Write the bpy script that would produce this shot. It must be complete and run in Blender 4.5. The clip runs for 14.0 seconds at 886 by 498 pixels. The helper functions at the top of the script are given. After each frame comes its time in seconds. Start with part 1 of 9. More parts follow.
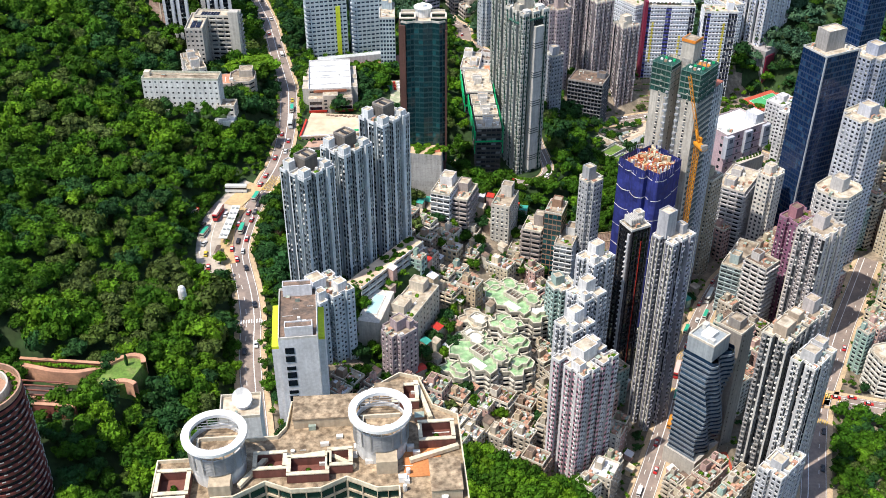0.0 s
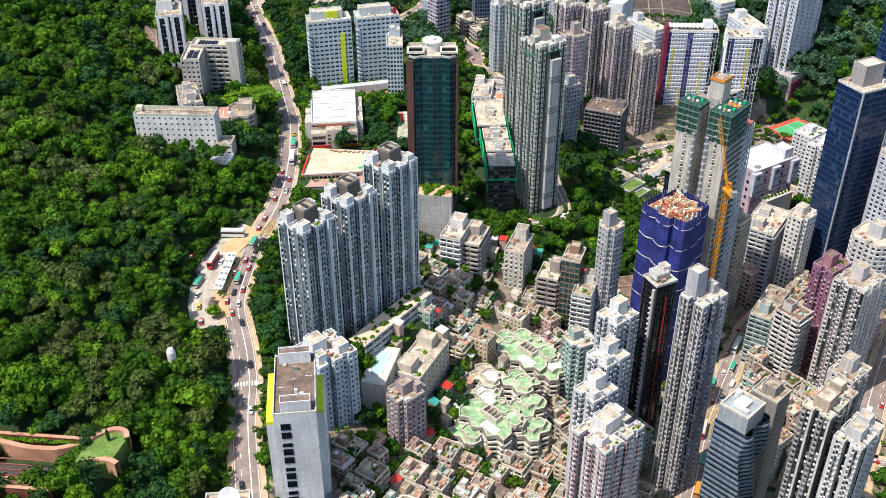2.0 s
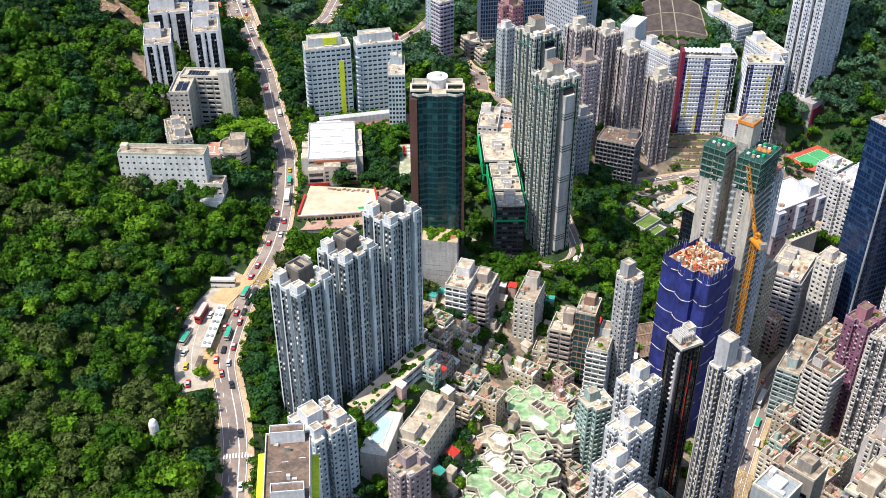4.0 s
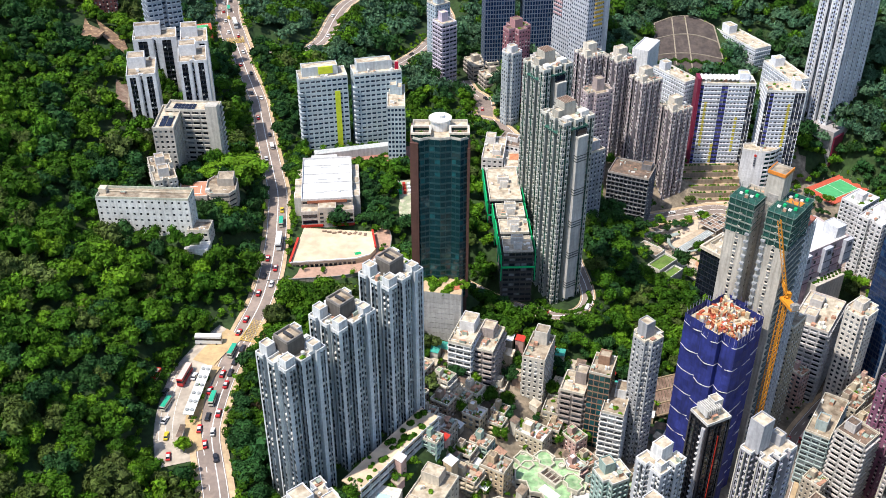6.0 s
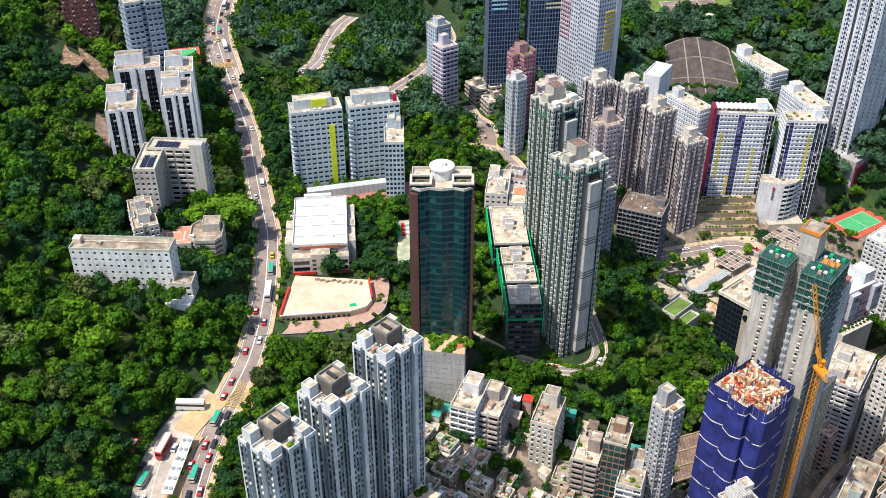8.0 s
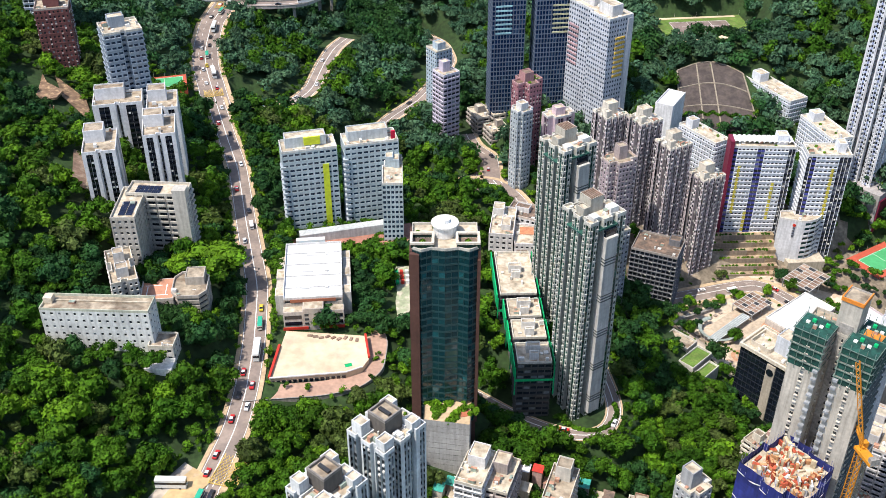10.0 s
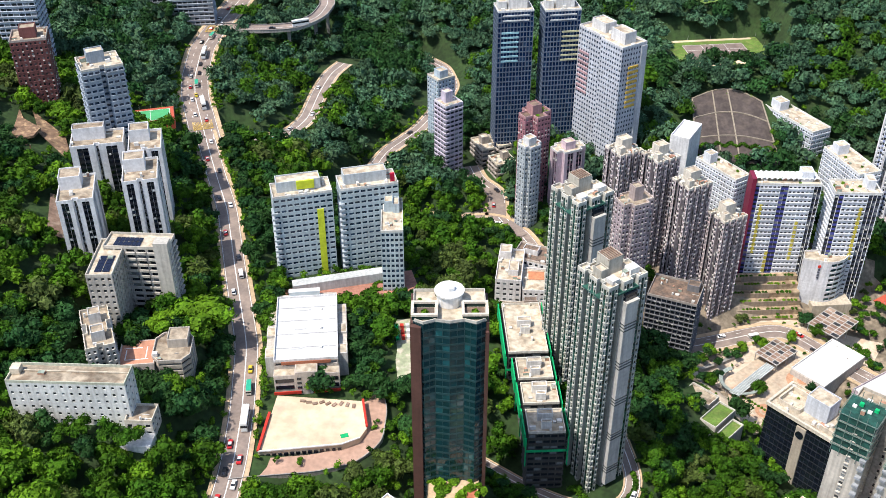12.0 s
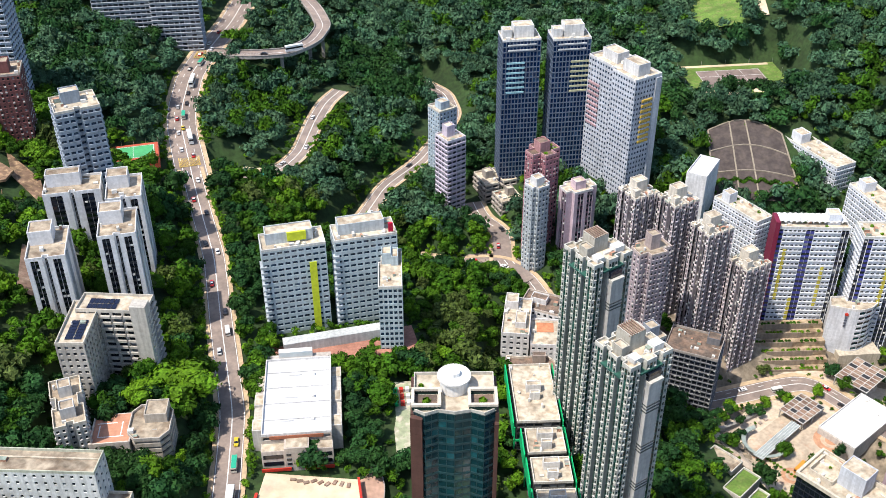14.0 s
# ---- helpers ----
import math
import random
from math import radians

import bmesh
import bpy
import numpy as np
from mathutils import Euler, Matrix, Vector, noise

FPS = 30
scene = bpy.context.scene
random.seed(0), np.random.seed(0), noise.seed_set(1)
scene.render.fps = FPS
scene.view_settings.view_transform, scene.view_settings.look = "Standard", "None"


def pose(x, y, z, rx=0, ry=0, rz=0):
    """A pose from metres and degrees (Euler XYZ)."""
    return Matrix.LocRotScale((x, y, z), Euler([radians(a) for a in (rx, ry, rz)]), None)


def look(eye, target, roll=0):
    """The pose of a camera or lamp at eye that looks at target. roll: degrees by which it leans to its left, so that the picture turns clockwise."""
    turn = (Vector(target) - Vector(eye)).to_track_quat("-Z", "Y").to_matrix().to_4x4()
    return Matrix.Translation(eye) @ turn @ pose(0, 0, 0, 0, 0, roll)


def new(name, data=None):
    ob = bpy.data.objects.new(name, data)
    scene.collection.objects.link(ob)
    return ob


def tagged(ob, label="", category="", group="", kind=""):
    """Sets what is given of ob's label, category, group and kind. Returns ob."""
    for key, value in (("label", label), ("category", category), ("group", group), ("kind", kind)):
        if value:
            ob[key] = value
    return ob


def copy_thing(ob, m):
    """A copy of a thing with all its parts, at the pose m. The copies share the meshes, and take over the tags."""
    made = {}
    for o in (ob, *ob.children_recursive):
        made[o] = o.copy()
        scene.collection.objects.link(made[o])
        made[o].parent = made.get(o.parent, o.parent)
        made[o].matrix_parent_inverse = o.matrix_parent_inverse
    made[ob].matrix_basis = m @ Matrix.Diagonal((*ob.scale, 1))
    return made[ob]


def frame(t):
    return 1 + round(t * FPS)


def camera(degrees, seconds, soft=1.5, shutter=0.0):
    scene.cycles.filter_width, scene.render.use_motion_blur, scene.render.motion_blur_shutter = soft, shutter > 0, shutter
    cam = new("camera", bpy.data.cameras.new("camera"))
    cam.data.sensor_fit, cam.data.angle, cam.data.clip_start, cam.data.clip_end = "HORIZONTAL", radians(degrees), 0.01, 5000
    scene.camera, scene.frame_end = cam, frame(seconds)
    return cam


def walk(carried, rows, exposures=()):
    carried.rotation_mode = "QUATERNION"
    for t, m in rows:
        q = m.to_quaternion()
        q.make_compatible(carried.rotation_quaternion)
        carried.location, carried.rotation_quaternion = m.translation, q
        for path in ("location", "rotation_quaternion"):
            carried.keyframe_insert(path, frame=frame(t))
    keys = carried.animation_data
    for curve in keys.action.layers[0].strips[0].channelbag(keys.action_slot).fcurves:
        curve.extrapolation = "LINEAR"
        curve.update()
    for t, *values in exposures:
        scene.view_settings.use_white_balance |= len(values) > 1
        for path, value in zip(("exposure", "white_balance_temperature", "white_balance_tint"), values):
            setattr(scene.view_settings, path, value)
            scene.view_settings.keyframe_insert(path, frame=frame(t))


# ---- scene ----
cam = camera(46.84, 14.0, soft=0.6)
# seconds, place in metres, yaw, pitch and roll in degrees
ROWS = [
    (0.0, 0.50, 0.15, 299.37, 5.191, -34.122, -0.031),
    (0.5, -0.33, 10.22, 299.27, 5.354, -34.078, 0.030),
    (1.0, -1.24, 20.83, 299.39, 5.522, -34.040, 0.067),
    (1.5, -2.39, 30.90, 299.53, 5.630, -34.020, 0.108),
    (2.0, -3.80, 41.66, 299.44, 5.701, -33.977, 0.116),
    (2.5, -5.13, 52.13, 299.52, 5.750, -33.988, 0.101),
    (3.0, -6.88, 62.71, 299.78, 5.764, -33.984, 0.090),
    (5.5, -15.09, 115.21, 300.30, 5.737, -34.062, -0.024),
    (6.0, -16.22, 126.34, 300.46, 5.806, -34.093, -0.040),
    (6.5, -17.74, 136.55, 300.39, 5.810, -34.093, -0.051),
    (7.0, -19.04, 147.26, 300.63, 5.795, -34.136, -0.048),
    (7.5, -20.37, 157.45, 300.68, 5.773, -34.156, -0.052),
    (8.0, -21.79, 168.39, 300.92, 5.740, -34.201, -0.074),
    (10.5, -29.26, 219.71, 300.67, 5.550, -34.189, -0.058),
    (11.0, -30.39, 229.91, 300.32, 5.566, -34.132, 0.020),
    (11.5, -31.58, 239.73, 299.93, 5.555, -34.089, 0.074),
    (12.0, -32.97, 250.35, 299.92, 5.529, -34.076, 0.106),
    (12.5, -34.23, 260.40, 299.89, 5.497, -34.065, 0.122),
    (13.0, -35.52, 270.99, 300.14, 5.489, -34.083, 0.149),
    (13.5, -37.04, 280.95, 300.19, 5.437, -34.079, 0.126),
    (14.0, -38.25, 291.84, 300.03, 5.454, -34.053, 0.154),
]
walk(cam, [(t, pose(x, y, z, 90 + pitch, roll, yaw)) for t, x, y, z, yaw, pitch, roll in ROWS], exposures=[(0.0, 0.5), (14.0, 0.5)])

# ---- world and sun: a high summer sun, from behind and to the left of the flight ----
SUN_WAY = Vector((-0.42, -0.34, 1.0)).normalized()
world = bpy.data.worlds.new("sky")
scene.world = world
world.use_nodes = True
_n, _l = world.node_tree.nodes, world.node_tree.links
sky = _n.new("ShaderNodeTexSky")
sky.sky_type, sky.sun_disc = "NISHITA", False
sky.sun_elevation = math.asin(SUN_WAY.z)
sky.sun_rotation = math.atan2(SUN_WAY.x, SUN_WAY.y)
sky.air_density, sky.dust_density, sky.ozone_density = 1.0, 1.2, 1.5
_l.new(sky.outputs["Color"], _n["Background"].inputs["Color"])
_n["Background"].inputs["Strength"].default_value = 0.155
sun_data = bpy.data.lights.new("sun", "SUN")
sun_data.energy, sun_data.angle, sun_data.color = 4.2, radians(0.55), (1.0, 0.93, 0.85)
sun = new("sun", sun_data)
sun.matrix_world = look(SUN_WAY * 1500 + Vector((0, 500, 0)), (0, 500, 0))


# ---- materials ----
def material(name, colour, rough=0.8, vary=0.25, grain=1.2, blotch=0.12, streak=0.0, metal=0.0, bump=0.0, per=0.0, leaf=0.0, spec=0.4, second=None, share=0.5, block=0.0):
    """A painted, mineral or leafy surface: two scales of noise, rain streaks, a change from object to object or leaf to leaf."""
    m = bpy.data.materials.new(name)
    m.use_nodes = True
    nt = m.node_tree
    n, l = nt.nodes, nt.links
    bsdf = n["Principled BSDF"]
    bsdf.inputs["Roughness"].default_value = rough
    bsdf.inputs["Metallic"].default_value = metal
    bsdf.inputs["Specular IOR Level"].default_value = spec
    geo = n.new("ShaderNodeNewGeometry")

    def noise_at(scale, detail, squash=None):
        src = geo.outputs["Position"]
        if squash:
            mp = n.new("ShaderNodeMapping")
            mp.inputs["Scale"].default_value = squash
            l.new(src, mp.inputs["Vector"])
            src = mp.outputs["Vector"]
        t = n.new("ShaderNodeTexNoise")
        t.inputs["Scale"].default_value, t.inputs["Detail"].default_value = scale, detail
        l.new(src, t.inputs["Vector"])
        return t.outputs["Fac"]

    def ranged(src, lo, hi, a=0.3, b=0.7):
        r = n.new("ShaderNodeMapRange")
        r.inputs[1].default_value, r.inputs[2].default_value, r.inputs[3].default_value, r.inputs[4].default_value = a, b, lo, hi
        l.new(src, r.inputs[0])
        return r.outputs[0]

    def times(a, b):
        x = n.new("ShaderNodeMath")
        x.operation = "MULTIPLY"
        l.new(a, x.inputs[0])
        l.new(b, x.inputs[1])
        return x.outputs[0]

    val = times(ranged(noise_at(grain, 3), 1 - vary, 1 + vary * 0.6), ranged(noise_at(blotch, 2), 1 - vary, 1 + vary * 0.6))
    if streak:
        val = times(val, ranged(noise_at(1.0, 3, (0.9, 0.9, 0.07)), 1 - streak, 1.0, 0.35, 0.6))
    if per:
        oi = n.new("ShaderNodeObjectInfo")
        val = times(val, ranged(oi.outputs["Random"], 1 - per, 1 + per, 0, 1))
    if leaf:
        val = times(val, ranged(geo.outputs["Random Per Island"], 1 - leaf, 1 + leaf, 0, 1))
    base = n.new("ShaderNodeRGB")
    base.outputs[0].default_value = (*colour, 1)
    col = base.outputs[0]
    if second:
        mix = n.new("ShaderNodeMix")
        mix.data_type = "RGBA"
        mix.inputs[7].default_value = (*second, 1)
        l.new(col, mix.inputs[6])
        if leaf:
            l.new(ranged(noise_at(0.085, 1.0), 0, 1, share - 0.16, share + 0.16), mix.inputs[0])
        elif block:
            l.new(ranged(geo.outputs["Random Per Island"], 0, 1, share - 0.02, share + 0.02), mix.inputs[0])
        else:
            l.new(ranged(noise_at(blotch * 2.3, 4), 0, 1, share - 0.1, share + 0.1), mix.inputs[0])
        col = mix.outputs[2]
    vm = n.new("ShaderNodeVectorMath")
    vm.operation = "SCALE"
    l.new(col, vm.inputs[0])
    l.new(val, vm.inputs[3])
    l.new(vm.outputs[0], bsdf.inputs["Base Color"])
    if bump:
        b = n.new("ShaderNodeBump")
        b.inputs["Strength"].default_value, b.inputs["Distance"].default_value = 0.6, bump
        l.new(noise_at(grain * 2.0, 3), b.inputs["Height"])
        l.new(b.outputs[0], bsdf.inputs["Normal"])
    return m


def glass_material(name, colour, rough=0.12, spec=0.5, share=0.75, bright=(0.2, 0.22, 0.23), pale=0.0):
    """Window glass seen from outside: a dark room behind, some panes with pale blinds."""
    return material(name, colour, rough, 0.2, 0.9, 0.2, leaf=0.0, spec=spec, second=bright, share=share, block=1.0)


PAINT = {}


def paint(r, g, b, rough=0.78, streak=0.22, vary=0.14):
    """Painted or tiled facade of that colour."""
    key = (r, g, b, rough, streak)
    if key not in PAINT:
        PAINT[key] = material("facade_paint", (r * 0.9, g * 0.9, b * 0.9), rough, vary, 0.8, 0.09, streak, per=0.05)
    return PAINT[key]


M_GLASS = glass_material("window_glass", (0.022, 0.028, 0.034))
M_GLASS_BLUE = glass_material("blue_curtain_glass", (0.012, 0.03, 0.06), 0.1, 0.45, 0.9, (0.04, 0.08, 0.13))
M_GLASS_NAVY = glass_material("navy_curtain_glass", (0.007, 0.026, 0.082), 0.1, 0.35, 0.86, (0.03, 0.075, 0.15))
M_GLASS_TEAL = glass_material("teal_curtain_glass", (0.006, 0.035, 0.042), 0.07, 0.6, 0.86, (0.015, 0.085, 0.095))
M_GLASS_BLACK = glass_material("black_curtain_glass", (0.008, 0.012, 0.02), 0.08, 0.6, 0.95, (0.02, 0.03, 0.05))
M_GLASS_GREEN = glass_material("green_tinted_glass", (0.012, 0.04, 0.032), 0.1, 0.5, 0.85, (0.03, 0.1, 0.08))
M_SPANDREL = material("dark_spandrel", (0.035, 0.036, 0.04), 0.5, 0.2, 0.9, 0.2)
M_CONCRETE = material("weathered_concrete", (0.36, 0.34, 0.31), 0.9, 0.3, 0.9, 0.12, 0.2, bump=0.02)
M_ROOF = material("roof_screed", (0.40, 0.335, 0.25), 0.95, 0.35, 0.5, 0.1, second=(0.22, 0.165, 0.115), share=0.56)
M_ROOF_PALE = material("pale_roof_screed", (0.56, 0.49, 0.38), 0.95, 0.3, 0.5, 0.12, second=(0.38, 0.3, 0.21), share=0.56)
M_ROOF_WHITE = material("white_roof_coating", (0.68, 0.68, 0.68), 0.7, 0.1, 0.3, 0.08)
M_ROOF_GREEN = material("green_roof_paint", (0.24, 0.36, 0.2), 0.85, 0.3, 0.7, 0.15, second=(0.42, 0.44, 0.33), share=0.62)
M_ROOF_BROWN = material("brown_roof_tiles", (0.22, 0.15, 0.11), 0.9, 0.3, 0.9, 0.14, second=(0.13, 0.1, 0.08), share=0.5)
M_PARAPET = material("parapet_paint", (0.62, 0.57, 0.47), 0.8, 0.18, 0.8, 0.1, 0.2)
M_EQUIP = material("roof_plant_metal", (0.55, 0.54, 0.5), 0.6, 0.2, 1.0, 0.3, leaf=0.0, second=(0.78, 0.77, 0.73), share=0.5, block=1.0)
M_EQUIP_WARM = material("roof_sheds", (0.45, 0.25, 0.17), 0.85, 0.3, 1.0, 0.2, second=(0.30, 0.36, 0.30), share=0.6, block=1.0)
M_AC = material("air_conditioner_casing", (0.62, 0.61, 0.57), 0.6, 0.15, 1.5, 0.3)
M_ASPHALT = material("asphalt", (0.23, 0.185, 0.16), 0.92, 0.14, 0.7, 0.06, second=(0.31, 0.245, 0.205), share=0.55)
M_PAVE = material("pavement_slabs", (0.52, 0.385, 0.24), 0.92, 0.2, 0.8, 0.12)
M_LINE = material("road_marking_white", (0.76, 0.75, 0.72), 0.7, 0.15, 0.8, 0.2)
M_YELLOW = material("road_marking_yellow", (0.62, 0.43, 0.12), 0.7, 0.2, 0.8, 0.2)
M_EARTH = material("forest_floor", (0.026, 0.056, 0.014), 0.95, 0.4, 0.4, 0.05, second=(0.032, 0.056, 0.016), share=0.6)
M_TOWN = material("alley_concrete", (0.2, 0.165, 0.12), 0.93, 0.35, 0.5, 0.08, second=(0.33, 0.265, 0.19), share=0.56)
# canopy colours: strong fine noise paints the shaded gaps between leaf clusters
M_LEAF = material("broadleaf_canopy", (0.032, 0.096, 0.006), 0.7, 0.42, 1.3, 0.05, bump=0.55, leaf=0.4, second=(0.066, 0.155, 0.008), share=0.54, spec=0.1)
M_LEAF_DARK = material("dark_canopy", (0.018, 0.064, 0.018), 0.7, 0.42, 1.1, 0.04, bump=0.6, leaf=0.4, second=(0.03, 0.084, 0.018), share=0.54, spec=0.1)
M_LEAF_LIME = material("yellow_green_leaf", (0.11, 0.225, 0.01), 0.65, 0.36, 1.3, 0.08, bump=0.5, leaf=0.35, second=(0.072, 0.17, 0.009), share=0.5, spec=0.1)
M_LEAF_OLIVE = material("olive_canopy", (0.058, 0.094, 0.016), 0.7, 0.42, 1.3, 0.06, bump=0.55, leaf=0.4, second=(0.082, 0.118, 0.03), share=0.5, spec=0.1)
# paler and bluer than the nearer woods: distance haze painted into the leaf colour
M_LEAF_HAZED = material("haze_tinted_canopy", (0.044, 0.108, 0.058), 0.7, 0.42, 1.1, 0.04, bump=0.6, leaf=0.4, second=(0.078, 0.15, 0.076), share=0.54, spec=0.1)
M_LEAF_DRY = material("dry_leaf", (0.17, 0.11, 0.045), 0.8, 0.3, 0.4, 0.1, leaf=0.4)
M_GRASS = material("lawn", (0.12, 0.21, 0.035), 0.9, 0.3, 1.0, 0.12, second=(0.17, 0.2, 0.06), share=0.58)
M_BARK = material("bark", (0.12, 0.09, 0.06), 0.9, 0.3, 3.0, 0.4)
M_WATER = material("pool_water", (0.05, 0.36, 0.52), 0.08, 0.1, 0.6, 0.2, spec=0.6)
M_POOLPALE = material("pale_pool_water", (0.42, 0.66, 0.66), 0.1, 0.06, 0.6, 0.2, spec=0.5)
M_RED = material("red_paint", (0.5, 0.035, 0.02), 0.6, 0.15, 0.8, 0.2)
M_MAROON = material("maroon_cladding", (0.19, 0.015, 0.045), 0.55, 0.12, 0.8, 0.1)
M_ORANGE = material("orange_paint", (0.62, 0.21, 0.03), 0.6, 0.15, 0.8, 0.2)
M_COURT_G = material("green_court_paint", (0.07, 0.36, 0.14), 0.8, 0.12, 0.5, 0.1)
M_COURT_R = material("red_court_paint", (0.46, 0.09, 0.05), 0.8, 0.15, 0.5, 0.1)
M_COURT_P = material("pale_schoolyard", (0.63, 0.50, 0.35), 0.9, 0.18, 0.25, 0.06, second=(0.6, 0.43, 0.32), share=0.6)
M_NET = material("blue_scaffold_net", (0.022, 0.032, 0.19), 0.75, 0.25, 0.5, 0.1, streak=0.3)
M_NETGREEN = material("green_safety_net", (0.0, 0.42, 0.14), 0.7, 0.2, 1.0, 0.2)
M_SHOT = material("shotcrete_slope", (0.075, 0.06, 0.055), 0.95, 0.25, 0.5, 0.1, second=(0.10, 0.08, 0.068), share=0.55)
M_BROWN = material("brown_timber_slope", (0.23, 0.15, 0.11), 0.9, 0.3, 0.7, 0.1, second=(0.32, 0.24, 0.18), share=0.55)
M_STEEL = material("galvanised_steel", (0.5, 0.5, 0.5), 0.45, 0.15, 1.0, 0.3, metal=0.6)
M_CRANE = material("crane_orange", (0.62, 0.25, 0.02), 0.5, 0.12, 1.0, 0.3)
M_TYRE = material("tyre_rubber", (0.02, 0.02, 0.02), 0.85, 0.2, 3.0, 0.5)


# ---- meshes out of quads ----
def box(x, y, z, w, d, h, yaw=0.0, bottom=False):
    """Quads of a box that stands on z, centred at x, y."""
    c, s = math.cos(yaw), math.sin(yaw)
    b = [(x + c * a * w / 2 - s * e * d / 2, y + s * a * w / 2 + c * e * d / 2) for a, e in ((-1, -1), (1, -1), (1, 1), (-1, 1))]
    q = [[(*b[i], z), (*b[(i + 1) % 4], z), (*b[(i + 1) % 4], z + h), (*b[i], z + h)] for i in range(4)]
    q.append([(*p, z + h) for p in b])
    if bottom:
        q.append([(*p, z) for p in reversed(b)])
    return np.array(q, float)


def beam(p, q, r):
    """Quads of a square bar of half-width r from p to q."""
    p, q = Vector(p), Vector(q)
    way = (q - p).normalized()
    side = way.cross(Vector((0, 0, 1)) if abs(way.z) < 0.9 else Vector((1, 0, 0))).normalized() * r
    up = way.cross(side).normalized() * r
    ring = [side + up, up - side, -side - up, side - up]
    out = [[p + ring[i], p + ring[(i + 1) % 4], q + ring[(i + 1) % 4], q + ring[i]] for i in range(4)]
    out.append([q + v for v in ring])
    out.append([p + v for v in reversed(ring)])
    return np.array([[tuple(v) for v in f] for f in out], float)


def lathe(x, y, profile, n=32, a0=0.0, a1=2 * math.pi):
    """Quads of a surface of revolution round (x, y); the profile holds (radius, z)."""
    ang = np.linspace(a0, a1, n + 1)
    out = []
    for (r0, z0), (r1, z1) in zip(profile, profile[1:]):
        for a, b in zip(ang, ang[1:]):
            out.append([(x + r0 * math.cos(a), y + r0 * math.sin(a), z0), (x + r0 * math.cos(b), y + r0 * math.sin(b), z0),
                        (x + r1 * math.cos(b), y + r1 * math.sin(b), z1), (x + r1 * math.cos(a), y + r1 * math.sin(a), z1)])
    return np.array(out, float)


def quad_mesh(name, quads, mat):
    quads = np.asarray(quads, np.float32).reshape(-1, 4, 3)
    n = len(quads)
    me = bpy.data.meshes.new(name)
    me.vertices.add(4 * n)
    me.vertices.foreach_set("co", quads.ravel())
    me.loops.add(4 * n)
    me.loops.foreach_set("vertex_index", np.arange(4 * n, dtype=np.int32))
    me.polygons.add(n)
    me.polygons.foreach_set("loop_start", np.arange(0, 4 * n, 4, dtype=np.int32))
    me.update(calc_edges=True)
    me.validate()
    me.materials.append(mat)
    return me


def part(name, quads, mat, parent=None, label="", kind=""):
    """ONE mesh object out of quads, under a thing or a part."""
    ob = new(name, quad_mesh(name, np.concatenate([np.asarray(q, float).reshape(-1, 4, 3) for q in quads]) if isinstance(quads, list) else quads, mat))
    ob.parent = parent
    if label or kind:
        tagged(ob, label, "", "", kind)
    return ob


def flat_part(name, poly, z, mat, parent=None, label="", thick=0.0):
    """A level sheet over a polygon, with a skirt if it has thickness."""
    me = bpy.data.meshes.new(name)
    n = len(poly)
    zs = z if hasattr(z, "__len__") else [z] * n
    v = [(x, y, zz) for (x, y), zz in zip(poly, zs)]
    f = [list(range(n))]
    if thick:
        v += [(x, y, zz - thick) for (x, y), zz in zip(poly, zs)]
        f += [[i, n + i, n + (i + 1) % n, (i + 1) % n] for i in range(n)]
    me.from_pydata(v, [], f)
    me.update()
    me.materials.append(mat)
    ob = new(name, me)
    ob.parent = parent
    if label:
        ob["label"] = label
    return ob


def thing(name, label, category, x=0.0, y=0.0, z=0.0, yaw=0.0, group="", kind=""):
    ob = new(name)
    ob.empty_display_size = 0.5
    ob.matrix_world = pose(x, y, z, 0, 0, yaw)
    return tagged(ob, label, category, group, kind)


# ---- the lie of the land ----
GX, GY, SPREAD = np.linspace(-460, 340, 9), np.linspace(200, 1200, 11), 75.0
HEIGHTS = np.array([
    [110, 117, 130, 134, 147, 167, 112, 102, 150, 149, 161], [90, 94, 85, 109, 98, 87, 62, 45, 84, 76, 34],
    [31, 72, 48, 84, 62, 46, 52, 37, 70, 52, -15], [-18, 49, 16, 0, -1, 10, 3, -16, 19, 5, -13],
    [-27, -17, -32, 25, 51, -9, -31, -18, 11, 1, 49], [-27, -58, -86, -35, -22, -36, 50, 44, 37, 43, 111],
    [-49, -58, -63, -68, -67, -96, -2, 51, 59, 79, 118], [-64, -61, -55, -59, -52, -76, -7, 75, 97, 106, 117],
    [-59, -60, -63, -63, -44, -12, 40, 84, 103, 118, 133]], float)

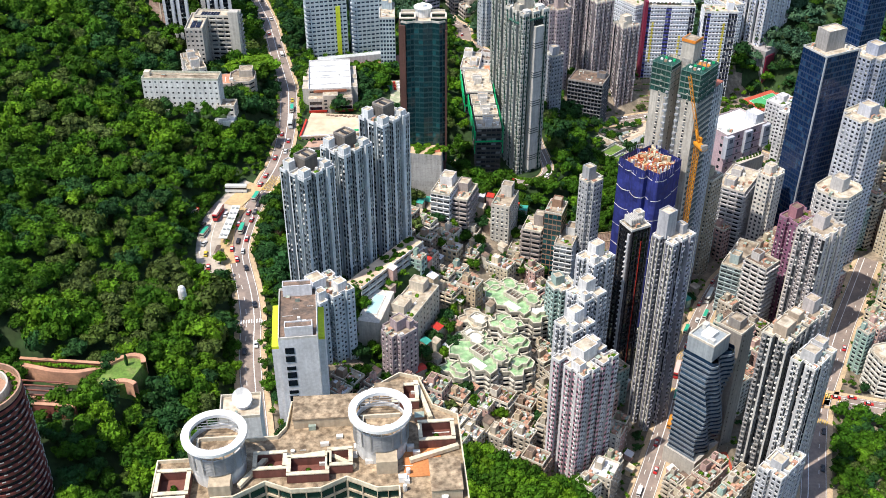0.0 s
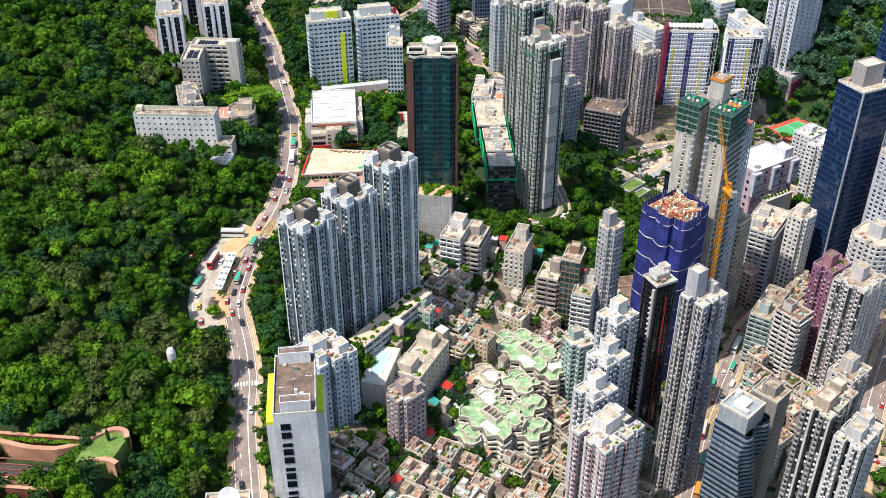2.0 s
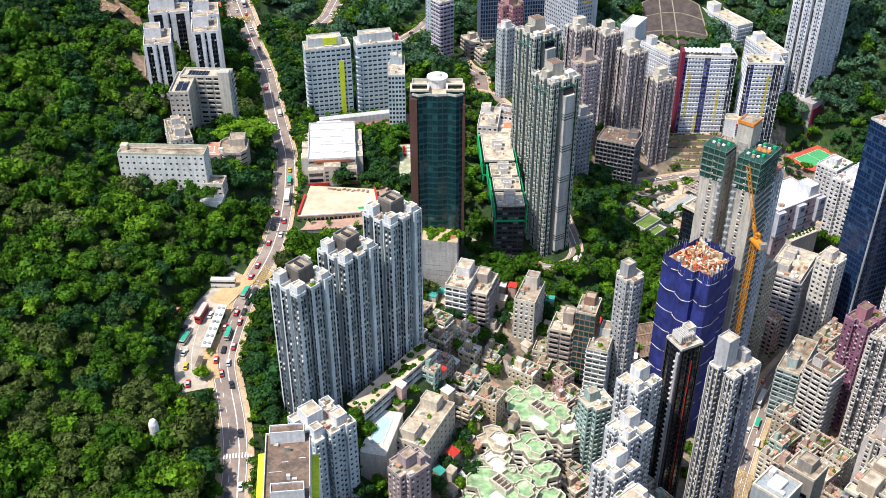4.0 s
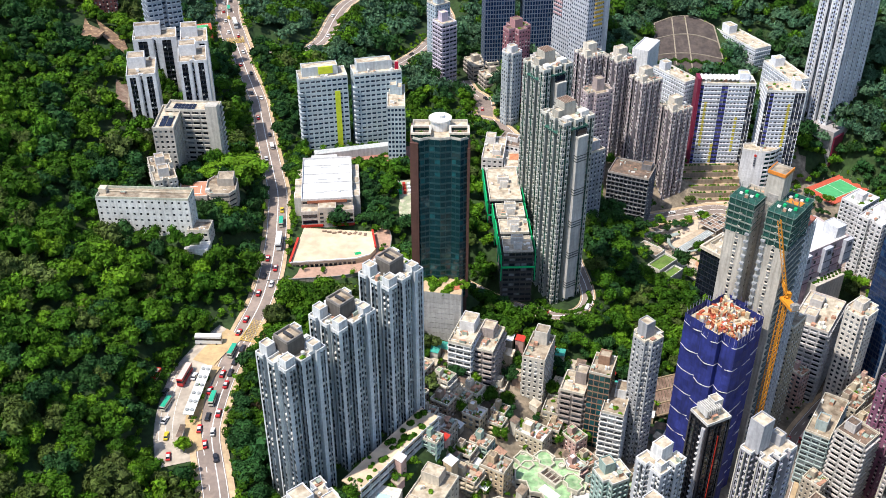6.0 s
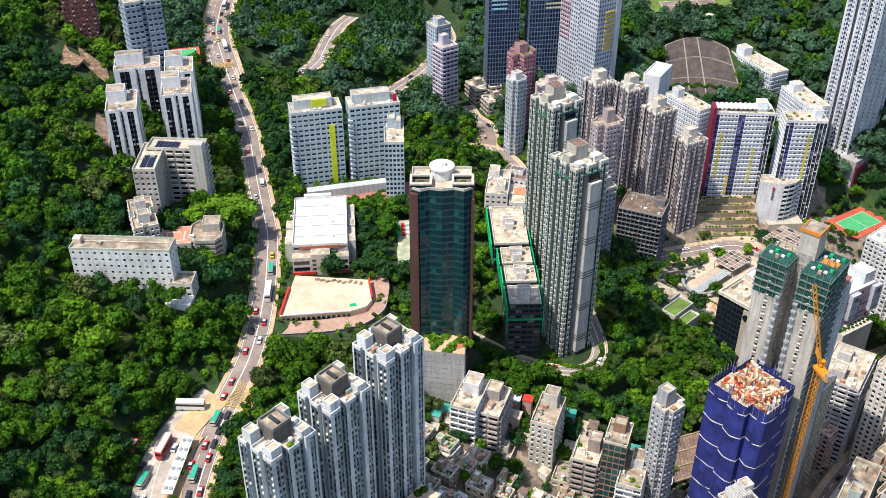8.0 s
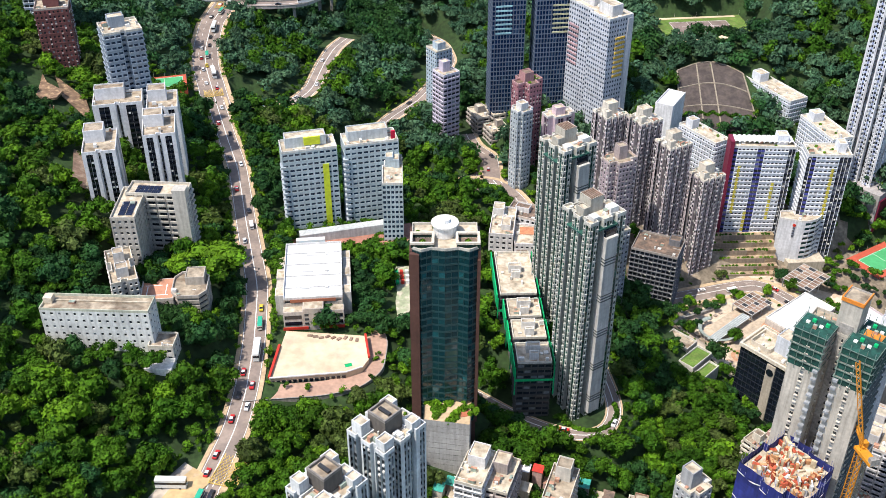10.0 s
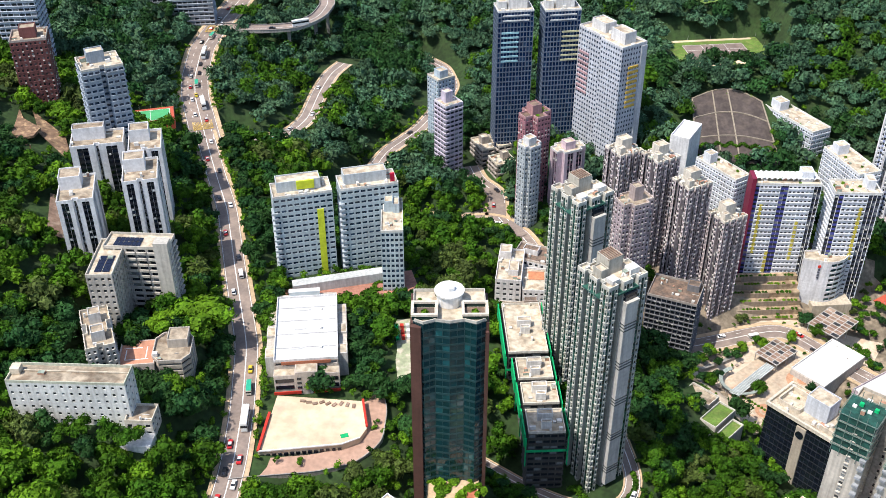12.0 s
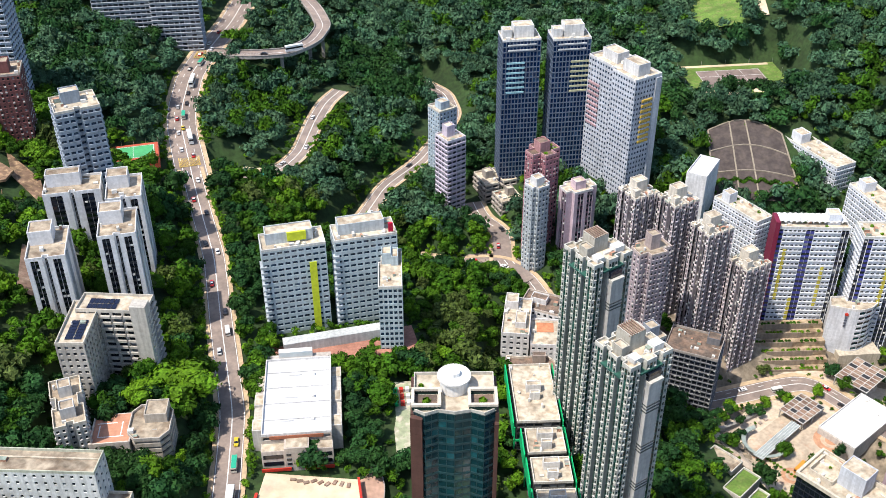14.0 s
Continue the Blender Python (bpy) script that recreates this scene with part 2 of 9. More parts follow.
# roads: name, half width, points of the middle line
ROADS = {
    "hill_road_lower": (5.0, [(-92, 255, -5), (-101, 290, -1), (-113, 328, 3), (-118, 346, 5), (-121, 363, 7), (-127, 381, 9), (-135, 400, 10), (-140, 412, 11), (-141, 430, 13), (-141, 448, 14), (-139, 468, 16)]),
    "hill_road": (5.2, [(-140, 462, 15.5), (-137, 491, 17), (-138, 513, 18), (-142, 542, 19), (-150, 581, 20), (-170, 636, 22), (-186, 682, 24), (-200, 712, 26), (-220, 757, 28)]),
    "hill_road_upper": (8.4, [(-216, 748, 27.6), (-237, 797, 30), (-245, 823, 31), (-251, 860, 34), (-250, 890, 36), (-246, 939, 38), (-246, 977, 40), (-246, 1070, 44)]),
    "terminus_lane": (6.6, [(-147, 395, 10.0), (-151, 404, 10.6), (-154, 412, 11.4), (-156, 424, 12.4), (-157, 436, 13.3), (-156, 446, 14.0), (-151, 460, 15.2), (-145, 470, 16.0)]),
    "lower_road": (5.0, [(-215, 772, 16), (-192, 777, 14), (-178, 784, 14), (-171, 805, 14), (-171, 845, 14), (-169, 873, 14), (-163, 890, 14)]),
    "valley_road": (4.6, [(-138, 745, -4), (-129, 768, -5), (-122, 803, -5), (-105, 835, -5), (-95, 870, -5), (-90, 902, -5), (-99, 932, -5), (-116, 948, -5)]),
    "junction_road": (5.0, [(-95, 738, -10), (-76, 735, -11), (-62, 739, -11), (-49, 740, -11), (-37, 728, -11), (-25, 705, -13)]),
    "branch_road": (5.0, [(-50, 741, -11), (-51, 755, -11), (-52, 771, -11), (-64, 782, -11), (-70, 800, -11)]),
    "hospital_road": (5.5, [(40, 668, -40), (56, 675, -42), (71, 681, -42), (90, 689, -42), (105, 694, -42), (116, 684, -42), (132, 667, -43), (160, 645, -45), (220, 610, -50)]),
    "main_street": (5.2, [(38, 240, -50), (52, 295, -55), (62, 330, -57), (69, 352, -57), (79, 385, -57), (90, 428, -57), (102, 461, -57), (111, 484, -57), (121, 506, -57), (140, 532, -57), (190, 580, -57)]),
    "tram_street": (6.0, [(118, 250, -59), (132, 310, -59), (141, 339, -59), (147, 369, -59), (155, 402, -59), (169, 434, -59), (182, 466, -59), (215, 540, -59)]),
    "cross_street": (5.0, [(160, 408, -59), (190, 403, -59), (260, 395, -59)]),
    "driveway": (3.2, [(-47, 549, -8), (-27, 538, -10), (-11, 531, -10), (4, 529, -10), (13, 535, -10), (16, 548, -10), (13, 562, -10), (9, 580, -11), (6, 600, -12)]),
}


def smooth_line(pts, step=4.0):
    """The points of a curve through pts, about step apart."""
    p = np.array(pts, float)
    s = np.r_[0, np.cumsum(np.linalg.norm(np.diff(p[:, :2], axis=0), axis=1))]
    u = np.linspace(0, s[-1], max(2, int(s[-1] / step)))
    out = np.stack([np.interp(u, s, p[:, i]) for i in range(3)], -1)
    for _ in range(3):
        out[1:-1] = (out[:-2] + 2 * out[1:-1] + out[2:]) / 4
    return out


LINES = {k: (w, smooth_line(p)) for k, (w, p) in ROADS.items()}
# level places: x, y, half length, half width, yaw, height
PADS = [(-111, 535, 22, 18, 8, 15.9), (-120, 580, 20, 26, 12, 17.5), (92, 905, 34, 24, 12, 25.0), (-247, 750, 14, 10, 10, 40.0), (-185, 560, 30, 24, 95, 33.0), (-193, 512, 26, 9, 3, 38.0), (-180, 287, 23, 12, 0, 24.5),
        (180, 730, 22, 15, 38, -46.0), (101, 352, 7, 12, 5, -56.0), (95, 655, 28, 18, 50, -41.5), (-76, 410, 30, 12, 52, 1.0), (-32, 668, 18, 26, 0, -14.0), (-120, 632, 30, 10, 18, 17.0)]


def near_lines(x, y, lines):
    """Distance to the nearest of the lines and that line's height there."""
    best, high = np.full(x.shape, 1e9), np.zeros(x.shape)
    for w, p in lines:
        a, b = p[:-1], p[1:]
        lo, hi = p.min(0) - 60, p.max(0) + 60
        m = (x > lo[0]) & (x < hi[0]) & (y > lo[1]) & (y < hi[1])
        xs, ys = x[m], y[m]
        if not len(xs):
            continue
        bd, bz = np.full(xs.shape, 1e9), np.zeros(xs.shape)
        for (ax, ay, az), (bx, by, bz1) in zip(a, b):
            dx, dy = bx - ax, by - ay
            u = np.clip(((xs - ax) * dx + (ys - ay) * dy) / (dx * dx + dy * dy + 1e-9), 0, 1)
            dd = np.hypot(xs - ax - u * dx, ys - ay - u * dy) - w
            k = dd < bd
            bd[k], bz[k] = dd[k], (az + u * (bz1 - az))[k]
        k = bd < best[m]
        bm, hm = best[m], high[m]
        bm[k], hm[k] = bd[k], bz[k]
        best[m], high[m] = bm, hm
    return best, high


def ground(x, y):
    """Height of the land, cut and filled along the roads and at the level places."""
    x, y = np.atleast_1d(np.asarray(x, float)), np.atleast_1d(np.asarray(y, float))
    cx, cy = np.clip(x, -480, 360), np.clip(y, 180, 1220)
    wx = np.exp(-((cx[:, None] - GX) ** 2) / (2 * SPREAD**2))
    wy = np.exp(-((cy[:, None] - GY) ** 2) / (2 * SPREAD**2))
    z = np.einsum("ni,ij,nj->n", wx, HEIGHTS, wy) / (wx.sum(1) * wy.sum(1))
    z += 2.0 * np.sin(x / 23.0) * np.cos(y / 19.0) * np.clip((np.abs(x + 330) < 400) * 1.0, 0, 1) * 0.6
    for px, py, hl, hw, yaw, h in PADS:
        c, s = math.cos(radians(yaw)), math.sin(radians(yaw))
        u, v = (x - px) * c + (y - py) * s, -(x - px) * s + (y - py) * c
        d = np.hypot(np.maximum(np.abs(u) - hl, 0), np.maximum(np.abs(v) - hw, 0))
        k = np.clip(1 - d / 12, 0, 1)
        k = k * k * (3 - 2 * k)
        z = z * (1 - k) + (h - 0.15) * k
    d, h = near_lines(x, y, list(LINES.values()))
    k = np.clip(1 - (d - 2.5) / 14, 0, 1)
    k = k * k * (3 - 2 * k)
    return z * (1 - k) + (h - 0.35) * k


def land(x, y):
    return float(ground([x], [y])[0])


xs = np.r_[-3500, -2400, -1600, -1100, -800, -650, np.arange(-560, 441, 5.0), 520, 700, 1000, 1500, 2300, 3500]
ys = np.r_[-2500, -1500, -800, -350, -50, 60, np.arange(120, 1301, 5.0), 1360, 1500, 1800, 2300, 3200, 4500]
gxx, gyy = np.meshgrid(xs, ys, indexing="ij")
gz = ground(gxx.ravel(), gyy.ravel())
me = bpy.data.meshes.new("ground")
nx, ny = len(xs), len(ys)
ii = np.arange(nx * ny).reshape(nx, ny)
fq = np.stack([ii[:-1, :-1], ii[1:, :-1], ii[1:, 1:], ii[:-1, 1:]], -1).reshape(-1, 4)
me.from_pydata(np.c_[gxx.ravel(), gyy.ravel(), gz].tolist(), [], fq.tolist())
me.polygons.foreach_set("use_smooth", np.ones(len(fq), bool))
me.materials.append(M_EARTH)
me.materials.append(M_TOWN)
ground_ob = tagged(new("ground", me), "steep hillside running down to a built-up valley floor", "ground", kind="structure")

# the built-up quarters, as outlines of the plan
TOWN = [[(-100, 300), (-104, 340), (-96, 372), (-56, 356), (-44, 440), (-58, 470), (-44, 503), (-20, 500), (-6, 492), (20, 482), (46, 478), (62, 520), (92, 540), (96, 580), (130, 600), (330, 700), (330, 200), (40, 200), (36, 300), (-10, 338), (-40, 345), (-60, 300)],
        [(-8, 690), (4, 760), (60, 745), (90, 745), (150, 760), (200, 720), (200, 690), (140, 640), (100, 635), (60, 620), (44, 655), (20, 668)]]


def inside(x, y, poly):
    x, y = np.asarray(x, float), np.asarray(y, float)
    hit = np.zeros(x.shape, bool)
    for (x0, y0), (x1, y1) in zip(poly, poly[1:] + poly[:1]):
        k = ((y0 > y) != (y1 > y)) & (x < (x1 - x0) * (y - y0) / (y1 - y0 + 1e-12) + x0)
        hit ^= k
    return hit


fc = np.stack([gxx.ravel()[fq].mean(1), gyy.ravel()[fq].mean(1)], -1)
in_town = np.zeros(len(fq), bool)
for poly in TOWN:
    in_town |= inside(fc[:, 0], fc[:, 1], poly)
me.polygons.foreach_set("material_index", in_town.astype(np.int32))
me.update()


def draped_quad(a, b, c, d, lift, n=24):
    """A paved sheet between four corners that follows the ground."""
    a, b, c, d = (np.array(p, float) for p in (a, b, c, d))
    g = [[(1 - u) * (1 - v) * a + u * (1 - v) * b + u * v * c + (1 - u) * v * d for v in np.linspace(0, 1, n + 1)] for u in np.linspace(0, 1, n + 1)]
    z = ground(np.array(g).reshape(-1, 2)[:, 0], np.array(g).reshape(-1, 2)[:, 1]).reshape(n + 1, n + 1) + lift
    p = lambda i, j: (g[i][j][0], g[i][j][1], z[i][j])
    return np.array([[p(i, j), p(i + 1, j), p(i + 1, j + 1), p(i, j + 1)] for i in range(n) for j in range(n)], float)


# ---- roads ----
def ribbon(line, a, b, lift, skip=None):
    """Quads of a strip beside a line, from a to b metres to its left, lift metres above it."""
    t = np.gradient(line[:, :2], axis=0)
    t /= np.linalg.norm(t, axis=1)[:, None] + 1e-9
    nrm = np.stack([-t[:, 1], t[:, 0]], -1)
    l0 = np.c_[line[:, :2] + nrm * a, line[:, 2] + lift]
    l1 = np.c_[line[:, :2] + nrm * b, line[:, 2] + lift]
    q = np.stack([l1[:-1], l1[1:], l0[1:], l0[:-1]], 1)
    q = q[:, ::-1] if a > b else q
    return q if skip is None else q[skip]


def resample(line, step):
    s = np.r_[0, np.cumsum(np.linalg.norm(np.diff(line[:, :2], axis=0), axis=1))]
    u = np.arange(0, s[-1], step)
    return np.stack([np.interp(u, s, line[:, i]) for i in range(3)], -1)


def road(key, label, lanes=(0.0,), kerb=2.2, hard=True):
    w, line = LINES[key]
    fine = resample(line, 1.5)
    ob = part(key, [ribbon(line, w, -w, 0.0)], M_ASPHALT)
    tagged(ob, label, "road", kind="structure")
    white = [ribbon(line, w - 0.35, w - 0.6, 0.03), ribbon(line, -w + 0.6, -w + 0.35, 0.03)]
    part("edge_line", white, M_LINE, ob)
    for i, a in enumerate(lanes):
        if i == 0:
            part("centre_line", [ribbon(line, a + 0.2, a - 0.2, 0.03)], M_LINE, ob)
        else:
            dash = (np.arange(len(fine) - 1) % 6) < 2
            part("lane_dashes", [ribbon(fine, a + 0.13, a - 0.13, 0.03, dash)], M_LINE, ob)
    if hard:
        for s in (1, -1):
            a, b = (w + kerb, w) if s > 0 else (-w, -w - kerb)
            top = ribbon(line, a, b, 0.16)
            inner = np.stack([top[:, 3] if s > 0 else top[:, 0], top[:, 2] if s > 0 else top[:, 1], top[:, 2] if s > 0 else top[:, 1], top[:, 3] if s > 0 else top[:, 0]], 1).copy()
            inner[:, 2:, 2] -= 0.25
            part("pavement", [top, inner], M_PAVE, ob, "tan paved footway with a raised kerb")
    return ob


road("hill_road_lower", "broad grey hill road with white lane lines", (-1.5, 2.0), 2.4)
road("hill_road", "grey two-way hill road with white lane lines", (0.0,), 1.7)
road("hill_road_upper", "wide grey hill road climbing past a junction", (0.0, 4.2, -4.2), 2.2)
road("lower_road", "curving grey road below the flyover", (0.0,), 1.4)
road("valley_road", "grey road winding through the wooded valley", (0.0,), 1.4)
road("junction_road", "grey street with a wide worn junction", (0.0,), 2.4)
road("branch_road", "short grey street climbing from the junction", (0.0,), 2.0)
road("hospital_road", "grey road bending past terraced slopes", (0.0, 2.8), 2.4)
road("main_street", "busy street of worn asphalt between towers", (0.0, 2.6, -2.6), 2.2)
road("tram_street", "broad sunlit street with pale tram tracks", (2.4, -2.4), 2.4)
road("cross_street", "cross street with yellow crossing bars", (0.0, 3.0), 2.2)
road("driveway", "narrow brown driveway curling round a tower", (0.0,), 0.6)


junction = flat_part("junction", [(-73, 726), (-58, 722), (-40, 720), (-33, 727), (-41, 745), (-46, 757), (-55, 775), (-61, 775), (-62, 757), (-70, 744)], -10.92, M_ASPHALT)
tagged(junction, "wide worn asphalt junction with painted arrows", "road", kind="structure")
part("arrow_bar", [box(-55 + 3.4 * k, 738 + 1.2 * k, -10.9, 0.4, 5, 0.03, 0.5) for k in range(5)] + [box(-60, 750, -10.9, 0.3, 12, 0.03, 0.1)], M_LINE, junction)


# ---- buildings ----
def rect(w, d):
    return [(-w / 2, -d / 2), (w / 2, -d / 2), (w / 2, d / 2), (-w / 2, d / 2)]


def cross(w, d, a=0.25, b=0.25):
    """A rectangle with its four corners cut out."""
    x0, x1, y0, y1 = w / 2, w / 2 - a * w, d / 2, d / 2 - b * d
    return [(-x1, -y0), (x1, -y0), (x1, -y1), (x0, -y1), (x0, y1), (x1, y1), (x1, y0), (-x1, y0), (-x1, y1), (-x0, y1), (-x0, -y1), (-x1, -y1)]


def slotted(w, d, cuts=2, slot=2.4, deep=4.0, sides=True):
    """A rectangle whose long faces have deep light wells."""
    def run(x0, x1, y, s):
        out, step = [(x0, y)], (x1 - x0) / cuts
        for i in range(cuts):
            m = x0 + step * (i + 0.5)
            h = math.copysign(slot / 2, x1 - x0)
            out += [(m - h, y), (m - h, y + s * deep), (m + h, y + s * deep), (m + h, y)]
        return out
    p = run(-w / 2, w / 2, -d / 2, 1)
    if sides:
        p += [(w / 2, -d / 2), (w / 2, -slot / 2), (w / 2 - deep * 0.6, -slot / 2), (w / 2 - deep * 0.6, slot / 2), (w / 2, slot / 2)]
    else:
        p += [(w / 2, -d / 2)]
    p += run(w / 2, -w / 2, d / 2, -1)
    if sides:
        p += [(-w / 2, d / 2), (-w / 2, slot / 2), (-w / 2 + deep * 0.6, slot / 2), (-w / 2 + deep * 0.6, -slot / 2), (-w / 2, -slot / 2)]
    else:
        p += [(-w / 2, d / 2)]
    return p


def bayed(w, d, nx=5, ny=5, r=1.0, slot=0.0, share=0.5):
    """A rectangle whose faces step in and out by r, bay by bay; the middle bay of each long face may be a deep well."""
    def run(a, b, n):
        (ax, ay), (bx, by) = a, b
        L = math.hypot(bx - ax, by - ay)
        ex, ey = (bx - ax) / L, (by - ay) / L
        wide = L / ((n + 1) / 2 + (n - 1) / 2 * share)
        out, u = [], 0.0
        for i in range(n):
            step = wide if i % 2 == 0 else wide * share
            o = 0.0 if i % 2 == 0 else (slot if slot and i == (n // 2 if (n // 2) % 2 else n // 2 - 1) else r)
            for q in (u, u + step):
                out.append((ax + ex * q - ey * o, ay + ey * q + ex * o))
            u += step
        return out
    x, y = w / 2, d / 2
    p = run((-x, -y), (x, -y), nx) + run((x, -y), (x, y), ny) + run((x, y), (-x, y), nx) + run((-x, y), (-x, -y), ny)
    return [q for i, q in enumerate(p) if math.dist(q, p[i - 1]) > 0.01]


def octagon(w, d, c=0.25):
    x, y, a, b = w / 2, d / 2, w / 2 * (1 - 2 * c), d / 2 * (1 - 2 * c)
    return [(-a, -y), (a, -y), (x, -b), (x, b), (a, y), (-a, y), (-x, b), (-x, -b)]


def inset(poly, r):
    """The polygon drawn in by r metres."""
    out, n = [], len(poly)
    for i in range(n):
        p, q, s = Vector(poly[i - 1]), Vector(poly[i]), Vector(poly[(i + 1) % n])
        a, b = (q - p).normalized(), (s - q).normalized()
        na, nb = Vector((-a.y, a.x)), Vector((-b.y, b.x))
        m = na + nb
        m = m / max(0.35, m.dot(m) / 2) if m.length > 1e-6 else na
        out.append((q.x + m.x * r, q.y + m.y * r))
    return out


class Style:
    """How a facade is divided: bay and storey, window size, recess, ledges, air conditioners, blank bays."""
    def __init__(self, bay=2.8, storey=2.85, ww=0.6, wh=0.52, sill=0.3, recess=0.22, ledge=0.0, ledge_w=1.1, ac=0.0, blank=0, skip=1.7, rail=0.0, pattern="", narrow="", cut=4.2):
        self.bay, self.storey, self.ww, self.wh, self.sill, self.recess = bay, storey, ww, wh, sill, recess
        self.ledge, self.ledge_w, self.ac, self.blank, self.skip, self.rail = ledge, ledge_w, ac, blank, skip, rail
        self.pattern, self.narrow, self.cut = pattern, narrow, cut


# width of each kind of facade column, as a share of the bay
COLUMN = {"w": 1.0, "b": 1.0, "s": 0.85, "g": 0.85, "r": 0.4, "y": 0.9}


def striped(p0, p1, zb, zt, st, rng, out, pattern):
    """A face divided into upright columns: w windows, b blank wall, s recessed strip with accent spandrels, g glass strip, y coloured strip, r projecting rib."""
    p0, p1 = np.array(p0, float), np.array(p1, float)
    length = float(np.linalg.norm(p1 - p0))
    reps = max(1, round(length / (sum(COLUMN[c] for c in pattern) * st.bay)))
    row = pattern * reps
    if row[0] == "r":
        row += "r"
    widths = np.array([COLUMN[c] for c in row])
    ends = np.r_[0, np.cumsum(widths)] / widths.sum()
    e = (p1 - p0) / length
    nrm = np.array([e[1], -e[0]])
    plain = Style(99.0, st.storey, st.ww, st.wh, st.sill, st.recess, st.ledge, st.ledge_w, st.ac, skip=0.6, rail=st.rail)
    nf = max(1, round((zt - zb) / st.storey))
    zs = zb + np.arange(nf + 1) * (zt - zb) / nf
    fh = zs[1] - zs[0]

    def up(u, v, z0, z1, o0, o1=None):
        o1 = o0 if o1 is None else o1
        a, b = p0 + e * u + nrm * o0, p0 + e * v + nrm * o1
        z0, z1 = np.atleast_1d(z0).astype(float), np.atleast_1d(z1).astype(float)
        q = np.empty((len(z0), 4, 3))
        q[:, 0, :2], q[:, 1, :2], q[:, 2, :2], q[:, 3, :2] = a, b, b, a
        q[:, 0, 2], q[:, 1, 2], q[:, 2, 2], q[:, 3, 2] = z0, z0, z1, z1
        return q

    for c, f0, f1 in zip(row, ends, ends[1:]):
        u, v = f0 * length, f1 * length
        if c == "w":
            facade(p0 + e * u, p0 + e * v, zb, zt, plain, rng, out)
        elif c == "b":
            out["wall"].append(up(u, v, zb, zt, 0.0))
        elif c == "r":
            o = 0.55
            out["rib"] += [up(u, v, zb, zt, o), up(u, u + 0.001, zb, zt, 0.0, o), up(v - 0.001, v, zb, zt, o, 0.0)]
            out["wall"].append(up(u, v, zb, zt, 0.0))
        else:
            deep = {"s": -0.8, "g": -0.25, "y": -0.18}[c]
            low = {"s": 0.42, "g": 0.24, "y": 0.5}[c] * fh
            out["wall"] += [up(u, u + 0.001, zb, zt, 0.0, deep), up(v - 0.001, v, zb, zt, deep, 0.0)]
            out["wall"].append(up(u, v, zt - 0.45, zt, 0.0))
            out["tint" if c == "y" else "accent"].append(up(u, v, zs[:-1], zs[:-1] + low, deep))
            out["glass"].append(up(u, v, zs[:-1] + low, zs[1:], deep))
            if c == "s" and st.ac:
                k = rng.random(nf) < st.ac
                if k.any():
                    m = (u + v) / 2
                    for x0, x1, o0, o1 in ((m - 0.45, m + 0.45, deep + 0.6, deep + 0.6), (m - 0.45, m - 0.449, deep, deep + 0.6), (m + 0.449, m + 0.45, deep + 0.6, deep)):
                        out["ac"].append(up(x0, x1, zs[:-1][k] + 0.3, zs[:-1][k] + 1.0, o0, o1))
                    a, b = p0 + e * (m - 0.45), p0 + e * (m + 0.45)
                    z = zs[:-1][k] + 1.0
                    q = np.empty((len(z), 4, 3))
                    q[:, 0, :2], q[:, 1, :2], q[:, 2, :2], q[:, 3, :2] = a + nrm * (deep + 0.6), b + nrm * (deep + 0.6), b + nrm * deep, a + nrm * deep
                    q[:, :, 2] = z[:, None]
                    out["ac"].append(q)


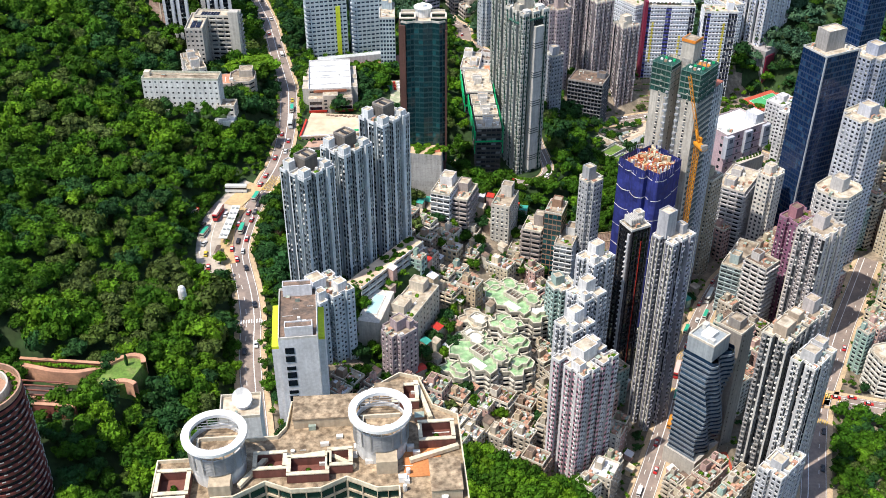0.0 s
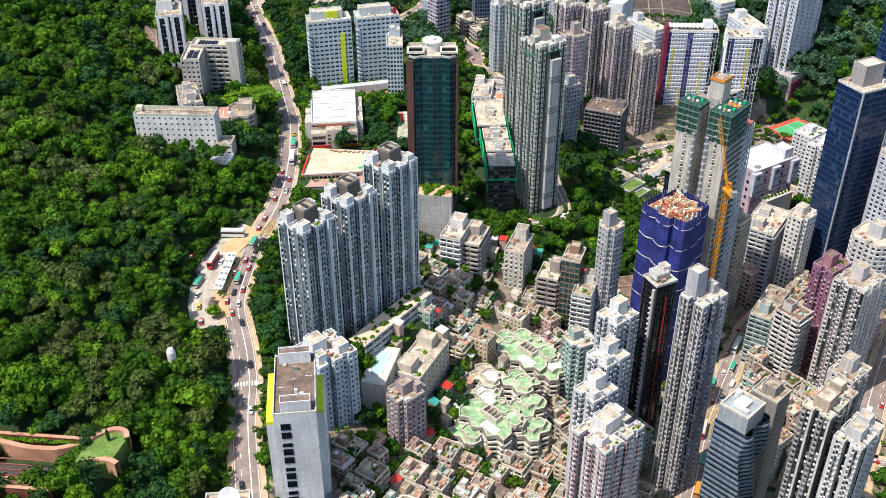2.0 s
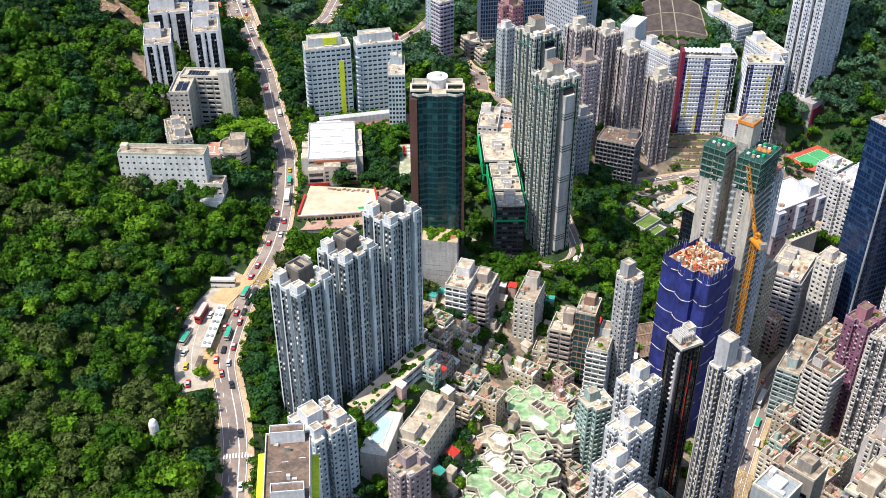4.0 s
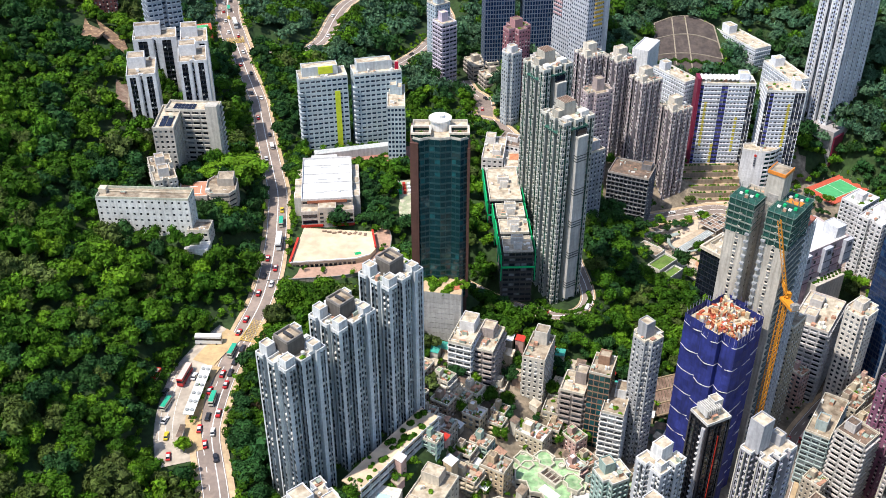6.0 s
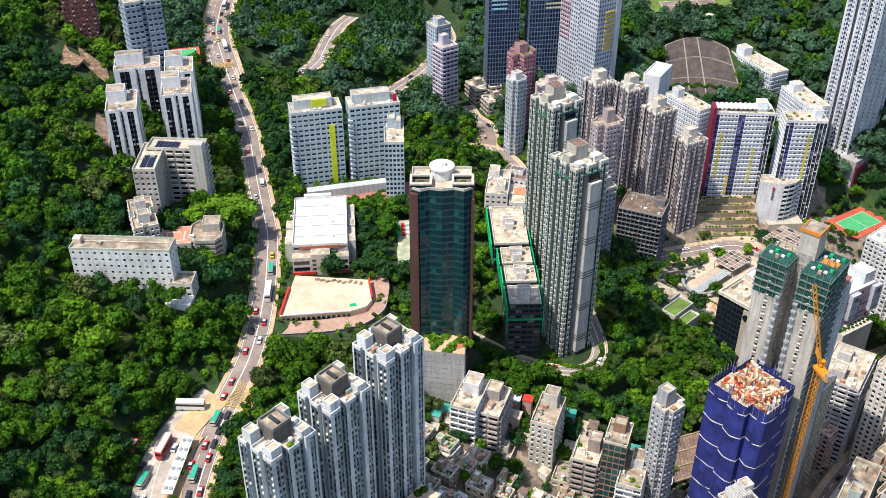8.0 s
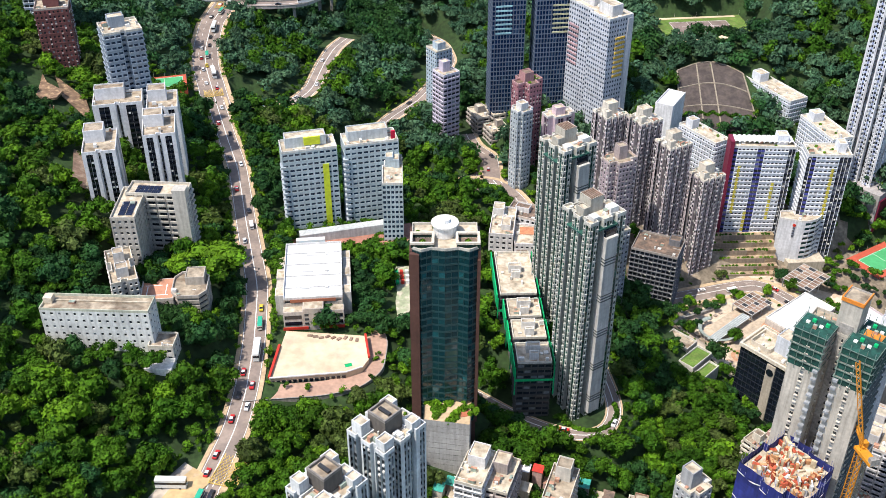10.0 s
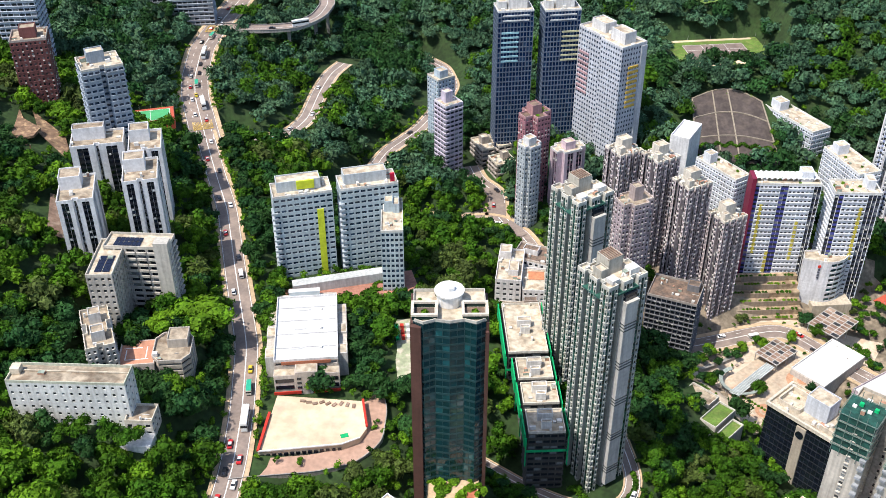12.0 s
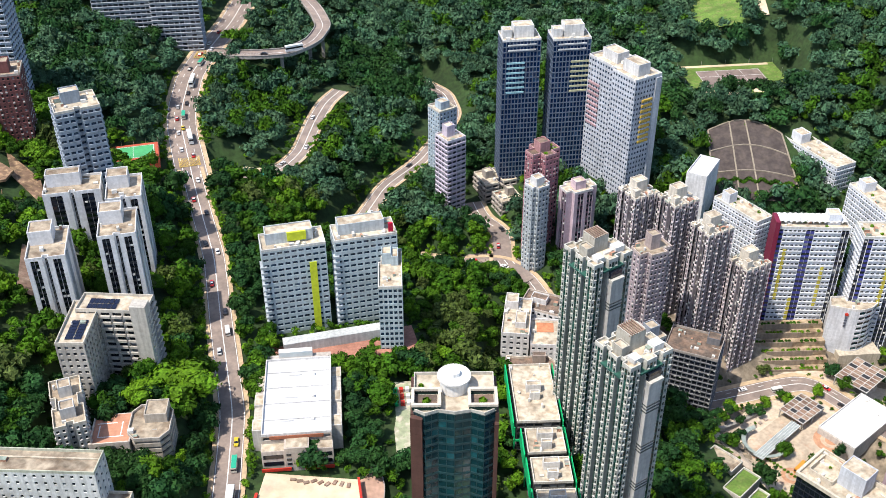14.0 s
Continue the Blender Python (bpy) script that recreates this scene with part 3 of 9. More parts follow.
def facade(p0, p1, zb, zt, st, rng, out):
    """The face over one edge of the plan: piers, bands, real recessed windows, ledges and air conditioners."""
    p0, p1 = np.array(p0, float), np.array(p1, float)
    edge = p1 - p0
    length = float(np.linalg.norm(edge))
    if length < 0.05:
        return
    e = edge / length
    nrm = np.array([e[1], -e[0]])
    nf = max(1, round((zt - zb) / st.storey))
    fh = (zt - zb) / nf

    def pt(u, z, o=0.0):
        u, z = np.broadcast_arrays(np.asarray(u, float), np.asarray(z, float))
        b = p0 + u[..., None] * e + o * nrm
        return np.concatenate([b, z[..., None]], -1)

    def panel(u0, u1, z0, z1, o0=0.0, o1=None):
        """Upright quads; o1 lets the far edge sit at another depth."""
        o1 = o0 if o1 is None else o1
        return np.stack([pt(u0, z0, o0), pt(u1, z0, o1), pt(u1, z1, o1), pt(u0, z1, o0)], -2).reshape(-1, 4, 3)

    if st.pattern and length >= st.skip:
        striped(p0, p1, zb, zt, st, rng, out, st.narrow if st.narrow and length < st.cut else st.pattern)
        return
    if length < st.skip:
        out["wall"].append(panel([0.0], [length], [zb], [zt]))
        return
    nc = max(1, round(length / st.bay))
    cw = length / nc
    cols = np.arange(nc)
    if st.blank and nc >= st.blank:
        live = (cols % st.blank) != (st.blank // 2)
    else:
        live = np.ones(nc, bool)
    u0 = cols * cw + cw * (1 - st.ww) / 2
    u1 = u0 + cw * st.ww
    u0, u1 = u0[live], u1[live]
    edges = np.r_[0, np.stack([u0, u1], -1).ravel(), length]
    a, b = edges[::2], edges[1::2]
    zf = zb + np.arange(nf) * fh
    w0, w1 = zf + st.sill * fh, zf + (st.sill + st.wh) * fh
    # bands between the window rows
    lows, highs = np.r_[zb, w1], np.r_[w0, zt]
    out["wall"].append(panel(np.zeros(nf + 1), np.full(nf + 1, length), lows, highs))
    # piers between the windows
    A, Z0 = np.meshgrid(a, w0)
    Bq, Z1 = np.meshgrid(b, w1)
    out["wall"].append(panel(A.ravel(), Bq.ravel(), Z0.ravel(), Z1.ravel()))
    U0, W0 = np.meshgrid(u0, w0)
    U1, W1 = np.meshgrid(u1, w1)
    U0, U1, W0, W1 = U0.ravel(), U1.ravel(), W0.ravel(), W1.ravel()
    r = -st.recess
    out["glass"].append(panel(U0, U1, W0, W1, r))
    out["wall"].append(np.stack([pt(U0, W0, 0), pt(U0, W0, r), pt(U0, W1, r), pt(U0, W1, 0)], -2)[:, ::-1])
    out["wall"].append(np.stack([pt(U1, W0, 0), pt(U1, W0, r), pt(U1, W1, r), pt(U1, W1, 0)], -2))
    out["wall"].append(np.stack([pt(U0, W0, 0), pt(U1, W0, 0), pt(U1, W0, r), pt(U0, W0, r)], -2))
    if st.ledge:
        m = (U1 - U0) * (st.ledge_w - 1) / 2
        x0, x1 = U0 - m, U1 + m
        zl, zh = W0 - 0.22, W0 - 0.02
        if st.rail:
            zl, zh = W0 - 0.3, W0 - 0.3 + st.rail
        o = st.ledge
        out["ledge"].append(panel(x0, x1, zl, zh, o))
        out["ledge"].append(np.stack([pt(x0, zh, o), pt(x1, zh, o), pt(x1, zh, 0), pt(x0, zh, 0)], -2))
        if st.rail:
            out["ledge"].append(np.stack([pt(x0, zl, 0), pt(x0, zl, o), pt(x0, zh, o), pt(x0, zh, 0)], -2))
            out["ledge"].append(np.stack([pt(x1, zl, o), pt(x1, zl, 0), pt(x1, zh, 0), pt(x1, zh, o)], -2))
    if st.ac:
        k = rng.random(len(U0)) < st.ac
        if k.any():
            x1 = U1[k] + 0.05
            x0, z0, z1, o = x1 - 0.85, W0[k] - 0.72, W0[k] - 0.1, 0.45
            out["ac"].append(panel(x0, x1, z0, z1, o))
            out["ac"].append(np.stack([pt(x0, z1, o), pt(x1, z1, o), pt(x1, z1, 0), pt(x0, z1, 0)], -2))
            out["ac"].append(np.stack([pt(x0, z0, 0), pt(x0, z0, o), pt(x0, z1, o), pt(x0, z1, 0)], -2))
            out["ac"].append(np.stack([pt(x1, z0, o), pt(x1, z0, 0), pt(x1, z1, 0), pt(x1, z1, o)], -2))


FOOTPRINTS = []


KEEP_CLEAR = []


def mark(x, y, yaw, poly, grow=2.0):
    """Keep trees and fillers off this plan."""
    c, s = math.cos(radians(yaw)), math.sin(radians(yaw))
    xs_, ys_ = [p[0] for p in poly], [p[1] for p in poly]
    b = [(min(xs_) - grow, min(ys_) - grow), (max(xs_) + grow, min(ys_) - grow), (max(xs_) + grow, max(ys_) + grow), (min(xs_) - grow, max(ys_) + grow)]
    FOOTPRINTS.append([(x + px * c - py * s, y + px * s + py * c) for px, py in b])
    m = 1.6
    wide = [(b[0][0] - m, b[0][1] - m), (b[1][0] + m, b[1][1] - m), (b[2][0] + m, b[2][1] + m), (b[3][0] - m, b[3][1] + m)]
    KEEP_CLEAR.append([(x + px * c - py * s, y + px * s + py * c) for px, py in wide])


def cap(ob, poly, h, roof_mat, rim_mat, rim=1.1):
    """Roof slab and parapet over the plan, at height h."""
    flat_part("roof", poly, h - rim, roof_mat, ob)
    ins, q = inset(poly, 0.32), []
    n = len(poly)
    for i in range(n):
        j = (i + 1) % n
        q.append([(*poly[i], h), (*poly[j], h), (*ins[j], h), (*ins[i], h)])
        q.append([(*ins[j], h - rim), (*ins[i], h - rim), (*ins[i], h), (*ins[j], h)])
        q.append([(*poly[i], h - rim), (*poly[j], h - rim), (*poly[j], h), (*poly[i], h)])
    part("parapet", np.array(q, float), rim_mat, ob)


def rooms(ob, specs, h, wall_mat, roof_mat):
    """Lift and stair houses on the roof: dx, dy, w, d, height."""
    for dx, dy, w, d, hh in specs:
        r = part("machine_room", [box(dx, dy, h - 1.2, w, d, hh + 1.2)], wall_mat, ob)
        part("room_roof", [box(dx, dy, h + hh, w - 0.7, d - 0.7, 0.05)], roof_mat, r)
        rim = [box(dx, dy - d / 2 + 0.15, h + hh, w, 0.3, 0.6), box(dx, dy + d / 2 - 0.15, h + hh, w, 0.3, 0.6),
               box(dx - w / 2 + 0.15, dy, h + hh, 0.3, d - 0.6, 0.6), box(dx + w / 2 - 0.15, dy, h + hh, 0.3, d - 0.6, 0.6)]
        part("room_rim", rim, wall_mat, r)


def clutter(ob, poly, h, rng, count, avoid=(), warm=0.3, green=0.0):
    """Tanks, condensers, pipes, sheds and planters that stand on a roof."""
    xs_, ys_ = [p[0] for p in poly], [p[1] for p in poly]
    a, b, pots = [], [], []
    tries = 0
    while count > 0 and tries < 400:
        tries += 1
        x, y = rng.uniform(min(xs_) + 0.8, max(xs_) - 0.8), rng.uniform(min(ys_) + 0.8, max(ys_) - 0.8)
        w, d, hh = rng.uniform(0.6, 2.2), rng.uniform(0.6, 1.8), rng.uniform(0.5, 1.9)
        corners = np.array([(x - w / 2, y - d / 2), (x + w / 2, y - d / 2), (x + w / 2, y + d / 2), (x - w / 2, y + d / 2)])
        if not inside(corners[:, 0], corners[:, 1], poly).all():
            continue
        if any(abs(x - ax) < (aw + w) / 2 + 0.2 and abs(y - ay) < (ad + d) / 2 + 0.2 for ax, ay, aw, ad, _ in avoid):
            continue
        count -= 1
        k = rng.random()
        if k < green:
            pots.append(leaf_tuft(x, y, h - 1.0, 0.5 + w * 0.35, rng))
        elif k < green + warm:
            b.append(box(x, y, h - 1.08, w * 1.3, d * 1.2, hh * 1.1))
        elif k < green + warm + 0.15:
            a.append(lathe(x, y, [(w * 0.4, h - 1.08), (w * 0.4, h - 1.08 + hh), (0.02, h - 1.0 + hh)], 8))
        elif k < green + warm + 0.3:
            a.append(beam((x - w, y, h - 0.85), (x + w, y, h - 0.85), 0.09))
        else:
            a.append(box(x, y, h - 1.08, w, d, hh))
    if a:
        part("roof_plant", a, M_EQUIP, ob, kind="stuff")
    if b:
        part("roof_shed", b, M_EQUIP_WARM, ob, kind="stuff")
    if pots:
        part("roof_planting", pots, M_LEAF_LIME, ob, kind="stuff")


def tri_mesh(name, tris, mat):
    tris = np.asarray(tris, np.float32).reshape(-1, 3, 3)
    n = len(tris)
    me = bpy.data.meshes.new(name)
    me.vertices.add(3 * n)
    me.vertices.foreach_set("co", tris.ravel())
    me.loops.add(3 * n)
    me.loops.foreach_set("vertex_index", np.arange(3 * n, dtype=np.int32))
    me.polygons.add(n)
    me.polygons.foreach_set("loop_start", np.arange(0, 3 * n, 3, dtype=np.int32))
    me.update(calc_edges=True)
    me.materials.append(mat)
    return me


def leaf_tris(ctr, nrm, size, rng, jitter=0.42):
    """Small three-cornered leaf sprays that face along nrm, with jitter."""
    n = len(ctr)
    nn = nrm + rng.normal(scale=jitter, size=(n, 3))
    nn /= np.linalg.norm(nn, axis=1)[:, None]
    t = np.cross(nn, rng.normal(size=(n, 3)))
    t /= np.linalg.norm(t, axis=1)[:, None] + 1e-9
    b = np.cross(nn, t)
    s = (np.broadcast_to(np.asarray(size, float), (n,)) * rng.uniform(0.6, 1.3, n))[:, None]
    k = rng.uniform(0.75, 1.25, (n, 3))
    return np.stack([ctr + t * s * k[:, :1], ctr + (-0.5 * t + 0.87 * b) * s * k[:, 1:2], ctr + (-0.5 * t - 0.87 * b) * s * k[:, 2:]], 1)


def leaf_tuft(x, y, z, r, rng, n=26):
    c = rng.normal(size=(n, 3))
    c /= np.linalg.norm(c, axis=1)[:, None]
    c[:, 2] = np.abs(c[:, 2])
    ctr = c * r * rng.uniform(0.6, 1.0, (n, 1)) + (x, y, z)
    return leaf_cards(ctr, c, r * 0.42, rng)


def leaf_cards(ctr, nrm, size, rng):
    """Small four-cornered leaf clumps that face along nrm, with jitter."""
    n = len(ctr)
    nn = nrm + rng.normal(scale=0.3, size=(n, 3))
    nn /= np.linalg.norm(nn, axis=1)[:, None]
    h = rng.normal(size=(n, 3))
    t = np.cross(nn, h)
    t /= np.linalg.norm(t, axis=1)[:, None] + 1e-9
    b = np.cross(nn, t)
    s = np.broadcast_to(np.asarray(size, float), (n,)) * rng.uniform(0.65, 1.25, n)
    t, b = t * s[:, None], b * (s * rng.uniform(0.55, 1.0, n))[:, None]
    bend = nn * (s * 0.25)[:, None]
    return np.stack([ctr - t - b - bend, ctr + t - b, ctr + t + b - bend, ctr - t + b], 1)


SEED = [0]


def building(name, label, x, y, yaw, poly, z1, st, wall, z0=None, glass=None, ledge=None, roof=None, rim=None, room=(), room_mat=None, junk=6, warm=0.3, green=0.0,
             category="apartment tower", group="", styles=None, skirt=3.0, grow=2.0, accent=None, tint=None, rib=None):
    """A tower or block: walls with recessed windows, glass, ledges, roof, parapet, roof houses and clutter."""
    SEED[0] += 1
    rng = np.random.default_rng(SEED[0])
    if z0 is None:
        c, s = math.cos(radians(yaw)), math.sin(radians(yaw))
        pts = np.array([(x + px * c - py * s, y + px * s + py * c) for px, py in poly])
        z0 = float(ground(pts[:, 0], pts[:, 1]).min()) - skirt
    ob = thing(name, label, category, x, y, z0, yaw, group)
    mark(x, y, yaw, poly, grow)
    h = z1 - z0
    out = {"wall": [], "glass": [], "ledge": [], "ac": [], "accent": [], "tint": [], "rib": []}
    n = len(poly)
    for i in range(n):
        facade(poly[i], poly[(i + 1) % n], 0.0, h - 1.1, (styles or {}).get(i, st), rng, out)
    part("wall", out["wall"], wall, ob)
    if out["glass"]:
        part("glazing", out["glass"], glass or M_GLASS, ob, "dark window panes set back in the wall", "stuff")
    if out["ledge"]:
        part("ledge", out["ledge"], ledge or wall, ob, kind="stuff")
    if out["accent"]:
        part("spandrel_strip", out["accent"], accent or M_SPANDREL, ob, kind="stuff")
    if out["tint"]:
        part("coloured_strip", out["tint"], tint or M_SPANDREL, ob, kind="stuff")
    if out["rib"]:
        part("facade_rib", out["rib"], rib or M_PARAPET, ob, kind="stuff")
    if out["ac"]:
        part("air_conditioner", out["ac"], M_AC, ob, kind="stuff")
    cap(ob, poly, h, roof or M_ROOF, rim or M_PARAPET)
    rooms(ob, room, h, room_mat or wall, roof or M_ROOF)
    clutter(ob, poly, h, rng, junk, room, warm, green)
    return ob


# facade kinds
ST_FLAT = Style(2.9, 2.85, 0.58, 0.5, 0.3, 0.2, ledge=0.35, ac=0.35)
ST_SMALL = Style(2.4, 2.8, 0.42, 0.42, 0.34, 0.15, ledge=0.3, ac=0.4)
ST_BAND = Style(3.2, 2.9, 0.86, 0.5, 0.3, 0.25, ledge=0.5)
ST_BALC = Style(4.4, 2.9, 0.78, 0.62, 0.25, 0.7, ledge=0.9, rail=0.95, ledge_w=1.1)
ST_CURTAIN = Style(2.2, 3.4, 0.9, 0.8, 0.1, 0.06)
ST_PLAIN = Style(skip=999)
ST_STONE = Style(1.6, 2.8, 0.7, 0.5, 0.28, 0.3, ledge=0.4, ac=0.3, pattern="bwr", narrow="ws")
ST_GRID = Style(3.0, 3.3, 0.5, 0.42, 0.32, 0.25)


# ---- the large grey-blue towers over the hill road ----
GREYBLUE = paint(0.68, 0.74, 0.76, 0.7, 0.25)
ST_TWIN = Style(1.9, 2.72, 0.8, 0.62, 0.22, 0.35, ledge=0.3, ac=0.35, skip=2.2, pattern="bss", narrow="ss", cut=4.4)
for bx, by, bz in ((-97, 396, 71.5), (-83, 418.5, 71.5), (-67.5, 437.5, 78)):
    gt = building("apartment_tower", "tall slender grey-blue tower with deep dark light wells", bx, by, 54, bayed(18.6, 16.2, 5, 5, 1.3, 5.4, 0.55), bz, ST_TWIN, GREYBLUE, z0=-8 + (by - 393) * 0.1,
             roof=M_ROOF_PALE, rim=paint(0.72, 0.74, 0.74), room=((-6.2, -5.4, 4.2, 3.8, 2.4), (6.3, 5.2, 4.2, 3.8, 2.6), (-6.3, 4.7, 3.8, 4.2, 3.4), (6.0, -5.2, 3.8, 3.8, 1.6)), room_mat=paint(0.7, 0.72, 0.72), junk=26, warm=0.15, green=0.3, group="three linked grey-blue towers",
             accent=paint(0.3, 0.34, 0.36))
    gth = bz - gt.matrix_world.translation.z
    house = part("penthouse", [box(0, 0.5, gth - 1.1, 7.4, 7.4, 6.4)], paint(0.13, 0.115, 0.1), gt, "dark brown-grey roof house with sunk top")
    part("penthouse_floor", [box(0, 0.5, gth + 5.3, 6.4, 6.4, 0.05)], M_ROOF, house)
    for q in ((0, -2.95, 7.4, 0.5), (0, 3.95, 7.4, 0.5), (-3.45, 0.5, 0.5, 6.4), (3.45, 0.5, 0.5, 6.4)):
        part("penthouse_rim", [box(q[0], q[1], gth + 5.3, q[2], q[3], 1.1)], paint(0.24, 0.22, 0.2), house)
    part("hatch", [box(0, 0.5, gth + 5.35, 1.2, 4.5, 0.8)], M_SPANDREL, house)
    part("water_tank", [box(0.5, 6.2, gth - 1.0, 4.2, 3, 3.0)], paint(0.72, 0.73, 0.73), gt)

# open parking decks on the slope below them
cp = thing("car_park", "white open-sided parking decks with planted roof", "car park", -64, 413, -4, 59.5)
mark(-64, 413, 59.5, rect(50, 6), 0)
for k in range(4):
    part("deck", [box(0, 0, k * 3.4 + 1.6, 50, 6, 0.35, bottom=True)], M_CONCRETE, cp)
    part("deck_rail", [box(0, -3.0, k * 3.4 + 1.9, 50, 0.25, 1.2), box(0, -3.0, k * 3.4 + 0.1, 50, 0.2, 0.5)], paint(0.7, 0.71, 0.71), cp)
for k in range(10):
    part("column", [box(-24.3 + k * 5.4, -2.7, -20, 0.6, 0.6, 33.5)], paint(0.62, 0.63, 0.63), cp)
part("retaining_face", [box(0, -1.5, -20, 50, 2, 20)], M_CONCRETE, cp)
rng = np.random.default_rng(5)
part("deck_paving", [box(0, 1.6, 12.2, 50, 9.6, 0.5)], M_COURT_P, cp)
part("roof_planting", [leaf_tuft(rng.uniform(-24, 24), rng.uniform(-2, 5.5), 12.7, rng.uniform(0.7, 1.8), rng, 44) for _ in range(30)], M_LEAF, cp, kind="stuff")

pool = thing("swimming_pool", "pale turquoise swimming pool in a white deck", "pool", -67, 388, 0.6, 82)
part("pool_deck", [box(0, 0, -20, 26, 11, 20)], paint(0.7, 0.66, 0.58), pool)
part("pool_basin", [box(1, 0.5, 0, 15, 5, 0.12)], M_POOLPALE, pool)
for sx, sy, w, d in ((1, 3.3, 15.8, 0.4), (1, -2.3, 15.8, 0.4), (-6.8, 0.5, 0.4, 5.2), (8.8, 0.5, 0.4, 5.2)):
    part("pool_coping", [box(sx, sy, 0, w, d, 0.3)], paint(0.8, 0.78, 0.72), pool)
mark(-67, 388, 82, rect(26, 11), 0)
pool2 = thing("swimming_pool", "small bright blue pool among shrubs", "pool", -107, 371, 2.0, 40)
part("pool_deck", [box(0, 0, -5, 13, 10, 5.0)], M_COURT_P, pool2)
part("pool_basin", [box(0, 0, 0, 7.5, 5.0, 0.12)], M_WATER, pool2)
mark(-107, 371, 40, rect(13, 10), 0)

# ---- the complex with two white rings on its roof ----
RINGWALL, RINGBROWN = paint(0.54, 0.44, 0.31), paint(0.2, 0.075, 0.055)
rz = 121.0
ringplan = [(-36, -22), (-22, -22), (-22, -16), (-17, -16), (-10, -12), (-4, -15), (3, -15), (9, -12), (16, -16), (21, -16), (21, -22), (37, -22), (37, 7), (31, 11), (28, 22), (23, 24), (16, 19), (13, 16), (-5, 15), (-6, 6), (-8, 3), (-28, 2), (-28, -3), (-36, -3)]
ST_RING = Style(3.3, 3.1, 0.92, 0.8, 0.1, 0.4)
rb = building("apartment_block", "luxury terraced block with two white roof rings", -48, 176, 10, ringplan, rz, ST_RING, RINGWALL, z0=-30, glass=M_GLASS_GREEN, roof=material("stained_roof_slabs", (0.38, 0.29, 0.19), 0.95, 0.4, 0.9, 0.25, second=(0.19, 0.135, 0.085), share=0.54), rim=paint(0.78, 0.68, 0.5), junk=34, warm=0.15, category="apartment block")
hh = rz + 30
for dx, dy in ((-21, -6), (17.5, -1.5)):
    ring = part("roof_ring", [lathe(dx, dy, [(5.7, hh + 10.0), (7.6, hh + 10.0), (7.6, hh + 10.9), (5.7, hh + 10.9), (5.7, hh + 10.0)], 48)], paint(0.85, 0.85, 0.83, 0.6, 0.05), rb, "broad flat white ring")
    part("drum", [lathe(dx, dy, [(6.3, hh - 1.2), (6.3, hh + 7.6), (5.9, hh + 7.6), (5.9, hh + 6.6)], 40)], paint(0.74, 0.73, 0.7), ring)
    part("drum_roof", [lathe(dx, dy, [(5.9, hh + 6.6), (0.01, hh + 6.65)], 32)], bpy.data.materials["stained_roof_slabs"], ring)
    part("drum_parapet", [box(dx, dy + 1.6, hh + 6.6, 9.6, 0.4, 1.1), box(dx - 4.2, dy - 0.6, hh + 6.6, 0.4, 4.0, 1.1)], paint(0.72, 0.64, 0.5), ring)
    part("roof_hatch", [box(dx + 1.5, dy - 1.8, hh + 6.6, 1.0, 0.9, 0.5)], paint(0.8, 0.8, 0.78), ring)
    part("louvres", [lathe(dx, dy, [(6.45, hh + 2.4 + 0.5 * k), (6.7, hh + 2.75 + 0.5 * k)], 40, radians(180), radians(360)) for k in range(14)], M_STEEL, ring)
    for k in range(16):
        a = k * math.pi / 8
        part("ring_strut", [beam((dx + 6.5 * math.cos(a), dy + 6.5 * math.sin(a), hh + 3.5), (dx + 6.6 * math.cos(a), dy + 6.6 * math.sin(a), hh + 10.0), 0.12)], M_STEEL, ring)
    for k in range(4):
        part("ring_purlin", [beam((dx - 4.6, dy + 2.6 + 0.9 * k, hh + 9.6), (dx + 4.6, dy + 2.6 + 0.9 * k, hh + 9.6), 0.08)], M_STEEL, ring)
    part("stair_house", [box(dx + 1, dy - 7.5, hh - 1.1, 5, 4, 4)], RINGWALL, rb)
for dx, dy, w, d in ((-9, -7, 7, 5), (0, -9, 9, 5.5), (7.5, -7, 5, 5), (31, 0, 8, 6), (-31, -12, 7, 7), (24, 14, 6, 6), (-31, -19, 6, 4)):
    well = part("roof_court", [box(dx, dy, hh - 1.05, w, d, 0.1)], RINGBROWN, rb, "dark red sunken roof court")
    for q in ((dx, dy - d / 2, w + 0.8, 0.8), (dx, dy + d / 2, w + 0.8, 0.8), (dx - w / 2, dy, 0.8, d - 0.8), (dx + w / 2, dy, 0.8, d - 0.8)):
        part("court_wall", [box(q[0], q[1], hh - 1.0, q[2], q[3], 2.6)], RINGBROWN, well)
        part("court_coping", [box(q[0], q[1], hh + 1.6, q[2] + 0.2, q[3] + 0.2, 0.3)], paint(0.76, 0.66, 0.48), well)
    part("court_shrub", [leaf_tuft(dx, dy, hh - 0.8, 0.9, np.random.default_rng(4), 30)], M_LEAF, well, kind="stuff")
for (ax, ay), (bx, by) in zip(((-16, -13), (-9, -3), (-3, -5), (4, -4), (-4, 12), (24, -8), (30, 6)), ((-9, -3), (-3, -5), (4, -4), (11, -9), (11, 13), (36, -4), (27, 20))):
    part("roof_parapet", [beam((ax, ay, hh - 0.1), (bx, by, hh - 0.1), 0.55)], paint(0.76, 0.66, 0.48), rb)
for dx, dy, w, d in ((4, 10, 16, 8), (20, 15, 7, 5), (32, -15, 7, 10)):
    part("penthouse_slab", [box(dx, dy, hh - 1.05, w, d, 3.0)], RINGWALL, rb)
    part("slab_roof", [box(dx, dy, hh + 1.95, w + 0.4, d + 0.4, 0.3)], bpy.data.materials["stained_roof_slabs"], rb)
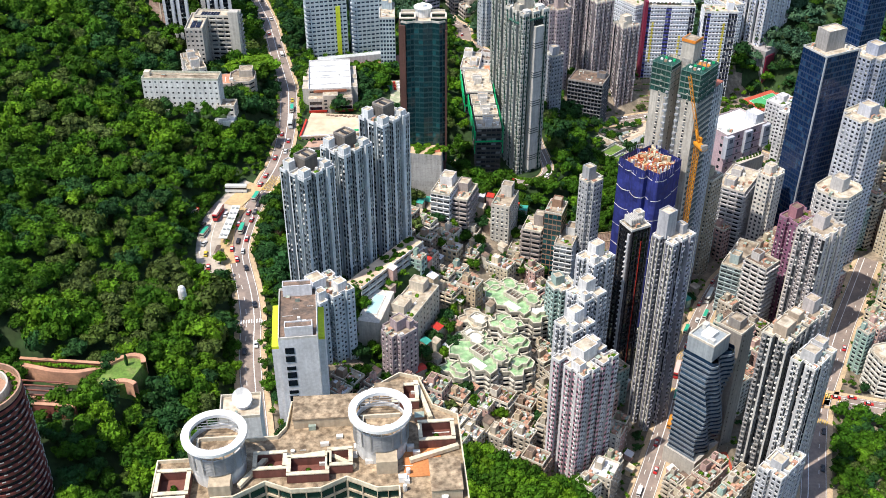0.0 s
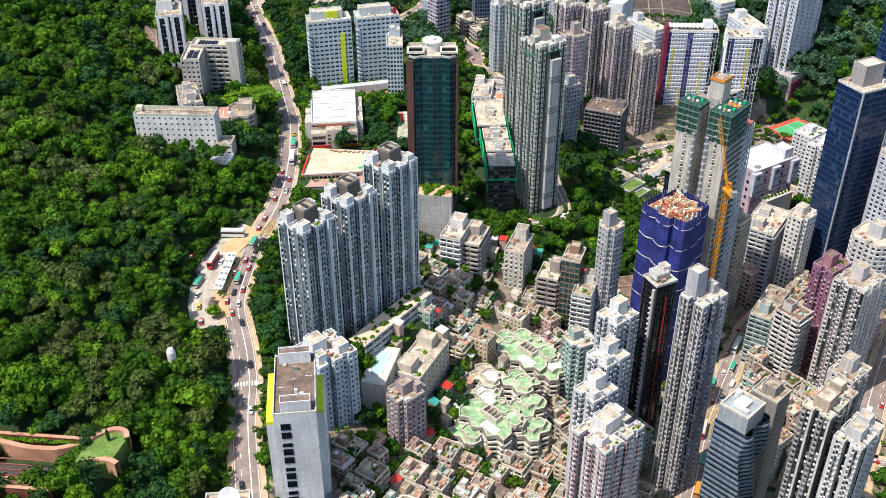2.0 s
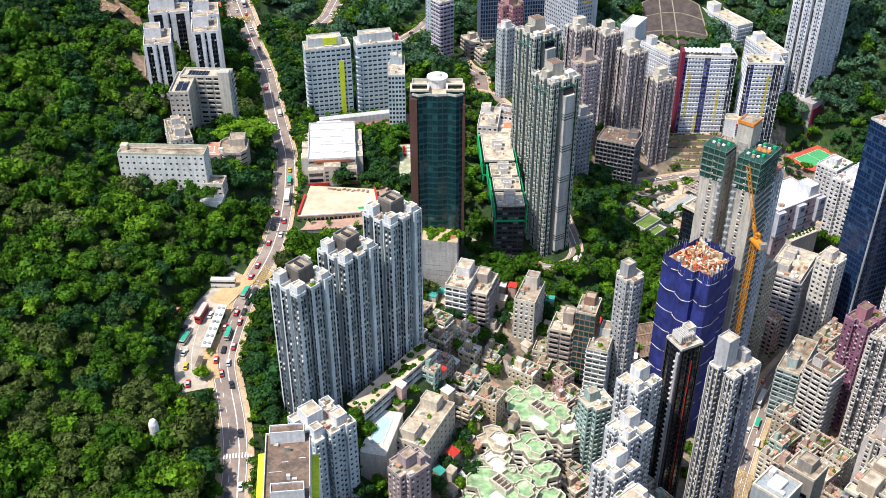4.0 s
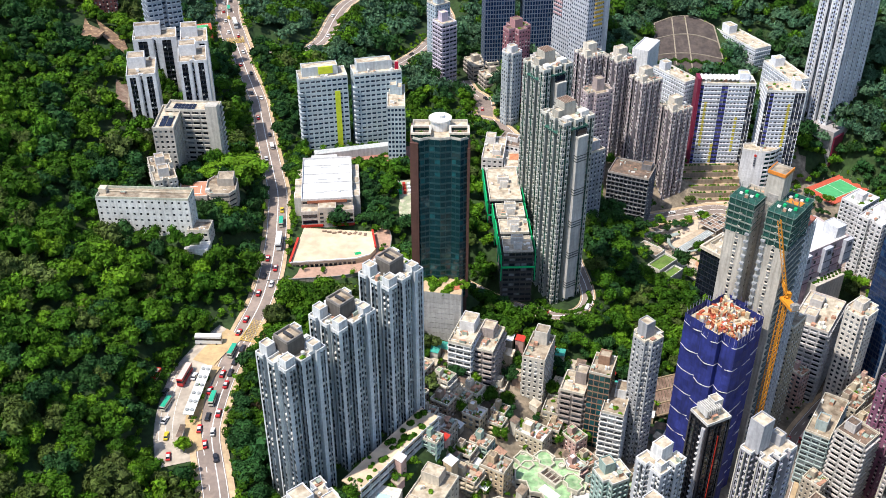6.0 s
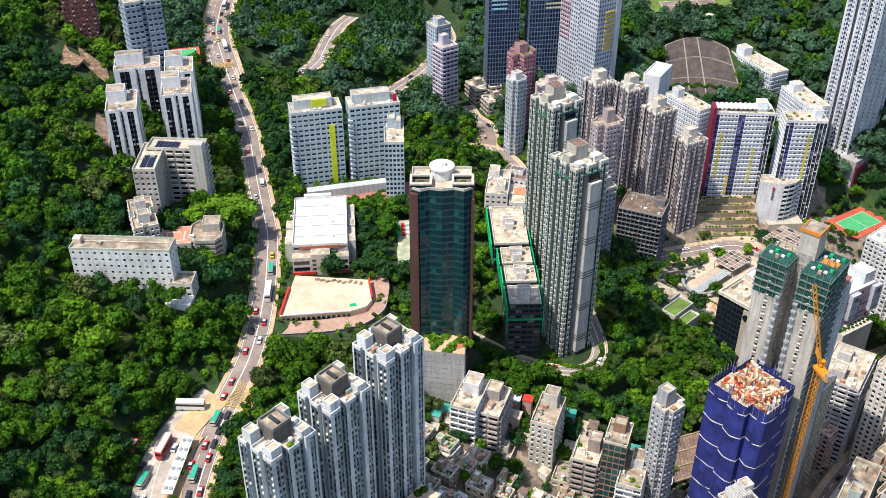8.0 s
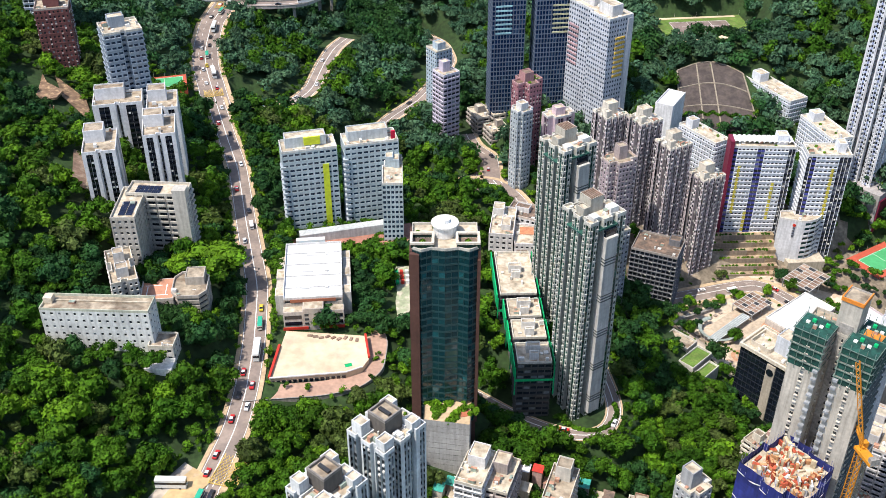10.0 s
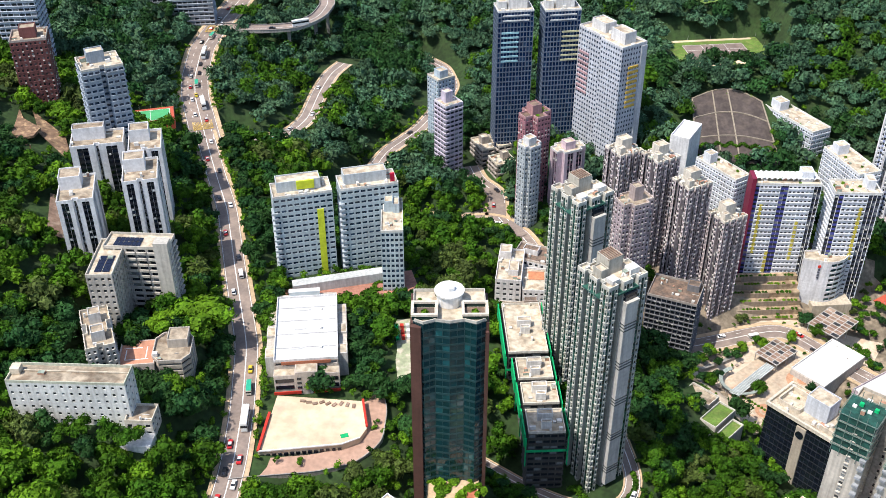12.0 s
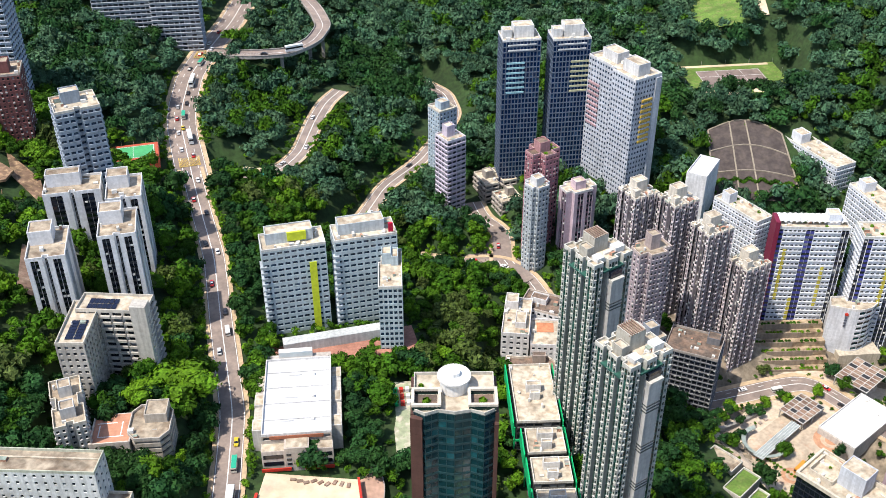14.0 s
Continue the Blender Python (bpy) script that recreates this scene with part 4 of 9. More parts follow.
part("terracotta_terrace", [box(27, -8, hh - 1.05, 9, 9, 0.14)], material("terracotta_tiles", (0.5, 0.2, 0.07), 0.8, 0.2, 1.5, 0.2), rb)

# white block with a dish aerial
db = building("telecom_block", "white rendered block with a dish aerial on top", -87, 239, 12, rect(13, 11), 72, ST_PLAIN, paint(0.8, 0.8, 0.79), roof=M_ROOF_PALE, junk=3, category="building")
dz = 72 - db.matrix_world.translation.z
part("dish_mast", [lathe(1, 1, [(2.6, dz - 1), (1.6, dz + 1.5), (0.5, dz + 2.6)], 16)], paint(0.8, 0.8, 0.79), db)
prof_ = [(0.05, 0.0), (1.3, 0.12), (2.4, 0.42), (3.3, 0.85), (3.3, 0.95), (2.4, 0.54), (1.3, 0.24), (0.05, 0.14)]
dish = part("dish", [lathe(0, 0, prof_, 32)], paint(0.84, 0.84, 0.83), db, "round white dish")
dish.matrix_local = pose(1, 0.6, dz + 2.4, 52, 0, -10)

# white slab with lime-green edges
WHITE = paint(0.74, 0.75, 0.77, 0.7, 0.12)
wb = building("white_block", "plain white slab block with lime-green roof edges", -88, 323, 12, rect(15.5, 33), 45.5, ST_PLAIN, WHITE, roof=M_ROOF_BROWN, rim=paint(0.76, 0.74, 0.68), room=((0.5, -13, 11, 4, 3.2), (0, 14, 12, 4, 3.6)), room_mat=WHITE, junk=8, category="building")
wz = 45.5 - wb.matrix_world.translation.z
LIME = material("lime_green_paint", (0.55, 0.62, 0.03), 0.7, 0.12, 0.8, 0.2)
part("lime_terrace", [box(-9.2, -1, 0, 3.0, 27, wz - 7)], WHITE, wb)
part("lime_edge", [box(-9.2, -1, wz - 7, 3.0, 27, 1.3)], LIME, wb, "lime-green terrace edge")
part("lime_terrace", [box(9.0, 2, 0, 2.6, 20, wz - 9)], WHITE, wb)
part("lime_edge", [box(9.0, 2, wz - 9, 2.6, 20, 1.3)], LIME, wb, "lime-green terrace edge")
for k in range(int((wz - 10) / 4.2)):
    part("window_recess", [box(-3.6, -16.5, 6 + k * 4.2, 3.6, 0.5, 2.9 if k % 3 else 1.6)], M_GLASS_BLACK, wb)
part("lightning_mast", [beam((2, -13, wz + 3), (2, -13, wz + 6), 0.08)], M_STEEL, wb)

# pale blue and white tower, mauve tower, beige slab
building("apartment_tower", "pale blue and white stepped apartment tower", -86, 366, 46, bayed(19, 19, 5, 5, 1.3, 4, 0.6), 27, ST_SMALL, paint(0.58, 0.67, 0.72), roof=M_ROOF_PALE, rim=paint(0.8, 0.8, 0.8), room=((-3, 3, 7, 7, 4.5), (5, -4, 5, 5, 2.6), (-6, -5, 4, 4, 3)), room_mat=paint(0.8, 0.81, 0.82), junk=14, green=0.15)
building("apartment_tower", "slim mauve-pink tiled apartment tower", -53, 369, 48, cross(16, 13, 0.18, 0.2), 4, ST_SMALL, paint(0.42, 0.34, 0.36), roof=M_ROOF, rim=paint(0.5, 0.43, 0.43), room=((0, 1, 6, 5, 4), (4, -2, 3, 4, 2.5)), junk=6)
building("apartment_block", "long cream slab block with planted roof", -50.5, 402, 70, rect(30, 14), -4, Style(3.6, 3.0, 0.3, 0.4, 0.3, 0.15), paint(0.66, 0.6, 0.5), roof=M_ROOF_PALE, rim=paint(0.72, 0.68, 0.58), room=((-9, 2, 8, 7, 3), (10, 2, 6, 8, 3.5)), junk=12, green=0.3, category="apartment block")

# ---- terraced blocks with green roofs ----
GMWALL = paint(0.62, 0.58, 0.50)
GMRIM = paint(0.62, 0.58, 0.47)
M_TERRACE = material("pale_green_terrace", (0.26, 0.44, 0.22), 0.85, 0.35, 0.5, 0.16, second=(0.44, 0.53, 0.34), share=0.56)
HUB = [(-14, -8), (-10, -12), (-6, -9.5), (-1, -12.5), (3, -9.5), (8, -12), (11, -8), (15, -8.5), (14.5, -3), (11.5, 0), (15, 4), (13, 9), (8.5, 8), (6, 12), (1, 9.5), (-4, 12.5), (-7, 9), (-12, 11), (-14.5, 7), (-11.5, 3), (-15, -1)]
ARM = [(-7.5, -5), (-4, -7.5), (-0.5, -5), (4, -7), (8, -5), (9, -1), (6.5, 1.2), (8.5, 5), (4.5, 7), (1, 4.8), (-3, 7), (-7, 5.5), (-9, 1.5), (-6.2, -1)]
STEP = [(-5, -3), (-1.5, -3), (0, -4.6), (4.6, -3.2), (4.6, 0.8), (2.4, 1.6), (2.0, 4), (-3.6, 4), (-5.2, 1.6)]


def terrace(block, poly, dx, dy, z, floor, lift=0.8, wide=0.55):
    """A roof terrace: a thick pale parapet round a painted floor."""
    out = [(x + dx, y + dy) for x, y in poly]
    ins, q, n = inset(out, wide), [], len(out)
    for i in range(n):
        j = (i + 1) % n
        q.append([(*out[i], z - 1.6), (*out[j], z - 1.6), (*out[j], z + lift), (*out[i], z + lift)])
        q.append([(*out[i], z + lift), (*out[j], z + lift), (*ins[j], z + lift), (*ins[i], z + lift)])
        q.append([(*ins[j], z - 0.2), (*ins[i], z - 0.2), (*ins[i], z + lift), (*ins[j], z + lift)])
    ter = part("roof_terrace", np.array(q, float), GMRIM, block, "cream zigzag terrace parapet")
    flat_part("terrace_floor", ins, z - 0.15, floor, ter)
    return ter


rng = np.random.default_rng(15)
for gx_, gy_, gyaw, gz_, hub in ((-16, 387, -41, -24.5, True), (-1, 436, -41, -25.5, True), (-20.5, 414, -36, -24.5, False), (-22, 402, 49, -26.5, False), (-4.5, 410, -38, -23.5, False), (-0.5, 397.5, 48, -26.5, False), (-14.5, 446.5, -40, -26.5, False), (10.5, 425, 50, -27.5, False), (-27, 379, -35, -28, False), (2, 384, 52, -28.5, False)):
    plan = HUB if hub else ARM
    g = building("terraced_block", "low cream block with pale green roof terraces", gx_, gy_, gyaw, plan, gz_, ST_BALC, GMWALL, roof=M_TERRACE, rim=GMRIM, junk=0, category="apartment block", group="terraced blocks with green roofs", grow=-1.5)
    gh = gz_ - g.matrix_world.translation.z
    terrace(g, plan, 0, 0, gh, M_TERRACE if rng.random() < 0.75 else M_ROOF_PALE)
    steps = ((-8.6, 6.0, 0.9), (9.0, 4.2, 1.4)) if hub else ((2.6, 0.4, 1.2),)
    for dx, dy, up_ in steps:
        terrace(g, STEP, dx, dy, gh + up_, M_TERRACE if rng.random() < 0.8 else M_ROOF_WHITE)
    part("planter_drum", [lathe(-1.5 + rng.uniform(-1, 1), 8.4 if hub else 3.2, [(1.5, gh - 0.2), (1.5, gh + 1.5), (1.0, gh + 1.5), (1.0, gh + 0.9), (0.01, gh + 0.9)], 8)], GMRIM, g)
    if hub:
        core = part("stair_core", [box(0, -2.7, gh - 0.2, 10, 0.9, 2.4), box(0, 2.7, gh - 0.2, 10, 0.9, 2.4), box(-4.6, 0, gh - 0.2, 0.9, 4.5, 2.4), box(4.6, 0, gh - 0.2, 0.9, 4.5, 2.4)], GMRIM, g, "cream walls round a sunken roof well")
        part("core_well", [box(0, 0, gh - 0.2, 8.2, 4.4, 0.3)], paint(0.22, 0.16, 0.13), core)
        for k in range(3):
            part("core_beam", [box(-2.3 + 2.3 * k, 0, gh + 1.4, 0.4, 4.6, 0.5)], GMRIM, core)
        part("pale_floor", [box(4.5, -6.4, gh - 0.14, 9, 4.5, 0.06)], M_ROOF_WHITE, g)
    if rng.random() < 0.5:
        part("roof_planting", [leaf_tuft(rng.uniform(-3, 3), rng.uniform(-3, 3), gh + 0.2, 0.8, rng, 24) for _ in range(3)], M_LEAF, g, kind="stuff")

# ---- the row of old blocks under the wooded bank ----
for x_, y_, w_, d_, z_, lab, wall_, st_, room_ in (
        (-42, 488, 11, 20, 11, "white apartment block with long window bands", paint(0.74, 0.73, 0.72), ST_BAND, ((0, 4, 7, 8, 4),)),
        (-32, 489, 10, 19, 7, "narrow brown and white apartment block", paint(0.45, 0.39, 0.36), ST_BALC, ((-1, 4, 6, 7, 3.5),)),
        (-27, 480, 8, 12, -14, "small cream walk-up block", paint(0.6, 0.55, 0.45), ST_FLAT, ((0, 2, 4, 4, 2.5),)),
        (-17, 477, 10, 10, -24, "low white house with roof garden", paint(0.7, 0.69, 0.66), ST_FLAT, ()),
        (-9, 489, 10.5, 19, 4, "cream apartment tower with square windows", paint(0.66, 0.62, 0.54), ST_SMALL, ((0, 5, 6, 6, 5.5),)),
        (0, 477, 10, 12, -20, "low yellowish block with a green roof", paint(0.56, 0.5, 0.38), ST_FLAT, ()),
        (8, 474, 11, 14, -3, "brown and grey apartment block", paint(0.36, 0.31, 0.28), ST_BALC, ((2, 3, 5, 6, 5),)),
        (19, 472, 9.5, 14, 10, "teal glass tower with orange-brown gables", paint(0.33, 0.2, 0.13), ST_CURTAIN, ((0, 3, 5, 5, 3),)),
        (26, 466, 10, 20, -4, "white balconied block with rooftop terrace", paint(0.72, 0.72, 0.7), ST_BAND, ((1, 5, 5, 7, 3),)),
        (36, 469, 9, 11, 31, "tall narrow grey tower with small windows", paint(0.42, 0.43, 0.44), ST_SMALL, ((-1, 1, 5, 5, 6),))):
    building("apartment_block", lab, x_, y_, -14 if z_ < 31 else 42, rect(w_, d_) if z_ < 31 else cross(11, 11, 0.2, 0.2), z_, st_, wall_, glass=M_GLASS_TEAL if "teal" in lab else None, roof=M_ROOF_PALE if z_ % 2 else M_ROOF, room=room_, junk=8, warm=0.35, green=0.12, skirt=8, category="apartment block", group="old blocks below the bank", grow=0.4)

# ---- towers on the lower streets ----
building("apartment_tower", "pink and pale blue high-rise with narrow light wells", 31, 341, 47, bayed(23, 18, 7, 5, 1.0, 5, 0.6), 16.5, Style(1.6, 2.8, 0.66, 0.5, 0.28, 0.2, ledge=0.3, ac=0.4, pattern="bywy", narrow="yw"), paint(0.72, 0.69, 0.69), tint=paint(0.7, 0.36, 0.43), roof=M_ROOF_PALE, rim=paint(0.82, 0.8, 0.78), room=((0, 1, 9, 7, 5), (-8, -3, 4, 5, 2.5), (8, 3, 4, 5, 2.5)), room_mat=paint(0.84, 0.82, 0.8), junk=14, green=0.2)
for x_, y_, z_ in ((26.5, 361, 19), (31.5, 376, 25), (36, 398, 30)):
    building("apartment_tower", "grey-white high-rise with blue-grey side wall", x_, y_, 44, slotted(14, 12, 1, 2, 3), z_, Style(1.5, 2.8, 0.7, 0.5, 0.28, 0.2, ledge=0.4, ac=0.5, pattern="bwsw", narrow="w"), paint(0.6, 0.62, 0.65), roof=M_ROOF_PALE, rim=paint(0.82, 0.82, 0.8), room=((1, 1, 6, 5, 5.5), (-4, -3, 3, 3, 2)), room_mat=paint(0.8, 0.8, 0.79), junk=8, group="row of grey-white high-rises")
building("apartment_tower", "sea-green tiled apartment tower", 22.5, 426, 30, cross(13, 14, 0.2, 0.2), -7, ST_FLAT, paint(0.36, 0.5, 0.47), roof=M_ROOF_PALE, rim=paint(0.74, 0.76, 0.72), room=((-1, 2, 5, 5, 3.5),), junk=8)
building("apartment_tower", "very tall slim grey tower with white ledges", 68, 384, 44, bayed(15, 12, 5, 3, 1.2, 3, 0.6), 53, Style(1.3, 2.8, 0.7, 0.55, 0.25, 0.25, ledge=0.45, ac=0.4, pattern="rsw", narrow="ws"), paint(0.42, 0.41, 0.46), roof=M_ROOF_PALE, rim=paint(0.74, 0.72, 0.68), room=((-2.5, 3, 6, 5.5, 11), (4.5, 0, 3, 4, 3)), room_mat=paint(0.46, 0.46, 0.48), junk=4)
dk = building("apartment_tower", "slender black-fronted tower with white side bays", 54.5, 415, 32, rect(11, 10), 38, Style(2.0, 2.9, 0.6, 0.5, 0.25, 0.2, ledge=0.5, pattern="sgs"), paint(0.05, 0.045, 0.05), glass=M_GLASS_BLACK, ledge=paint(0.6, 0.6, 0.6), roof=M_ROOF_PALE, rim=paint(0.74, 0.72, 0.66), room=((3, 2, 4, 4, 4),), room_mat=paint(0.7, 0.68, 0.64), junk=3)
dkh = 38 - dk.matrix_world.translation.z
for k in range(8):
    part("roof_fin", [box(-3.5 + k * 0.9, 1, dkh, 0.25, 6, 3.4)], paint(0.7, 0.68, 0.64), dk)
part("red_line", [box(0.6, -5.15, 4, 0.3, 0.3, dkh - 12)], M_RED, dk, "thin red line down the front")
for k in range(30):
    for s_ in (-1, 1):
        part("ac_shelf", [box(s_ * 6.3, -2.8, 6 + 2.9 * k, 0.8, 0.9, 0.5), ], paint(0.66, 0.66, 0.66), dk)
for s_ in (-1, 1):
    part("side_bay", [box(s_ * 5.3, -3.5, 0, 1.6, 1.6, dkh - 3)], paint(0.5, 0.5, 0.52), dk)

# tower under construction, wrapped in blue net
net = thing("tower_under_construction", "unfinished tower wrapped in dark blue scaffold net", "construction tower", 66, 465, -56, 46)
np_ = [(-10, -12), (2, -12), (2, -9.5), (11, -9.5), (11, 0), (13, 0), (13, 11), (3, 11), (3, 13), (-11, 13), (-11, 3), (-12.5, 3), (-12.5, -5), (-10, -5)]
mark(66, 465, 46, np_)
NH = 101.0
rng = np.random.default_rng(11)
sheets, cords = [], []
for (ax, ay), (bx, by) in zip(np_, np_[1:] + np_[:1]):
    L = math.hypot(bx - ax, by - ay)
    nn = max(1, int(L / 1.3))
    levels = np.linspace(0, NH, 26)
    ph = rng.uniform(0, 6)
    def sheet_pt(u, z):
        bulge = 0.35 * math.sin(z * 0.42 + ph) + 0.22 * math.sin(u * 9 + z * 0.9 + ph)
        ex, ey = (bx - ax) / L, (by - ay) / L
        k = bulge * math.sin(math.pi * min(1, max(0, u)))
        return (ax + (bx - ax) * u + ey * k, ay + (by - ay) * u - ex * k, z)
    for i in range(nn):
        for z0_, z1_ in zip(levels, levels[1:]):
            sheets.append([sheet_pt(i / nn, z0_), sheet_pt((i + 1) / nn, z0_), sheet_pt((i + 1) / nn, z1_), sheet_pt(i / nn, z1_)])
    for k in range(1, 9):
        z0_ = k * 11.6 + 4
        for i in range(nn):
            p, q = sheet_pt(i / nn, z0_ - 1.2 * math.sin(math.pi * i / nn)), sheet_pt((i + 1) / nn, z0_ - 1.2 * math.sin(math.pi * (i + 1) / nn))
            cords.append(beam(p, q, 0.16))
part("scaffold_net", np.array(sheets, float), M_NET, net, "dark blue net sheets, slightly billowing")
part("net_cord", cords, paint(0.6, 0.58, 0.6), net, kind="stuff")
flat_part("work_floor", inset(np_, 0.4), NH - 3.2, M_ROOF_PALE, net)
for a_, b_ in zip(np_, np_[1:] + np_[:1]):
    for k in range(max(2, int(math.dist(a_, b_) / 2))):
        u = (k + 0.5) / max(2, int(math.dist(a_, b_) / 2))
        part("scaffold_pole", [beam((a_[0] * (1 - u) + b_[0] * u, a_[1] * (1 - u) + b_[1] * u, NH - 4), (a_[0] * (1 - u) + b_[0] * u, a_[1] * (1 - u) + b_[1] * u, NH + 2.2), 0.07)], paint(0.3, 0.3, 0.45), net)
red_, pale_ = [], []
for k in range(170):
    x_, y_ = rng.uniform(-9, 11), rng.uniform(-9, 11)
    if not bool(inside([x_], [y_], inset(np_, 1.2))[0]):
        continue
    q = box(x_, y_, NH - 3.1, rng.uniform(0.4, 3.0), rng.uniform(0.3, 1.4), rng.uniform(0.3, 3.4), rng.uniform(0, 3))
    (red_ if rng.random() < 0.55 else pale_).append(q)
part("red_formwork", red_, material("red_formwork", (0.42, 0.085, 0.04), 0.8, 0.3, 1.0, 0.3, second=(0.5, 0.26, 0.12), share=0.5, block=1.0), net, "red formwork panels and rods", "stuff")
part("site_timber", pale_, material("pale_site_timber", (0.55, 0.45, 0.3), 0.8, 0.3, 1.0, 0.3, second=(0.6, 0.6, 0.6), share=0.6, block=1.0), net, "stacked timber and pipes", "stuff")

# concrete tower nearing completion with an orange tower crane
CON = paint(0.56, 0.52, 0.45, 0.85, 0.3)
CZ = 88.0
con = building("tower_under_construction", "concrete-grey tower with green netted top floors", 78.5, 484.6, -34, slotted(26, 18, 1, 5.0, 9.0, False), CZ, Style(2.4, 3.1, 0.36, 0.4, 0.3, 0.25, ledge=0.6, pattern="bwb", narrow="b"), CON, roof=M_ROOF, rim=CON, room=((0, 4, 7, 8, 13), ), room_mat=paint(0.5, 0.46, 0.4), junk=18, warm=0.5, category="construction tower")
ch = CZ - con.matrix_world.translation.z
M_DARKNET = material("dark_green_net", (0.008, 0.05, 0.04), 0.8, 0.35, 0.9, 0.2, second=(0.016, 0.085, 0.065), share=0.5)
RAIL = paint(0.16, 0.24, 0.2)
for dx, dy, w, d in ((-8.0, -4.4, 10.4, 9.4), (8.0, -4.4, 10.4, 9.4), (8.6, 5.2, 9.0, 8.0)):
    top_ = ch + 2.0 + (2.0 if dx > 0 else 0.0)
    wrap = part("green_netting", [box(dx, dy, ch - 13 + 3.1 * k, w + 0.08 * k, d + 0.08 * k, 2.5) for k in range(5)], M_DARKNET, con, "dark green netting over the top floors")
    part("work_deck", [box(dx, dy, ch + 1.8, w + 0.5, d + 0.5, 0.3)], M_DARKNET, wrap)
    for k in range(5):
        z_ = ch - 10.4 + 3.1 * k
        for q in ((dx, dy - d / 2 - 0.5, w + 1.2, 0.2), (dx, dy + d / 2 + 0.5, w + 1.2, 0.2), (dx - w / 2 - 0.5, dy, 0.2, d + 0.8), (dx + w / 2 + 0.5, dy, 0.2, d + 0.8)):
            part("net_rail", [box(q[0], q[1], z_, q[2], q[3], 0.25, bottom=True)], RAIL, wrap)
    for k in range(5):
        for sy in (-1, 1):
            part("net_pole", [box(dx - w / 2 + w * k / 4, dy + sy * (d / 2 + 0.55), ch - 14, 0.18, 0.18, 18.5)], RAIL, wrap)
    for k in range(5):
        part("site_box", [box(dx - 3 + 1.5 * k, dy + 2.0 * math.sin(2.1 * k), ch + 2.1, 1.2, 1.0, 0.7 + 0.4 * (k % 3))], (M_EQUIP, M_NETGREEN, M_EQUIP_WARM)[k % 3], wrap)
part("orange_deck", [box(8.6, 2.6, ch + 2.1, 6.0, 3.6, 0.25)], M_ORANGE, con)
part("orange_edge", [box(0, -0.2, ch + 12.6, 7.4, 0.4, 1.4), box(3.6, 4, ch + 12.6, 0.4, 8.2, 1.4), box(-3.6, 4, ch + 12.6, 0.4, 8.2, 1.4)], M_ORANGE, con)
part("concrete_shaft", [box(0, 0.6, 0, 4.9, 1.6, ch + 4)], M_CONCRETE, con, "bare grey concrete shaft")
for k in range(38):
    for dx in (-3.4, 3.4):
        part("wall_balcony", [box(dx, -9.5, 4 + k * 3.5, 1.8, 1.6, 0.9)], paint(0.34, 0.36, 0.38), con)
side = part("side_wing", [box(6, 14.5, 0, 13, 11, ch - 12)], paint(0.2, 0.23, 0.27), con, "blue-grey side wing with white floor frames")
part("wing_roof", [box(6, 14.5, ch - 12, 13.4, 11.4, 0.5)], material("rusty_deck", (0.36, 0.13, 0.09), 0.85, 0.25, 0.8, 0.2), side)
for k in range(int((ch - 14) / 3.1)):
    part("floor_frame", [box(12.8, 14.5, 2 + 3.1 * k, 0.7, 11.4, 0.5), box(6, 20.2, 2 + 3.1 * k, 13.4, 0.7, 0.5)], paint(0.66, 0.69, 0.72), side)
for dy in (9.4, 12.2, 15.0, 17.6, 19.9):
    part("upright_frame", [box(13.1, dy, 0, 0.5, 0.45, ch - 12)], paint(0.66, 0.69, 0.72), side)
for k in range(40):
    part("scaffold_ledge", [box(13.4, 0.5, 3 + 3.3 * k, 0.8, 16, 0.9)], paint(0.12, 0.15, 0.15), con)

crane = thing("tower_crane", "orange lattice tower crane beside the unfinished tower", "crane", 87, 466, -38, 20)
for k in range(-8, 36):
    z_ = k * 2.6
    q = [beam((-1, -1, z_), (1, -1, z_ + 2.6), 0.1), beam((1, -1, z_), (1, 1, z_ + 2.6), 0.1), beam((1, 1, z_), (-1, 1, z_ + 2.6), 0.1), beam((-1, 1, z_), (-1, -1, z_ + 2.6), 0.1)]
    q += [beam((sx, sy, z_), (sx, sy, z_ + 2.6), 0.14) for sx in (-1, 1) for sy in (-1, 1)]
    for i, b_ in enumerate(q):
        part("mast_brace" if i < 4 else "mast_post", [b_], M_CRANE, crane)
jib_a, jib_b = Vector((0, 0, 94)), Vector((-7, 5, 128))
part("slewing_deck", [box(0, -3, 92, 3.4, 9, 1.2), box(1.4, 0.5, 93.2, 1.6, 2, 2.2)], M_CRANE, crane)
part("counterweight", [box(0, -6.8, 92.4, 3, 1.8, 2.6)], M_CONCRETE, crane)
for k in range(16):
    p, q = jib_a.lerp(jib_b, k / 16), jib_a.lerp(jib_b, (k + 1) / 16)
    s_ = Vector((0.8, 0, 0))
    u_ = Vector((0, -0.5, 0.9))
    for b_ in [beam(p - s_, q - s_, 0.1), beam(p + s_, q + s_, 0.1), beam(p + u_, q + u_, 0.1), beam(p - s_, q + s_, 0.07), beam(p + s_, q + u_, 0.07), beam(p + u_, q - s_, 0.07)]:
        part("jib_strut", [b_], M_CRANE, crane)
part("boom", [beam((0, -1, 94), (2, 12, 99), 0.35), beam((0, -1, 96), (2, 12, 100), 0.25)], M_CRANE, crane)

